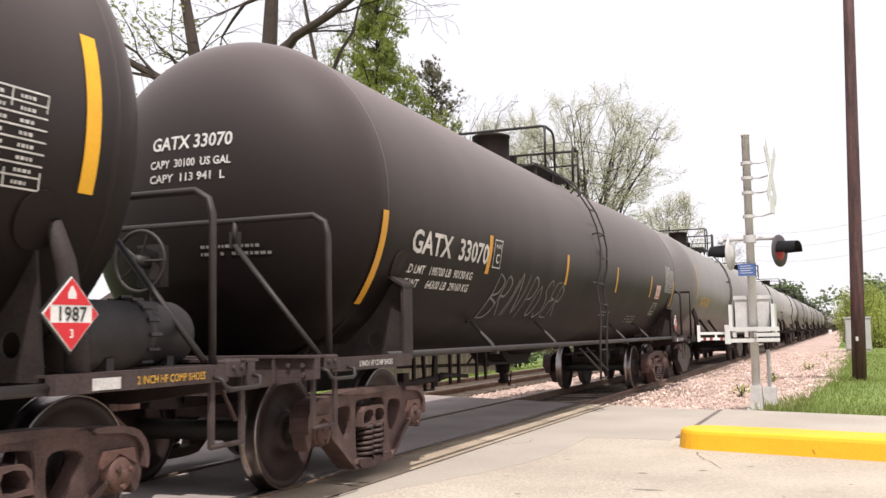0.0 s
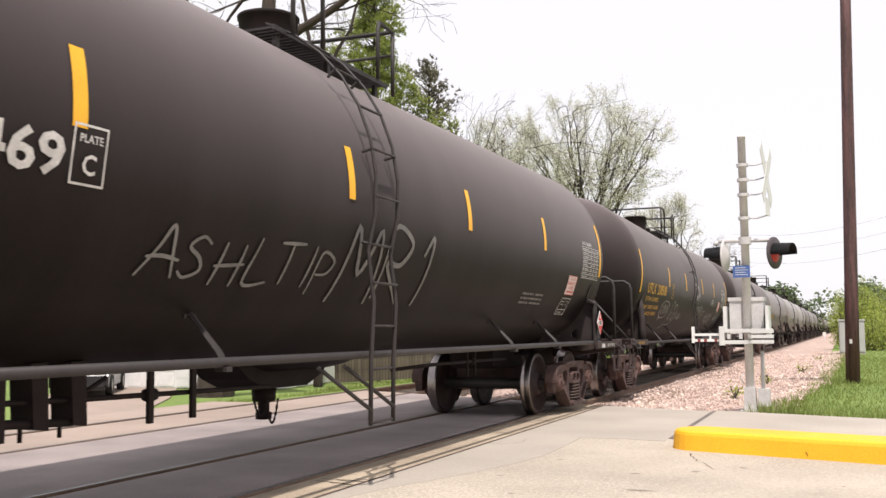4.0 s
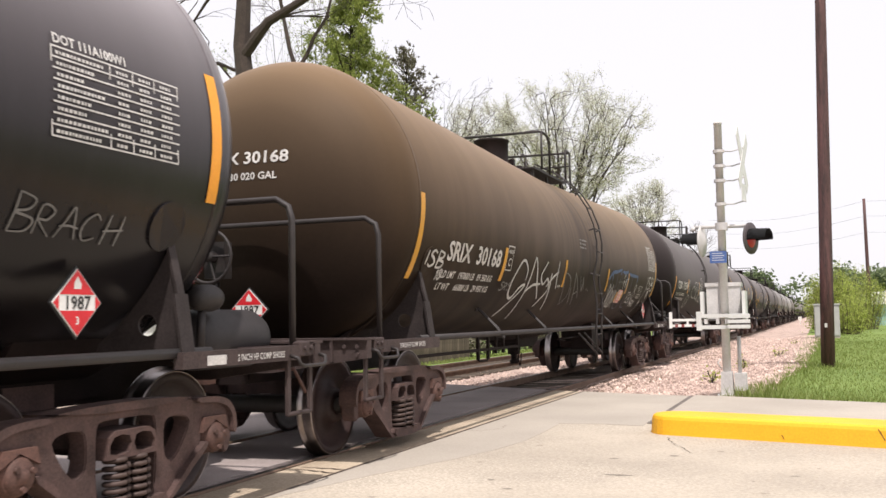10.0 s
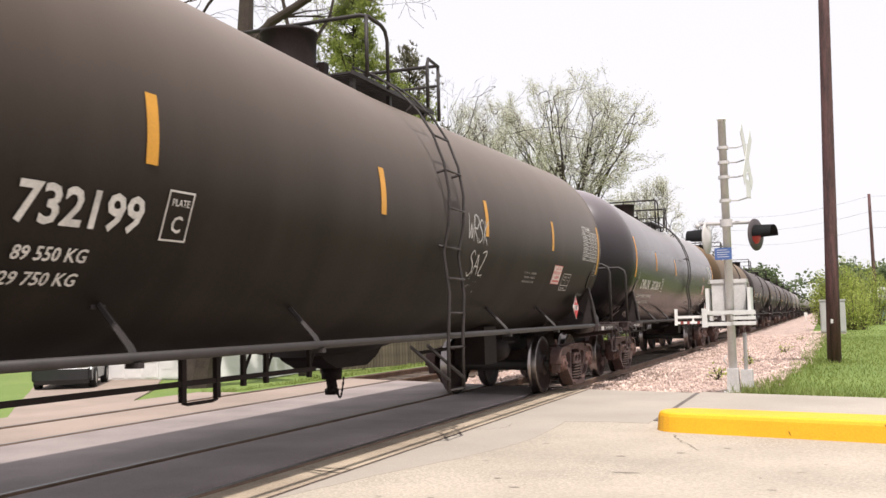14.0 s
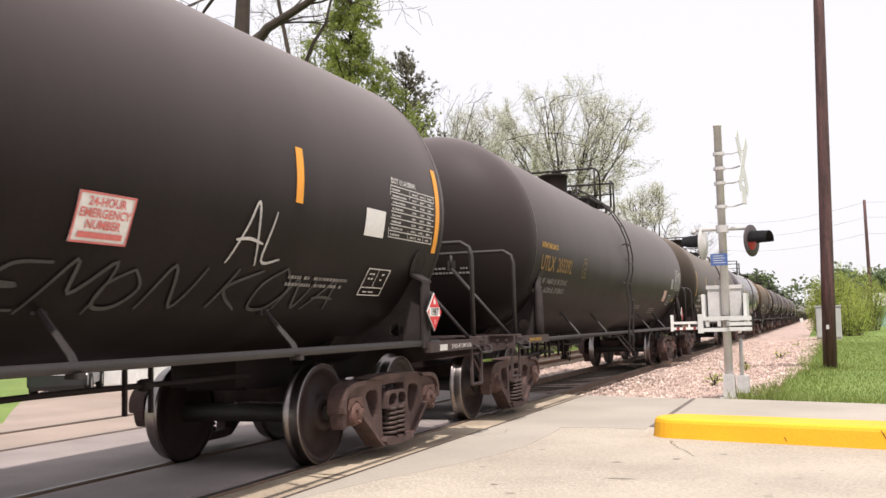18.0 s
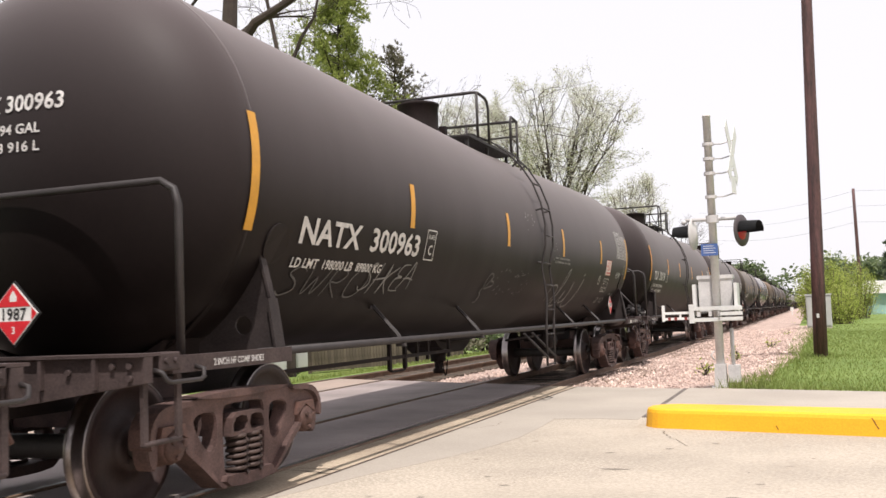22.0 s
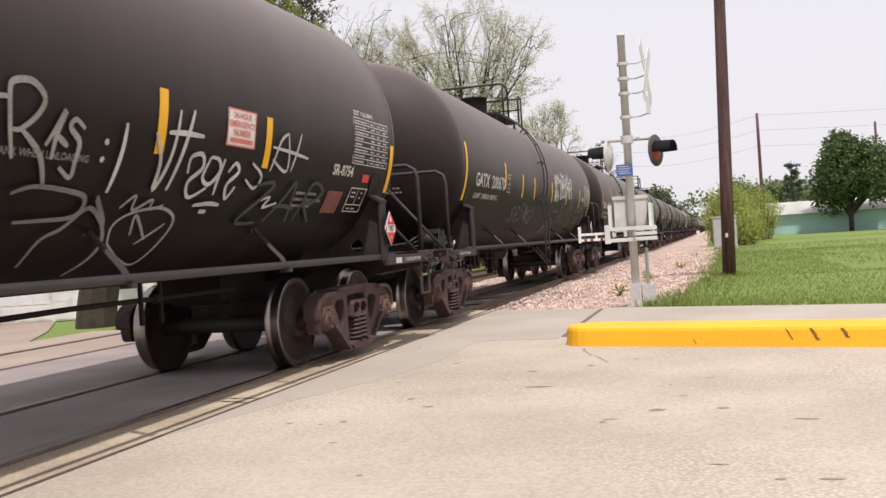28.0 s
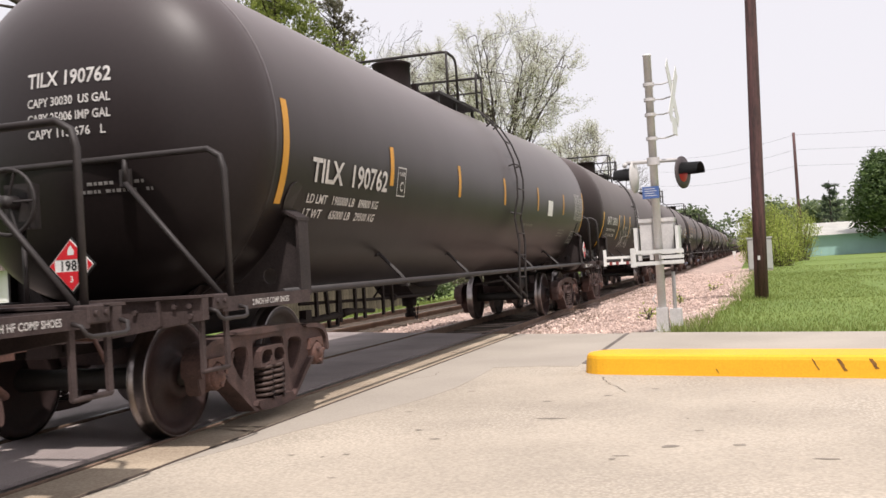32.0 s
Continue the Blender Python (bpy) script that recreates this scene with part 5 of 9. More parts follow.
def side(item, y, z, off=0.011):
    """Lays flat lettering on the camera side of the shell."""
    def put(p):
        return wrap(y + p.x, p.y, z, off)
    return put


MIRROR = Matrix.Rotation(math.pi, 4, "Z")


def add(parent, name, fn, material, m=None, label=""):
    return part(name, cached(name, fn, material), material, parent, label, m)


def stroke_sheet(lines, w):
    """Spray-can strokes: ribbons along lines in (y, v)."""
    pts, fs = [], []
    for line in lines:
        line = [Vector((*p, 0)) for p in line]
        fine = []
        for i in range(len(line) - 1):
            p0, p1, p2, p3 = line[max(i - 1, 0)], line[i], line[i + 1], line[min(i + 2, len(line) - 1)]
            for k in range(5):
                t = k / 5
                fine.append(0.5 * ((2 * p1) + (p2 - p0) * t + (2 * p0 - 5 * p1 + 4 * p2 - p3) * t * t + (3 * p1 - p0 - 3 * p2 + p3) * t ** 3))
        fine.append(line[-1])
        k0 = len(pts)
        for i, p in enumerate(fine):
            d = fine[min(i + 1, len(fine) - 1)] - fine[max(i - 1, 0)]
            d = d.normalized() if d.length else Vector((1, 0, 0))
            n = Vector((-d.y, d.x, 0))
            ww = w * (0.6 + 0.4 * math.sin(math.pi * i / max(1, len(fine) - 1)))
            pts += [p + n * ww, p - n * ww]
            if i:
                a = k0 + 2 * i
                fs.append((a - 2, a - 1, a + 1, a))
    return pts, fs


# hand-drawn letters in a unit square, one or more strokes each
HAND = {
    "A": [[(0, 0), (0.25, 0.6), (0.42, 1), (0.6, 0.5), (0.8, 0)], [(0.05, 0.38), (0.4, 0.42), (0.8, 0.36)]],
    "B": [[(0.1, 0), (0.12, 0.5), (0.1, 1)], [(0.1, 1), (0.6, 0.85), (0.5, 0.6), (0.12, 0.5), (0.7, 0.35), (0.6, 0.05), (0.1, 0)]],
    "C": [[(0.75, 0.8), (0.5, 1), (0.15, 0.75), (0.05, 0.35), (0.3, 0.02), (0.75, 0.15)]],
    "D": [[(0.1, 0), (0.15, 1)], [(0.05, 0.95), (0.5, 0.9), (0.8, 0.55), (0.55, 0.1), (0.05, 0.0)]],
    "E": [[(0.7, 0.95), (0.25, 0.9), (0.15, 0.6), (0.5, 0.52), (0.12, 0.45), (0.15, 0.08), (0.75, 0.05)]],
    "F": [[(0.1, -0.1), (0.2, 1), (0.75, 0.95)], [(0.15, 0.5), (0.6, 0.55)]],
    "G": [[(0.75, 0.85), (0.45, 1), (0.1, 0.7), (0.08, 0.25), (0.4, 0), (0.75, 0.2), (0.75, 0.45), (0.45, 0.45)]],
    "H": [[(0.1, 0), (0.15, 1)], [(0.7, 0), (0.72, 1)], [(0.0, 0.45), (0.85, 0.55)]],
    "I": [[(0.3, 0), (0.35, 1)]],
    "K": [[(0.1, 0), (0.15, 1)], [(0.75, 1), (0.15, 0.5), (0.8, -0.05)]],
    "L": [[(0.2, 1), (0.12, 0.05), (0.75, 0.1)]],
    "M": [[(0, 0), (0.15, 1), (0.4, 0.4), (0.7, 1), (0.85, 0)]],
    "N": [[(0.05, 0), (0.12, 1), (0.65, 0.05), (0.75, 1)]],
    "O": [[(0.4, 1), (0.08, 0.6), (0.2, 0.05), (0.6, 0.05), (0.75, 0.55), (0.4, 1)]],
    "P": [[(0.1, -0.1), (0.15, 1), (0.7, 0.85), (0.55, 0.5), (0.15, 0.45)]],
    "R": [[(0.1, 0), (0.15, 1), (0.7, 0.85), (0.5, 0.52), (0.15, 0.5), (0.8, -0.05)]],
    "S": [[(0.7, 0.85), (0.4, 1), (0.12, 0.75), (0.5, 0.5), (0.65, 0.2), (0.3, 0), (0.05, 0.15)]],
    "T": [[(0.0, 0.95), (0.8, 1)], [(0.4, 0.98), (0.38, 0)]],
    "U": [[(0.1, 1), (0.1, 0.25), (0.4, 0), (0.68, 0.25), (0.72, 1)]],
    "V": [[(0.05, 1), (0.35, 0), (0.7, 1)]],
    "W": [[(0, 1), (0.2, 0), (0.42, 0.6), (0.6, 0), (0.85, 1)]],
    "Y": [[(0.05, 1), (0.38, 0.5), (0.75, 1)], [(0.38, 0.5), (0.3, -0.1)]],
    "Z": [[(0.1, 0.95), (0.7, 1), (0.1, 0.05), (0.75, 0.0)]],
    "0": [[(0.4, 1), (0.1, 0.6), (0.2, 0.05), (0.55, 0.05), (0.7, 0.55), (0.4, 1)]],
    "1": [[(0.2, 0.75), (0.42, 1), (0.38, 0)]],
    "2": [[(0.1, 0.75), (0.35, 1), (0.65, 0.75), (0.1, 0.02), (0.75, 0.05)]],
    "3": [[(0.1, 0.9), (0.6, 0.9), (0.35, 0.55), (0.7, 0.3), (0.35, 0), (0.08, 0.1)]],
    "4": [[(0.5, 0), (0.5, 1), (0.05, 0.35), (0.75, 0.35)]],
    "8": [[(0.6, 0.85), (0.35, 1), (0.15, 0.75), (0.6, 0.3), (0.35, 0), (0.1, 0.3), (0.6, 0.85)]],
    "9": [[(0.6, 0.6), (0.2, 0.55), (0.2, 0.9), (0.6, 0.95), (0.62, 0.5), (0.4, 0)]],
    "/": [[(0.05, -0.1), (0.6, 1.1)]],
    "!": [[(0.3, 1), (0.28, 0.3)], [(0.28, 0.08), (0.3, 0.0)]],
    ".": [[(0.2, 0.0), (0.25, 0.05)]],
    "*": [[(0.5 + 0.30 * math.cos(a * 1.2566) * r, 0.5 + 0.30 * math.sin(a * 1.2566) * r) for a, r in ((0, 0.6), (0.2, 1.6), (0.5, 1.7), (0.8, 1.6), (1, 0.6), (1.2, 1.6), (1.5, 1.7), (1.8, 1.6), (2, 0.6), (2.2, 1.6), (2.5, 1.7), (2.8, 1.6), (3, 0.6), (3.2, 1.6), (3.5, 1.7), (3.8, 1.6), (4, 0.6), (4.2, 1.6), (4.5, 1.7), (4.8, 1.6), (5, 0.6))], [(0.38, 0.5), (0.5, 0.62), (0.62, 0.5), (0.5, 0.38), (0.38, 0.5)]],
    ">": [[(0, 0.6), (0.6, 0.45), (1.2, 0.3)], [(0.9, 0.75), (1.2, 0.3), (0.75, 0.05)]],
    "~": [[(0, 0.5), (0.3, 1.1), (0.5, 0.2), (0.7, 1.0), (0.95, 0.1), (1.1, 0.7)]],
    "@": [[(0.1, 0.1), (0.0, 0.7), (0.4, 1.05), (0.85, 0.8), (0.8, 0.2), (0.4, -0.05), (0.1, 0.1)], [(0.2, 0.6), (0.35, 0.7), (0.4, 0.5)], [(0.25, 0.25), (0.5, 0.35), (0.6, 0.2)]],
    " ": [],
}


def scrawl(body, size, slant=0.15, seed=0, spread=0.95):
    rnd = random.Random(seed)
    lines, x = [], 0.0
    for ch in body:
        up, grow = rnd.uniform(-0.10, 0.10), rnd.uniform(0.85, 1.2)
        for st in HAND[ch]:
            lines.append([((x + (px + slant * py) * grow) * size, (py * grow + up) * size) for px, py in st])
        x += spread * (0.55 if ch in "I1!./ " else 1.0)
    return lines


def fit_box(lines, w, h):
    """Stretches strokes to a patch w wide and h high with its corner at zero."""
    xs = [p[0] for st in lines for p in st]
    ys = [p[1] for st in lines for p in st]
    x0, y0 = min(xs), min(ys)
    kx, ky = w / (max(xs) - x0), h / (max(ys) - y0)
    return [[((x - x0) * kx, (y - y0) * ky) for x, y in st] for st in lines]


def tag(body, y, z, w, h, thick, material, slant=0.15, seed=1, spread=0.9):
    lines = bubble(body, 0.5, seed) if isinstance(body, int) else scrawl(body, 0.5, slant, seed, spread)
    return fit_box(lines, w, h), y, z, thick, material


def bubble(n, size, seed):
    """Rounded throw-up letters drawn as overlapping outlines."""
    rnd = random.Random(seed)
    lines, x = [], 0.0
    for i in range(n):
        w, h = size * rnd.uniform(0.75, 1.05), size * rnd.uniform(0.95, 1.25)
        c = [(0.5 + 0.52 * math.cos(a) * rnd.uniform(0.8, 1.1), 0.5 + 0.52 * math.sin(a) * rnd.uniform(0.8, 1.1)) for a in (2 * math.pi * k / 9 for k in range(9))]
        c.append(c[0])
        lines.append([(x + px * w, py * h) for px, py in c])
        lines.append([(x + 0.35 * w, 0.35 * h), (x + 0.5 * w, 0.65 * h), (x + 0.62 * w, 0.4 * h)])
        x += w * 0.72
    return lines


def drawn(strokes, y, z, w, h, thick, material):
    """A piece given by its own strokes."""
    return fit_box(strokes, w, h), y, z, thick, material


def ring(cx, cy, rx, ry, n=14, a0=0.0, a1=360.0):
    return [(cx + rx * math.cos(radians(a0 + (a1 - a0) * k / n)), cy + ry * math.sin(radians(a0 + (a1 - a0) * k / n))) for k in range(n + 1)]


# fat outlined letters: a round first letter, then lobed ones leaning on each other
PIECE = [
    [(0.18, 0.71), (0.09, 0.75), (0.02, 0.61), (0.0, 0.43), (0.07, 0.27), (0.18, 0.22), (0.30, 0.27), (0.38, 0.47), (0.40, 0.71), (0.37, 0.90), (0.30, 0.98), (0.23, 0.98), (0.18, 0.86), (0.175, 0.7), (0.20, 0.53)],
    [(0.22, 0.80), (0.22, 0.63), (0.20, 0.50)], [(0.32, 0.80), (0.31, 0.69), (0.28, 0.55)],
    [(0.37, 0.94), (0.43, 0.99), (0.49, 0.96), (0.52, 0.84), (0.49, 0.71), (0.55, 0.63), (0.53, 0.55), (0.57, 0.47), (0.50, 0.39), (0.45, 0.43)],
    [(0.27, 0.20), (0.32, 0.18), (0.38, 0.26), (0.42, 0.43)], [(0.44, 0.80), (0.45, 0.70), (0.43, 0.62)],
    [(0.38, 0.27), (0.45, 0.12), (0.55, 0.18), (0.58, 0.33)],
    [(0.52, 0.75), (0.55, 0.86), (0.63, 0.91), (0.68, 0.84)], [(0.55, 0.71), (0.60, 0.75), (0.68, 0.73), (0.68, 0.55), (0.60, 0.47)],
    [(0.68, 0.90), (0.74, 0.94), (0.79, 0.82), (0.74, 0.67), (0.68, 0.51)], [(0.79, 0.83), (0.82, 0.86)],
    [(0.70, 0.40), (0.80, 0.55), (0.88, 0.75), (0.95, 0.69), (1.0, 0.61), (0.99, 0.49), (0.93, 0.41), (0.88, 0.39), (0.95, 0.29), (0.97, 0.16), (0.92, 0.02), (0.84, 0.10), (0.80, 0.20)],
    [(0.55, 0.16), (0.60, 0.18), (0.68, 0.10), (0.75, 0.10), (0.80, 0.20), (0.86, 0.36)],
]
SCRIPT = [[(0.0, 0.15), (0.02, 0.44), (0.10, 0.56), (0.20, 0.53), (0.20, 0.32), (0.14, 0.15)],
          [(0.18, 0.03), (0.24, 0.26), (0.37, 0.79), (0.47, 0.97), (0.41, 0.74), (0.25, 0.26), (0.24, 0.03), (0.35, 0.09), (0.41, 0.26), (0.47, 0.44), (0.43, 0.21), (0.47, 0.12), (0.57, 0.26), (0.65, 0.68), (0.63, 0.5), (0.57, 0.15), (0.63, 0.0), (0.76, 0.09), (0.86, 0.44), (0.96, 0.79), (0.86, 0.32), (0.76, 0.1)],
          [(0.92, 0.85), (0.98, 0.9)]]
HEART = [[(0.25, 0.51), (0.31, 0.77), (0.47, 0.95), (0.66, 1.0), (0.81, 0.92), (0.75, 0.77), (0.97, 0.74), (0.94, 0.62), (0.69, 0.56), (0.37, 0.51), (0.56, 0.69), (0.78, 0.87)], [(0.25, 0.51), (0.12, 0.41), (0.25, 0.26), (0.19, 0.05), (0.0, 0.0)]]
OVAL = [ring(0.5, 0.55, 0.5, 0.45), [(0.3, 0.15), (0.27, 0.0), (0.4, 0.12)], [(0.30, 0.70), (0.20, 0.72), (0.15, 0.5), (0.25, 0.33), (0.33, 0.4)], [(0.36, 0.3), (0.38, 0.8), (0.47, 0.72), (0.38, 0.55), (0.50, 0.28)], [(0.55, 0.3), (0.56, 0.78)], [(0.68, 0.78), (0.60, 0.68), (0.70, 0.5), (0.60, 0.32)], [(0.75, 0.35), (0.77, 0.8)], [(0.88, 0.78), (0.80, 0.68), (0.89, 0.52), (0.79, 0.4)]]
LOBES = [[(0.12, 0.3), (0.16, 0.7), (0.25, 0.98), (0.36, 0.9), (0.38, 0.7), (0.45, 0.9), (0.55, 0.85), (0.58, 0.6), (0.52, 0.3), (0.35, 0.15), (0.2, 0.18), (0.0, 0.0), (0.1, 0.22), (0.12, 0.3)], ring(0.25, 0.5, 0.05, 0.13), ring(0.44, 0.5, 0.05, 0.13), [(0.6, 0.4), (0.66, 0.65), (0.72, 0.4), (0.76, 0.6), (0.82, 0.4), (0.86, 0.62), (0.9, 0.4), (1.0, 0.55)]]


# square-shouldered blue letters, their tops crisp and the rest faint
TOPS = [[(0.0, 0.72), (0.03, 0.76), (0.11, 0.88), (0.25, 0.92), (0.38, 0.99)], [(0.115, 0.88), (0.12, 0.70)], [(0.38, 1.0), (0.375, 0.86)], [(0.43, 0.95), (0.52, 0.93), (0.61, 0.97)], [(0.61, 0.97), (0.60, 0.70)], [(0.67, 0.92), (0.80, 0.90), (1.0, 0.90)], [(1.0, 0.90), (0.99, 0.74)]]
LOWS = [[(0.03, 0.72), (0.04, 0.40), (0.0, 0.05), (0.12, 0.0), (0.20, 0.10)], [(0.12, 0.70), (0.16, 0.35), (0.24, 0.42), (0.26, 0.12)], [(0.375, 0.84), (0.34, 0.40), (0.36, 0.06)], [(0.43, 0.94), (0.42, 0.5), (0.46, 0.08), (0.56, 0.04)], [(0.60, 0.70), (0.62, 0.42), (0.58, 0.04)], [(0.67, 0.90), (0.69, 0.5), (0.72, 0.12), (0.84, 0.08)], [(0.80, 0.88), (0.80, 0.55)], [(0.99, 0.74), (0.95, 0.40), (0.92, 0.10)], [(0.25, 0.9), (0.27, 0.66), (0.22, 0.56)]]
BOLT = [[(1.0, 1.0), (0.30, 0.42), (0.68, 0.50), (0.0, 0.0)], [(0.84, 0.98), (1.0, 1.0), (0.96, 0.88)]]
RHOMB = [[(0.5, 0.0), (1.0, 0.5), (0.5, 1.0), (0.0, 0.5), (0.5, 0.0)], [(0.3, 0.5), (0.7, 0.5)]]
UNDER = [[(0.0, 1.0), (1.0, 0.95)], [(0.15, 0.6), (0.9, 0.58)], [(0.35, 0.3), (0.5, 0.0), (0.7, 0.3), (0.35, 0.3)]]
BADGE = [[(0.0, 0.0), (1.0, 0.0), (1.0, 1.0), (0.0, 1.0), (0.0, 0.0)], [(0.2, 0.55), (0.5, 0.9), (0.8, 0.55), (0.2, 0.55)], [(0.3, 0.1), (0.3, 0.45), (0.7, 0.45), (0.7, 0.1)]]
SWEEP = [[(0.23, 0.65), (0.22, 0.8), (0.14, 0.92), (0.07, 0.87), (0.0, 0.64), (0.02, 0.44), (0.1, 0.37), (0.17, 0.54), (0.25, 0.57), (0.11, 0.28), (0.02, 0.05)], [(0.28, 0.0), (0.3, 0.46), (0.34, 0.98), (0.46, 0.66), (0.6, 0.38)], [(0.3, 0.48), (0.4, 0.59), (0.55, 0.62)], [(0.61, 0.96), (0.52, 0.76), (0.6, 0.62), (0.67, 0.71), (0.75, 0.55), (0.67, 0.36), (0.62, 0.24)], [(0.83, 0.18), (0.8, 0.43), (0.74, 0.74), (0.75, 0.79)], [(0.87, 1.0), (0.87, 0.76), (0.92, 0.57)], [(0.69, 0.59), (0.79, 0.75), (0.89, 0.84)], [(0.94, 0.62), (0.96, 0.61)], [(0.98, 0.62), (1.0, 0.61)]]
FAINT = [[(0.0, 1.0), (0.06, 0.53), (0.16, 0.0)], [(0.18, 0.05), (0.29, 0.32), (0.24, 0.74), (0.1, 0.89), (0.03, 0.88)], [(0.31, 0.56), (0.43, 0.07)], [(0.56, 0.02), (0.37, 0.94), (0.68, 0.25)], [(0.46, 0.33), (0.59, 0.45)], [(0.56, 0.88), (0.73, 0.46), (0.68, 0.86), (0.79, 0.47)], [(0.89, 0.54), (0.92, 0.52)], [(0.97, 0.5), (1.0, 0.5)]]


GRAF_RKS = [[(0.14, 0.26), (0.05, 0.55), (0.00, 0.89), (0.06, 0.98), (0.26, 1.00), (0.42, 0.88), (0.37, 0.72), (0.18, 0.55), (0.08, 0.54)], [(0.18, 0.55), (0.46, 0.33), (0.63, 0.00)], [(0.51, 0.42), (0.71, 0.79), (0.63, 0.55), (0.62, 0.29)], [(0.63, 0.54), (0.80, 0.44)], [(1.00, 0.64), (0.86, 0.72), (0.80, 0.63), (0.95, 0.50), (0.95, 0.31), (0.94, 0.12), (0.75, 0.22)]]
GRAF_UH = [[(0.01, 0.54), (0.03, 0.49)], [(0.00, 0.36), (0.02, 0.32)], [(0.18, 0.73), (0.17, 0.41), (0.14, 0.00)], [(0.47, 0.69), (0.56, 0.41), (0.57, 0.07), (0.66, 0.43), (0.71, 0.97)], [(0.87, 1.00), (0.80, 0.63), (0.71, 0.07)], [(0.60, 0.71), (0.78, 0.73), (1.00, 0.73)]]
GRAF_YEAR = [[(0.00, 0.66), (0.00, 0.93), (0.19, 1.00), (0.25, 0.78), (0.05, 0.51), (0.16, 0.25), (0.43, 0.45)], [(0.37, 0.98), (0.29, 0.63), (0.45, 0.51), (0.60, 0.76), (0.53, 0.95), (0.37, 0.98)], [(0.65, 0.98), (0.60, 0.63), (0.61, 0.32)], [(0.77, 0.76), (0.89, 0.93), (0.99, 0.78), (0.81, 0.53), (0.89, 0.27), (1.00, 0.51)], [(0.31, 0.11), (0.60, 0.16), (0.81, 0.14)], [(0.47, 0.00), (0.61, 0.00)]]
GRAF_HASH = [[(0.59, 0.97), (0.64, 0.50), (0.36, 0.62)], [(0.83, 1.00), (0.71, 0.50)], [(0.33, 0.77), (0.71, 0.74), (1.00, 0.70)], [(0.35, 0.47), (0.46, 0.85), (0.59, 0.97)], [(0.05, 0.54), (0.24, 0.40), (0.17, 0.24), (0.00, 0.34)], [(0.35, 0.09), (0.50, 0.14), (0.44, 0.00), (0.65, 0.07)]]
GRAF_FACE = [[(0.12, 0.36), (0.03, 0.61), (0.22, 0.78), (0.67, 0.86), (0.99, 0.72), (1.00, 0.41), (0.85, 0.00), (0.53, 0.08), (0.12, 0.36)], [(0.39, 0.48), (0.31, 0.76), (0.68, 0.41)], [(0.56, 0.34), (0.75, 0.52), (0.88, 0.65)], [(0.00, 0.84), (0.17, 1.00), (0.21, 0.82), (0.46, 0.96), (0.49, 0.84), (0.69, 0.90)]]
GRAF_SWOOSH = [[(0.00, 0.93), (0.16, 1.00), (0.44, 0.98), (0.62, 0.92), (0.59, 0.74), (0.30, 0.69), (0.11, 0.67)], [(0.73, 0.95), (0.92, 0.65), (0.70, 0.83), (0.54, 0.61), (0.41, 0.48), (0.38, 0.17)], [(0.73, 0.92), (0.99, 0.50), (1.00, 0.24), (0.88, 0.00)]]
GRAF_VEAR = [[(0.00, 0.78), (0.11, 0.47), (0.12, 0.64), (0.15, 1.00)], [(0.19, 0.00), (0.20, 0.18), (0.23, 0.46), (0.37, 0.53), (0.77, 0.60)], [(0.21, 0.40), (0.30, 0.18), (0.30, 0.49), (0.41, 0.15), (0.39, 0.47)], [(0.28, 0.95), (0.22, 0.80), (0.30, 0.71), (0.26, 0.55), (0.33, 0.49)], [(0.37, 0.49), (0.36, 0.96), (0.47, 0.64)], [(0.49, 0.55), (0.45, 0.89), (0.52, 0.92), (0.55, 0.71), (0.51, 0.66), (0.60, 0.56)], [(0.74, 1.00), (0.71, 0.78), (0.77, 0.57), (0.81, 0.80), (0.74, 1.00)], [(0.93, 0.92), (0.85, 0.81), (0.98, 0.71), (0.93, 0.55), (0.87, 0.70), (0.95, 0.91)], [(0.65, 0.41), (0.83, 0.07), (0.79, 0.41)], [(0.94, 0.43), (0.85, 0.31), (1.00, 0.12), (0.91, 0.05)]]
GRAF_HIGH = [[(0.00, 0.98), (0.09, 0.51), (0.55, 1.00)], [(0.55, 1.00), (0.38, 0.48), (0.86, 0.90)], [(0.76, 0.88), (1.00, 0.56), (0.91, 0.02), (0.53, 0.16)], [(0.11, 0.00), (0.38, 0.48), (0.74, 0.36)], [(0.12, 0.83), (0.27, 0.10)]]
GRAF_TCOR = [[(0.00, 0.83), (0.08, 0.59), (0.21, 0.56), (0.31, 0.63)], [(0.22, 0.56), (0.21, 0.21)], [(0.41, 0.59), (0.34, 0.49), (0.34, 0.21), (0.41, 0.11), (0.46, 0.21)], [(0.55, 0.70), (0.49, 0.46), (0.52, 0.18), (0.61, 0.14), (0.64, 0.46), (0.55, 0.70)], [(0.73, 0.14), (0.68, 0.63), (0.79, 0.73), (0.80, 0.53), (0.73, 0.42), (0.94, 0.00)], [(0.89, 1.00), (0.97, 0.42)], [(0.97, 0.25), (1.00, 0.11)], [(0.01, 0.39), (0.06, 0.25), (0.12, 0.04)], [(0.12, 0.39), (0.16, 0.14)]]
GRAF_NOFE = [[(0.00, 0.65), (0.19, 0.14), (0.14, 0.61)], [(0.22, 0.70), (0.24, 0.29), (0.40, 0.19), (0.35, 0.56), (0.22, 0.70)], [(0.46, 0.74), (0.51, 0.33), (0.44, 0.14)], [(0.31, 0.87), (0.60, 0.87), (0.67, 1.00)], [(0.76, 0.78), (0.67, 0.61), (0.92, 0.47), (0.71, 0.29), (1.00, 0.00), (0.96, 1.00)]]
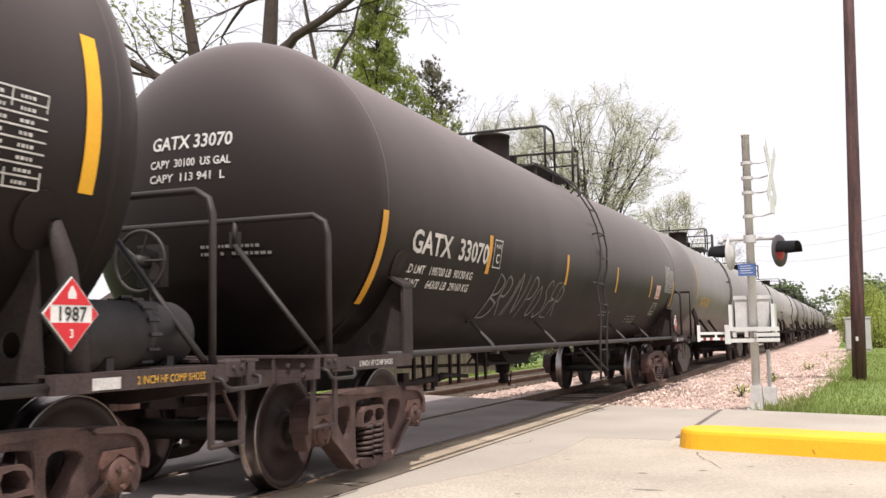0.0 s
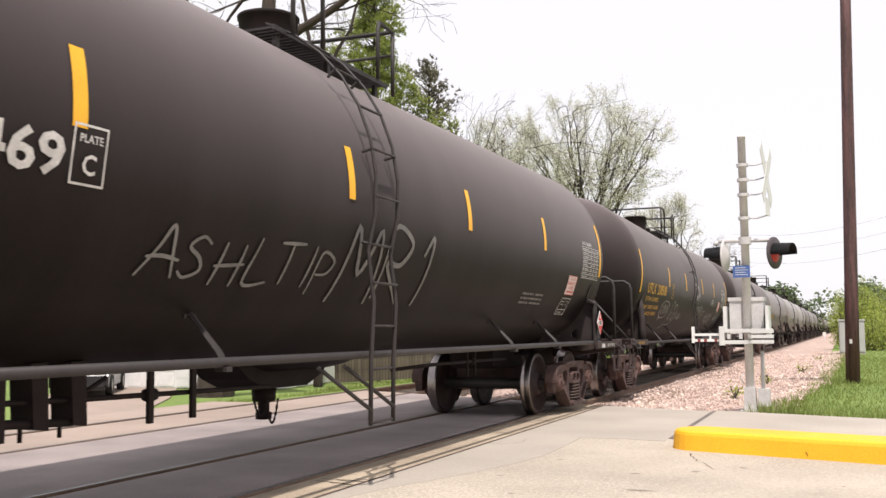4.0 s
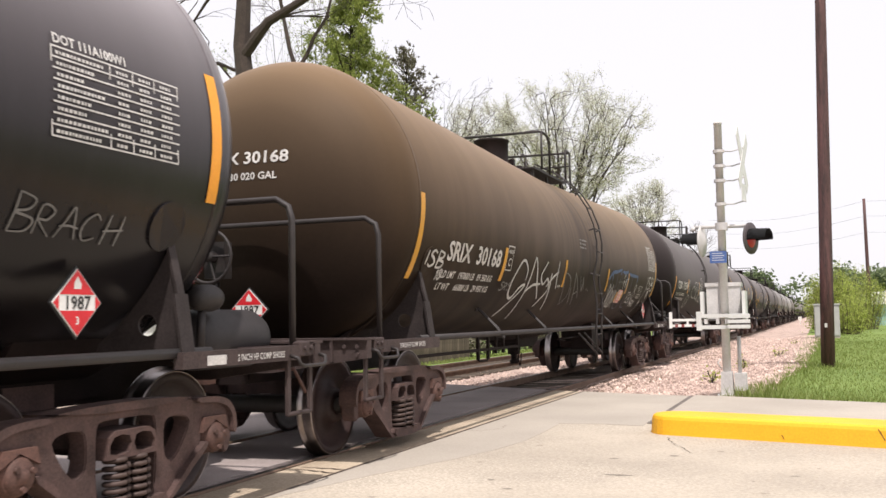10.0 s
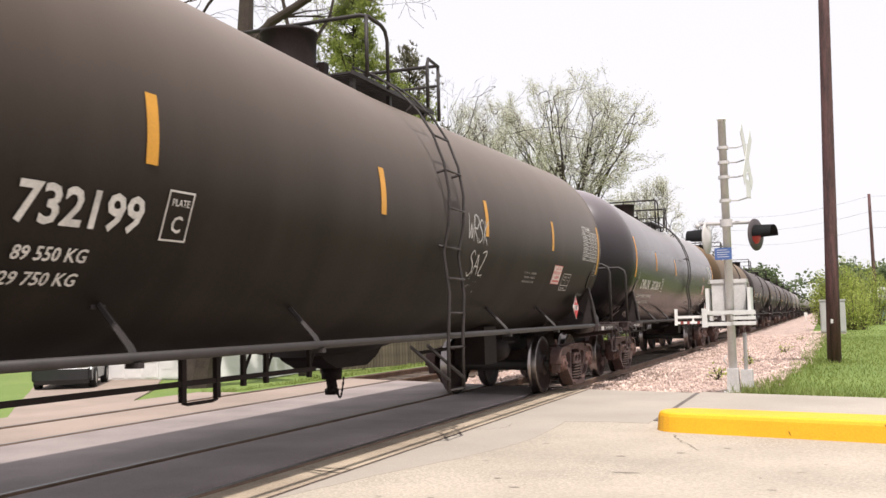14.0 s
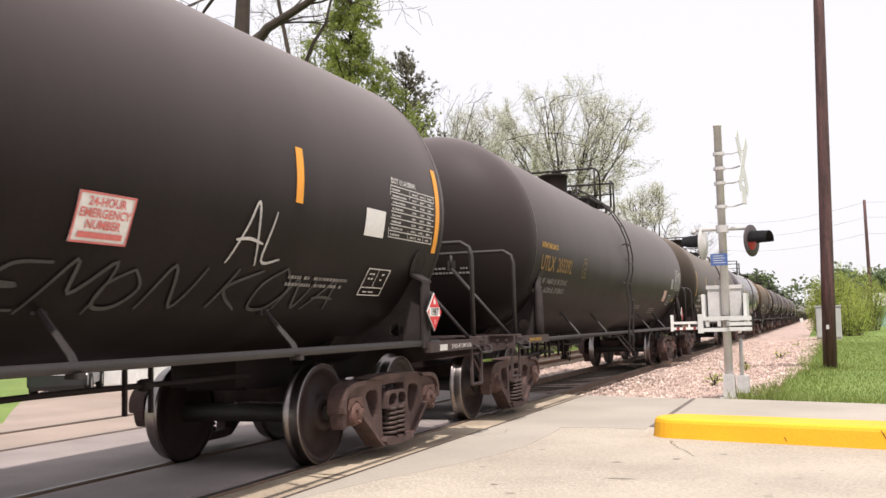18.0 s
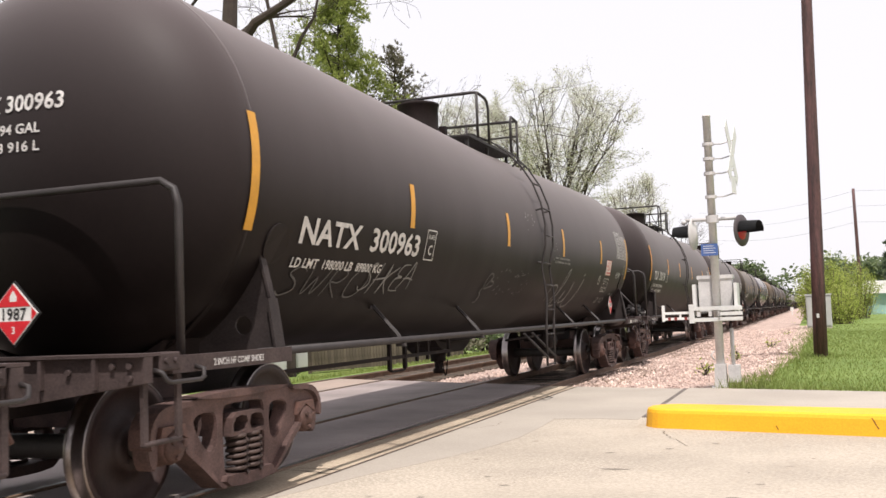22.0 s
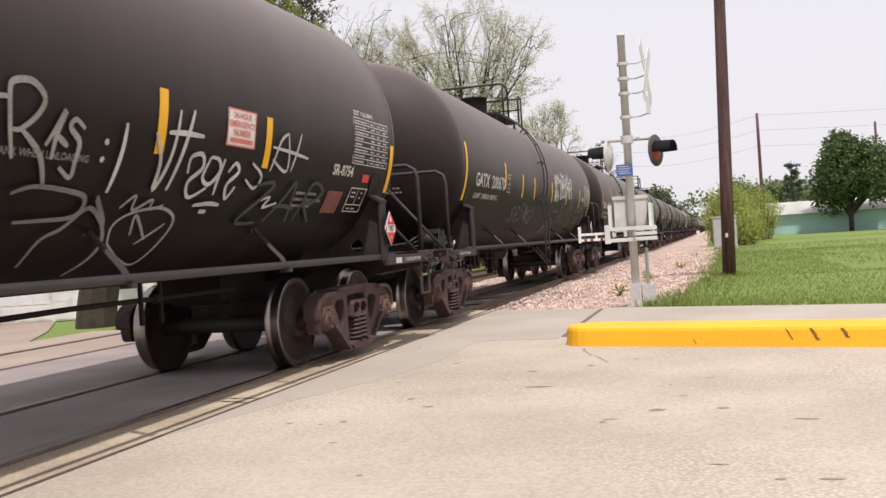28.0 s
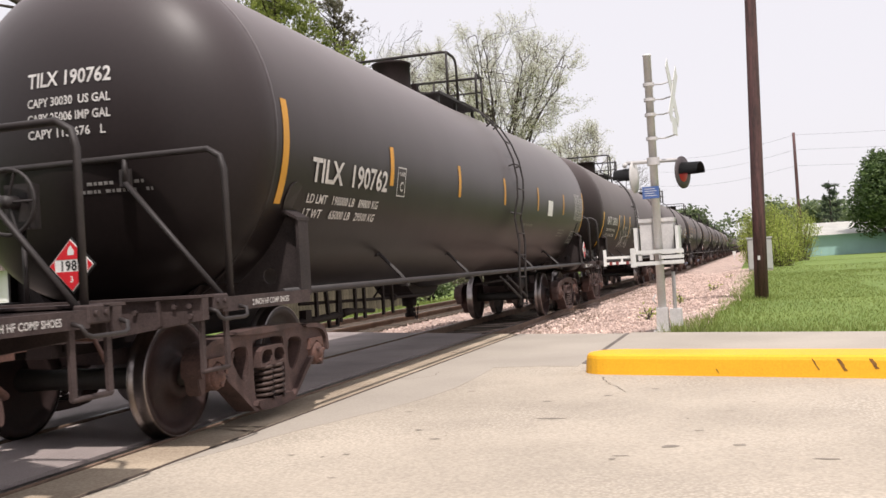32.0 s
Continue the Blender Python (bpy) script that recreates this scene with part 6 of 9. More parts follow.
GRAF_NAMES = [[(0.40, 1.00), (0.33, 0.88), (0.40, 0.79), (0.46, 0.88), (0.40, 1.00)], [(0.09, 0.65), (0.00, 0.46), (0.09, 0.37), (0.19, 0.46), (0.15, 0.23), (0.05, 0.19), (0.13, 0.42)], [(0.19, 0.49), (0.28, 0.60), (0.26, 0.46), (0.19, 0.32), (0.31, 0.37)], [(0.35, 0.42), (0.40, 0.72), (0.50, 0.58), (0.41, 0.39), (0.35, 0.42)], [(0.32, 0.51), (0.53, 0.56)], [(0.53, 0.28), (0.58, 0.65), (0.65, 0.30), (0.67, 0.51)], [(0.79, 0.39), (0.69, 0.28), (0.79, 0.23), (0.68, 0.14), (0.81, 0.09)], [(0.90, 0.35), (0.82, 0.21), (1.00, 0.14), (0.94, 0.07)], [(0.42, 0.14), (0.47, 0.21), (0.47, 0.12), (0.44, 0.07)], [(0.44, 0.02), (0.46, 0.00)]]
GRAF_STAR = [[(0.08, 0.78), (0.00, 0.70), (0.11, 0.56), (0.09, 0.42), (0.00, 0.42)], [(0.10, 0.73), (0.18, 0.34), (0.23, 0.48), (0.20, 0.70)], [(0.35, 0.70), (0.25, 0.59), (0.33, 0.53), (0.28, 0.42), (0.42, 0.42)], [(0.53, 0.00), (0.51, 0.48), (0.54, 0.64), (0.67, 0.00)], [(0.54, 0.64), (0.70, 1.00), (0.87, 0.64), (1.00, 0.70)], [(0.71, 0.23), (0.91, 0.84), (0.97, 0.67), (0.71, 0.53)]]
GRAF_SUZY = [[(0.00, 0.47), (0.03, 0.75), (0.13, 0.87), (0.17, 0.73), (0.17, 0.33), (0.11, 0.18), (0.07, 0.30), (0.09, 0.45)], [(0.18, 0.08), (0.19, 0.00)], [(0.17, 0.89), (0.18, 0.52), (0.20, 0.77), (0.24, 0.84), (0.32, 0.38), (0.38, 0.13)], [(0.33, 0.87), (0.38, 0.80), (0.34, 0.52), (0.49, 0.52)], [(0.52, 0.82), (0.45, 1.00), (0.39, 0.84), (0.50, 0.61), (0.56, 0.89), (0.59, 0.47), (0.59, 0.18)], [(0.46, 0.00), (0.53, 0.13), (0.59, 0.47)], [(0.70, 0.68), (0.83, 0.61), (0.78, 0.40), (0.72, 0.15)], [(0.97, 0.66), (1.00, 0.66)]]


def flecks(n, seed):
    """Short broken marks of worn paint."""
    rnd = random.Random(seed)
    out = []
    for _ in range(n):
        x, y, a, ln = rnd.random(), rnd.random(), rnd.uniform(0.3, 1.6), rnd.uniform(0.02, 0.07)
        out.append([(x, y), (x + ln * 0.5 * math.cos(a), y + ln * math.sin(a)), (x + ln * math.cos(a), y + 1.8 * ln * math.sin(a))])
    return out


OFFSET = [-0.02, 0.1, 0.15, 0.25, 0.25, 0.3, 0.26, -0.08, -0.24, -0.2, -0.22, -0.06, 0.15, 0.4, 0.4]


def place(k):
    return START - PITCH * k + (OFFSET[k] if k >= 0 else 0.0)


TRUCKS = {-1: -7.0, 1: 6.98}


def tank_car(k, spec):
    """A detailed tank car with running gear, platforms, ladder, lettering and decals."""
    rnd = random.Random(100 + k)
    car = thing("tank_car", spec["label"], "tank car", pose(TRACK, place(k), 0), "tank cars of the train")
    body = spec["paint"]
    DIP[0] = spec.get("dip", 0.09)
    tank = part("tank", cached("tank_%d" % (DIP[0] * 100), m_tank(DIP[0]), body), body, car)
    for y in (-HALF, HALF):
        part("seam", cached("seam", m_seam, body), body, tank, "", pose(0, y, 0))
    for m in (None, Matrix.Diagonal((1, -1, 1, 1)), MIRROR, MIRROR @ Matrix.Diagonal((1, -1, 1, 1))):
        part("doubler_plate", cached("doubler_" + body.name, m_pad, body), body, tank, "", m)
    sz = spec.get("sill", SILL_Z)
    for m in (None, MIRROR):
        part("side_sill", cached("side_sill_%d" % (sz * 1000), m_sill(sz), M_PIPE), M_PIPE, car, "", m)
    for y in spec.get("braces", (-4.75, -2.6, 2.2, 4.5)):
        part("sill_brace", cached("sill_brace_%d" % (sz * 1000), m_brace(sz), M_RAIL_T), M_RAIL_T, car, "", pose(0, y, 0))
    rails = spec.get("rails", (-8.26, 8.45))
    trucks = dict(zip((-1, 1), spec.get("trucks", (TRUCKS[-1], TRUCKS[1]))))
    for m, near in ((None, False), (MIRROR, True)):
        add(car, "end_platform", m_deck, M_DECK, m)
        add(car, "end_sill", m_endsill, M_DECK, m)
        add(car, "draft_sill", m_draft, M_UNDER, m)
        add(car, "end_handrail", m_railing, M_RAIL_T, (m or pose(0, 0, 0)) @ pose(0, (-rails[0] if near else rails[1]) - 8.42, 0))
        if spec.get("post") != "gusset":
            for turn_x in (pose(0, 0, 0), Matrix.Diagonal((-1, 1, 1, 1))):
                add(car, "handrail_brace", m_rail_brace, M_RAIL_T, (m or pose(0, 0, 0)) @ pose(0, (-rails[0] if near else rails[1]) - 8.42, 0) @ turn_x)
        gap = (place(k) - place(k + 1) if near else place(k - 1) - place(k)) - PITCH if 0 < k < 14 else 0.0
        add(car, "coupler", m_coupler, M_RUST, (m or pose(0, 0, 0)) @ pose(0, gap / 2, 0))
        add(car, "saddle", m_saddle, M_UNDER, m)
    flipy = Matrix.Diagonal((1, -1, 1, 1))
    kind = spec.get("post", "boot")
    posts = {"boot": m_post_boot, "gusset": m_post_gusset, "pipe": m_post_pipe}
    for name, fn, material, dy in (("bolster_post", posts[kind], M_POST, 0.0), ("stirrup_step", m_step, M_DECK, -0.02), ("grab_iron", m_grab, M_RAIL_T, 0.08), ("side_channel", m_channel, M_DECK, 0.0), ("corner_bracket", m_corner, M_DECK, 0.05)):
        key = name + "_" + kind if name == "bolster_post" else name
        for m in (None, flipy @ pose(0, -dy, 0), MIRROR @ pose(0, -dy, 0), MIRROR @ flipy):
            part(name, cached(key, fn, material), material, car, "", m)
    tanks = {"large": ((m_reservoir, "air_reservoir"),), "sunk": ((m_sunk_reservoir, "sunk_reservoir"),), "both": ((m_sunk_reservoir, "sunk_reservoir"), (m_knob, "brake_chamber"))}
    for fn, name in tanks.get(spec.get("reservoir", "none"), ()):
        add(car, name, fn, M_PIPE)
    add(car, "hand_brake_wheel", m_brakewheel, M_RAIL_T, MIRROR @ flipy if spec.get("wheel_far") else None)
    if spec.get("valve"):
        add(car, "control_valve", m_valve, M_PIPE)
        add(car, "cock_handle", m_handle, M_STEN, None, "pale cock handle")
        add(car, "air_hose", m_hose, M_PIPE)
    add_ladder(car, spec.get("ladder_y", -0.82 if spec.get("b") else 0.1))
    add(car, "manway", m_manway, M_UNDER, pose(0, 0.35 if spec.get("b") else 0.0, -DIP[0]))
    add(car, "top_fittings", m_fittings, M_UNDER, pose(0, 0, -DIP[0]))
    add(car, "top_walkway", m_walk, M_PIPE, pose(0, -0.7 if spec.get("b") else 0.0, -DIP[0]))
    add(car, "top_handrail", m_toprail, M_RAIL_T, pose(0, -0.7 if spec.get("b") else 0.0, -DIP[0]))
    add(car, "pull_rod", m_pullrod, M_UNDER)
    add(car, "brake_pipe", m_brakepipe, M_UNDER)
    if kind == "gusset":
        add(car, "flat_rod", m_longrod, M_UNDER)
        add(car, "frame_hanger", m_frame_hanger, M_UNDER, pose(0, -2.95, 0))
        for y in (-2.35, -2.0, -1.25):
            add(car, "knee_hanger", m_knee_hanger, M_UNDER, pose(0, y, 0))
    else:
        add(car, "brake_rod", m_brakerod, M_UNDER)
        add(car, "control_rod", m_controlrod, M_UNDER)
        add(car, "rod_hanger", m_hanger, M_UNDER, pose(0, -4.55, 0))
        for y in (-3.88, -2.58, -2.1) if spec.get("b") else (-4.96, -4.34, -3.90, -3.62, -3.0, -2.67):
            add(car, "hanger_strap", m_strap, M_UNDER, pose(0, y, 0))
        if spec.get("b"):
            for y in (-3.62, -3.30):
                add(car, "cylinder_bracket", m_cylbracket, M_UNDER, pose(0, y, 0))
    add(car, "far_rod", m_farrod, M_UNDER)
    for y in (3.62, 3.90):
        add(car, "far_hanger", m_far_hanger, M_UNDER, pose(0, y, 0))
    add(car, "bottom_outlet", m_outlet, M_UNDER, pose(0, rnd.uniform(-0.3, 0.6), 0))
    if spec.get("box"):
        add(car, "valve_box", lambda bm: box(bm, 0.45, 0.88, 3.0, 3.5, 0.62, 1.12), M_UNDER)
    shift_y = rnd.uniform(-0.6, 0.4)
    if not spec.get("b"):
        add(car, "brake_cylinder", m_cylinder, M_UNDER, pose(0, shift_y, 0))
    wheels = []
    for s in (-1, 1):
        add(car, "truck_bolster", m_bolster, M_SIDE, pose(0, trucks[s], 0))
        for m in (pose(0, trucks[s], 0), pose(0, trucks[s], 0) @ MIRROR):
            f = add(car, "side_frame", m_sideframe, M_SIDE, m)
            for y in (-0.085, 0.10):
                part("spring", cached("spring", m_spring, M_SPRING), M_SPRING, f, "", pose(0, y, 0))
            for y in (-0.889, 0.889):
                part("bearing", cached("bearing", m_bearing, M_RUST), M_RUST, f, "", pose(0, y, 0))
                capm = spec.get("caps", M_RUST)
                part("bearing_cap", cached("bearing_cap", m_cap, capm), capm, f, "blue-painted bearing cap" if capm is not M_RUST else "", pose(0, y, 0))
        for a in (-0.889, 0.889):
            ax = add(car, "wheelset", m_axle, M_AXLE, pose(0, trucks[s] + a, 0.457))
            for m in (None, MIRROR):
                part("wheel", cached("wheel", m_wheel, M_WHEEL), M_WHEEL, ax, "", m)
                part("tread", cached("tread", m_tread, M_TREAD), M_TREAD, ax, "polished steel tread", m)
            wheels.append((ax, trucks[s] + a))
    # yellow reflective stripes
    yel = spec.get("yellow", M_YEL)
    if spec.get("stripes", True):
        tall, mid = spec.get("tall", (2.02, 2.98)), spec.get("mid", (2.2, 2.62))
        rows = [(y, *(tall if y < 0 else spec.get("tall_far", tall))) for y in spec.get("ends", (-7.34, 7.27))]
        rows += [(q if isinstance(q, tuple) else (q, *mid)) for q in spec.get("short", (-4.6, -1.75, 1.5, 4.5))]
        for y, z0, z1 in rows:
            bm = bmesh.new()
            v0, v1 = (RAD * math.asin((z - AXIS_Z) / RAD) for z in (z0, z1))
            patch(bm, y - 0.053, y + 0.053, v0, v1, AXIS_Z, 0.006, 10)
            part("reflective_stripe", bm, yel, tank, "yellow reflective stripe")
    # lettering
    ink = spec.get("ink", M_STEN)
    mz, my = spec.get("mark_z", 2.01), spec.get("mark_y", -6.85)
    if spec.get("mark"):
        w = letters(spec["mark"].replace(" ", "  "), 0.33, bold=0.023, width=spec.get("mark_w", 2.05), cap=0.215)
        for i, word in enumerate(split_words(w, 0.075)):
            sheet_part("car_number" if i else "reporting_mark", [word], side(w, my, mz), ink, tank, "stencilled car number" if i else "stencilled reporting mark")
        if spec.get("upper"):
            w = letters(spec["upper"], 0.11, width=0.90)
            sheet_part("owner_stencil", [w], side(w, my - 0.04, mz + 0.31), M_STENY, tank)
        if spec.get("slogan"):
            w = letters(spec["slogan"], 0.13)
            sheet_part("slogan", [w], side(w, my - 0.02, mz - 0.155), ink, tank)
        sm = spec.get("small", M_STEND if spec.get("faded") else ink)
        for i, line in enumerate(spec.get("weights", ())):
            w = letters(line, 0.118, width=spec.get("line_w", 1.66))
            for word in split_words(w, 0.032):
                sheet_part("weight_stencil", [word], side(w, my + spec.get("line_dx", 0.0), mz - 0.185 - 0.125 * i - (0.125 if spec.get("slogan") else 0)), sm, tank)
        # plate box
        t = 0.018
        ex = my + spec.get("plate_dx", 2.35)
        t = 0.013
        fr = rects([(0, 0, 0.25, t), (0, 0.32 - t, 0.25, 0.32), (0, t, t, 0.32 - t), (0.25 - t, t, 0.25, 0.32 - t)])
        wa = shift(letters("PLATE", 0.062, "CENTER"), 0.125, 0.225)
        wb = shift(letters("C", 0.15, "CENTER"), 0.125, 0.06)
        sheet_part("plate_box", [fr, wa, wb], side(fr, ex, mz - 0.03), ink, tank, "small stencilled box reading plate C")
        # the same mark and the capacities on the near head
        hx, hz, hw = (spec.get("head", (-0.4, 2.78)) + (0.86,))[:3]
        rows = [(spec["mark"], 0.165, 0.0)] + [(s, 0.098, -0.16 - 0.125 * i) for i, s in enumerate(spec.get("capy", ()))]
        for s, size, dz in rows:
            w = letters(s, size, width=hw if size > 0.15 else hw * min(1.0, len(s) / 17), bold=0.020)
            sheet_part("head_stencil", [w], (lambda dz: lambda p: on_head(hx + p.x, hz + dz + p.y, 0.008))(dz), ink, tank)
    if kind != "gusset":
        w = bars(2, 0.62, 0.026, 0.035, rnd)
        sheet_part("head_notice", [w], lambda p: on_head(0.15 + p.x, 1.98 + p.y, 0.008), M_STEND, tank)
    # white specification table by the far stripe
    tw, th, n = 1.04, 0.47, 8
    t = 0.0095
    fr = [(0, i * th / n, tw, i * th / n + t) for i in range(n + 1)] + [(x, 0, x + t, th + t) for x in (0.0, 0.44, 0.63, 0.82, tw)]
    cells = []
    for i in range(n):
        z0 = i * th / n + 0.022
        for x, e in ((0.03, rnd.uniform(0.20, 0.40)), (0.49, 0.58), (0.68, 0.77), (0.87, 0.96)):
            while x < e:
                w = rnd.uniform(0.010, 0.026)
                cells.append((x, z0, x + w, z0 + 0.018))
                x += w + 0.009
    a, b = rects(fr), rects(cells)
    tz = spec.get("table_z", 2.05)
    ty = spec.get("table_y", 6.12)
    sheet_part("data_table", [a, b], side(a, ty, tz), M_STEN, tank, "white stencilled test-data table of unreadable print")
    w = letters("DOT 111A100W1", 0.075, bold=0.03)
    for word in split_words(w, 0.02):
        sheet_part("table_title", [word], side(w, ty + spec.get("title_dx", 0.02), tz + 0.495), M_STEN, tank)
    # emergency decal: faded red panel with print bars
    if spec.get("decal", True):
        dy, dz = spec.get("decal_at", (5.2, 1.88))
        bm = bmesh.new()
        patch(bm, dy, dy + 0.46, 0, 0.29, dz, 0.006, 3)
        de = part("decal", bm, M_WHITE, tank, "white and red emergency decal")
        q = rects([(0.0, 0.0, 0.46, 0.012), (0.0, 0.278, 0.46, 0.29), (0.0, 0.012, 0.014, 0.278), (0.446, 0.012, 0.46, 0.278), (0.05, 0.03, 0.41, 0.065)])
        words = [shift(letters(wd, 0.072, "CENTER", 1.0, 0.02), 0.23, v) for wd, v in (("24-HOUR", 0.215), ("EMERGENCY", 0.15), ("NUMBER", 0.085))]
        sheet_part("decal_print", [q] + words, side(q, dy, dz, 0.013), M_PINK, de)
    oy, oz = spec.get("box_at", (5.2, 1.56))
    t = 0.016
    fr = rects([(a, b * 0.66, c, d * 0.66) for a, b, c, d in ((0, 0, 0.46, t), (0, 0.40, 0.46, 0.40 + t), (0, 0, t, 0.4), (0.46, 0, 0.46 + t, 0.4 + t), (0.22, 0.13, 0.23, 0.4), (0, 0.12, 0.46, 0.12 + t), (0.06, 0.32, 0.10, 0.345), (0.12, 0.32, 0.16, 0.345), (0.06, 0.25, 0.10, 0.275), (0.12, 0.25, 0.16, 0.275), (0.32, 0.32, 0.37, 0.345), (0.31, 0.24, 0.35, 0.265), (0.08, 0.05, 0.16, 0.07), (0.20, 0.05, 0.30, 0.07))])
    sheet_part("qualification_box", [fr], side(fr, oy, oz), M_STEN, tank, "white stencilled two-part box")
    for y, z, wdt, rows in spec.get("notes", ((0.9, 1.55, 0.8, 2), (3.2, 1.5, 0.9, 3))):
        w = bars(rows, wdt, 0.028, 0.035, rnd, 0.12)
        sheet_part("small_print", [w], side(w, y, z), M_STEND, tank, "small unreadable stencilled print")
    for text, y, z, size in spec.get("texts", ()):
        w = letters(text, size)
        sheet_part("notice", [w], side(w, y, z), M_STEND, tank, "small stencilled notice")
    if spec.get("code"):
        w = letters(spec["code"], 0.15, width=0.54, bold=0.026)
        sheet_part("stencilled_code", [w], side(w, *spec.get("code_at", (5.54, 2.10))), M_STEN, tank, "white stencilled code")
    w = letters("2 INCH HF COMP SHOES", 0.062, width=0.60)
    for y in (7.56, -7.98):
        sheet_part("shoe_stencil", [w], (lambda y: lambda p: (1.546, y + p.x, 0.995 + p.y))(y), spec.get("shoe", M_STEN), car)
    q = rects([(0, 0, 0.21, 0.062)])
    sheet_part("bar_code_plate", [q], lambda p: (1.546, 7.22 + p.x, 0.98 + p.y), M_STEN, car, "small pale metal plate")
    # placards
    diamond(car, spec.get("placard", (1.56, 7.05, 1.37)), 0.0)
    if spec.get("end_placard"):
        diamond(car, (spec["end_placard"], -8.70, 1.36), radians(-90))
    # spray paint
    for j, g in enumerate(spec.get("spray", ())):
        lines, y, z, w, material = g
        s = stroke_sheet(lines, w)
        sheet_part("graffiti", [s], side(s, y, z, 0.010 + 0.002 * j), material, tank, "spray-painted scrawl")
    return car, wheels


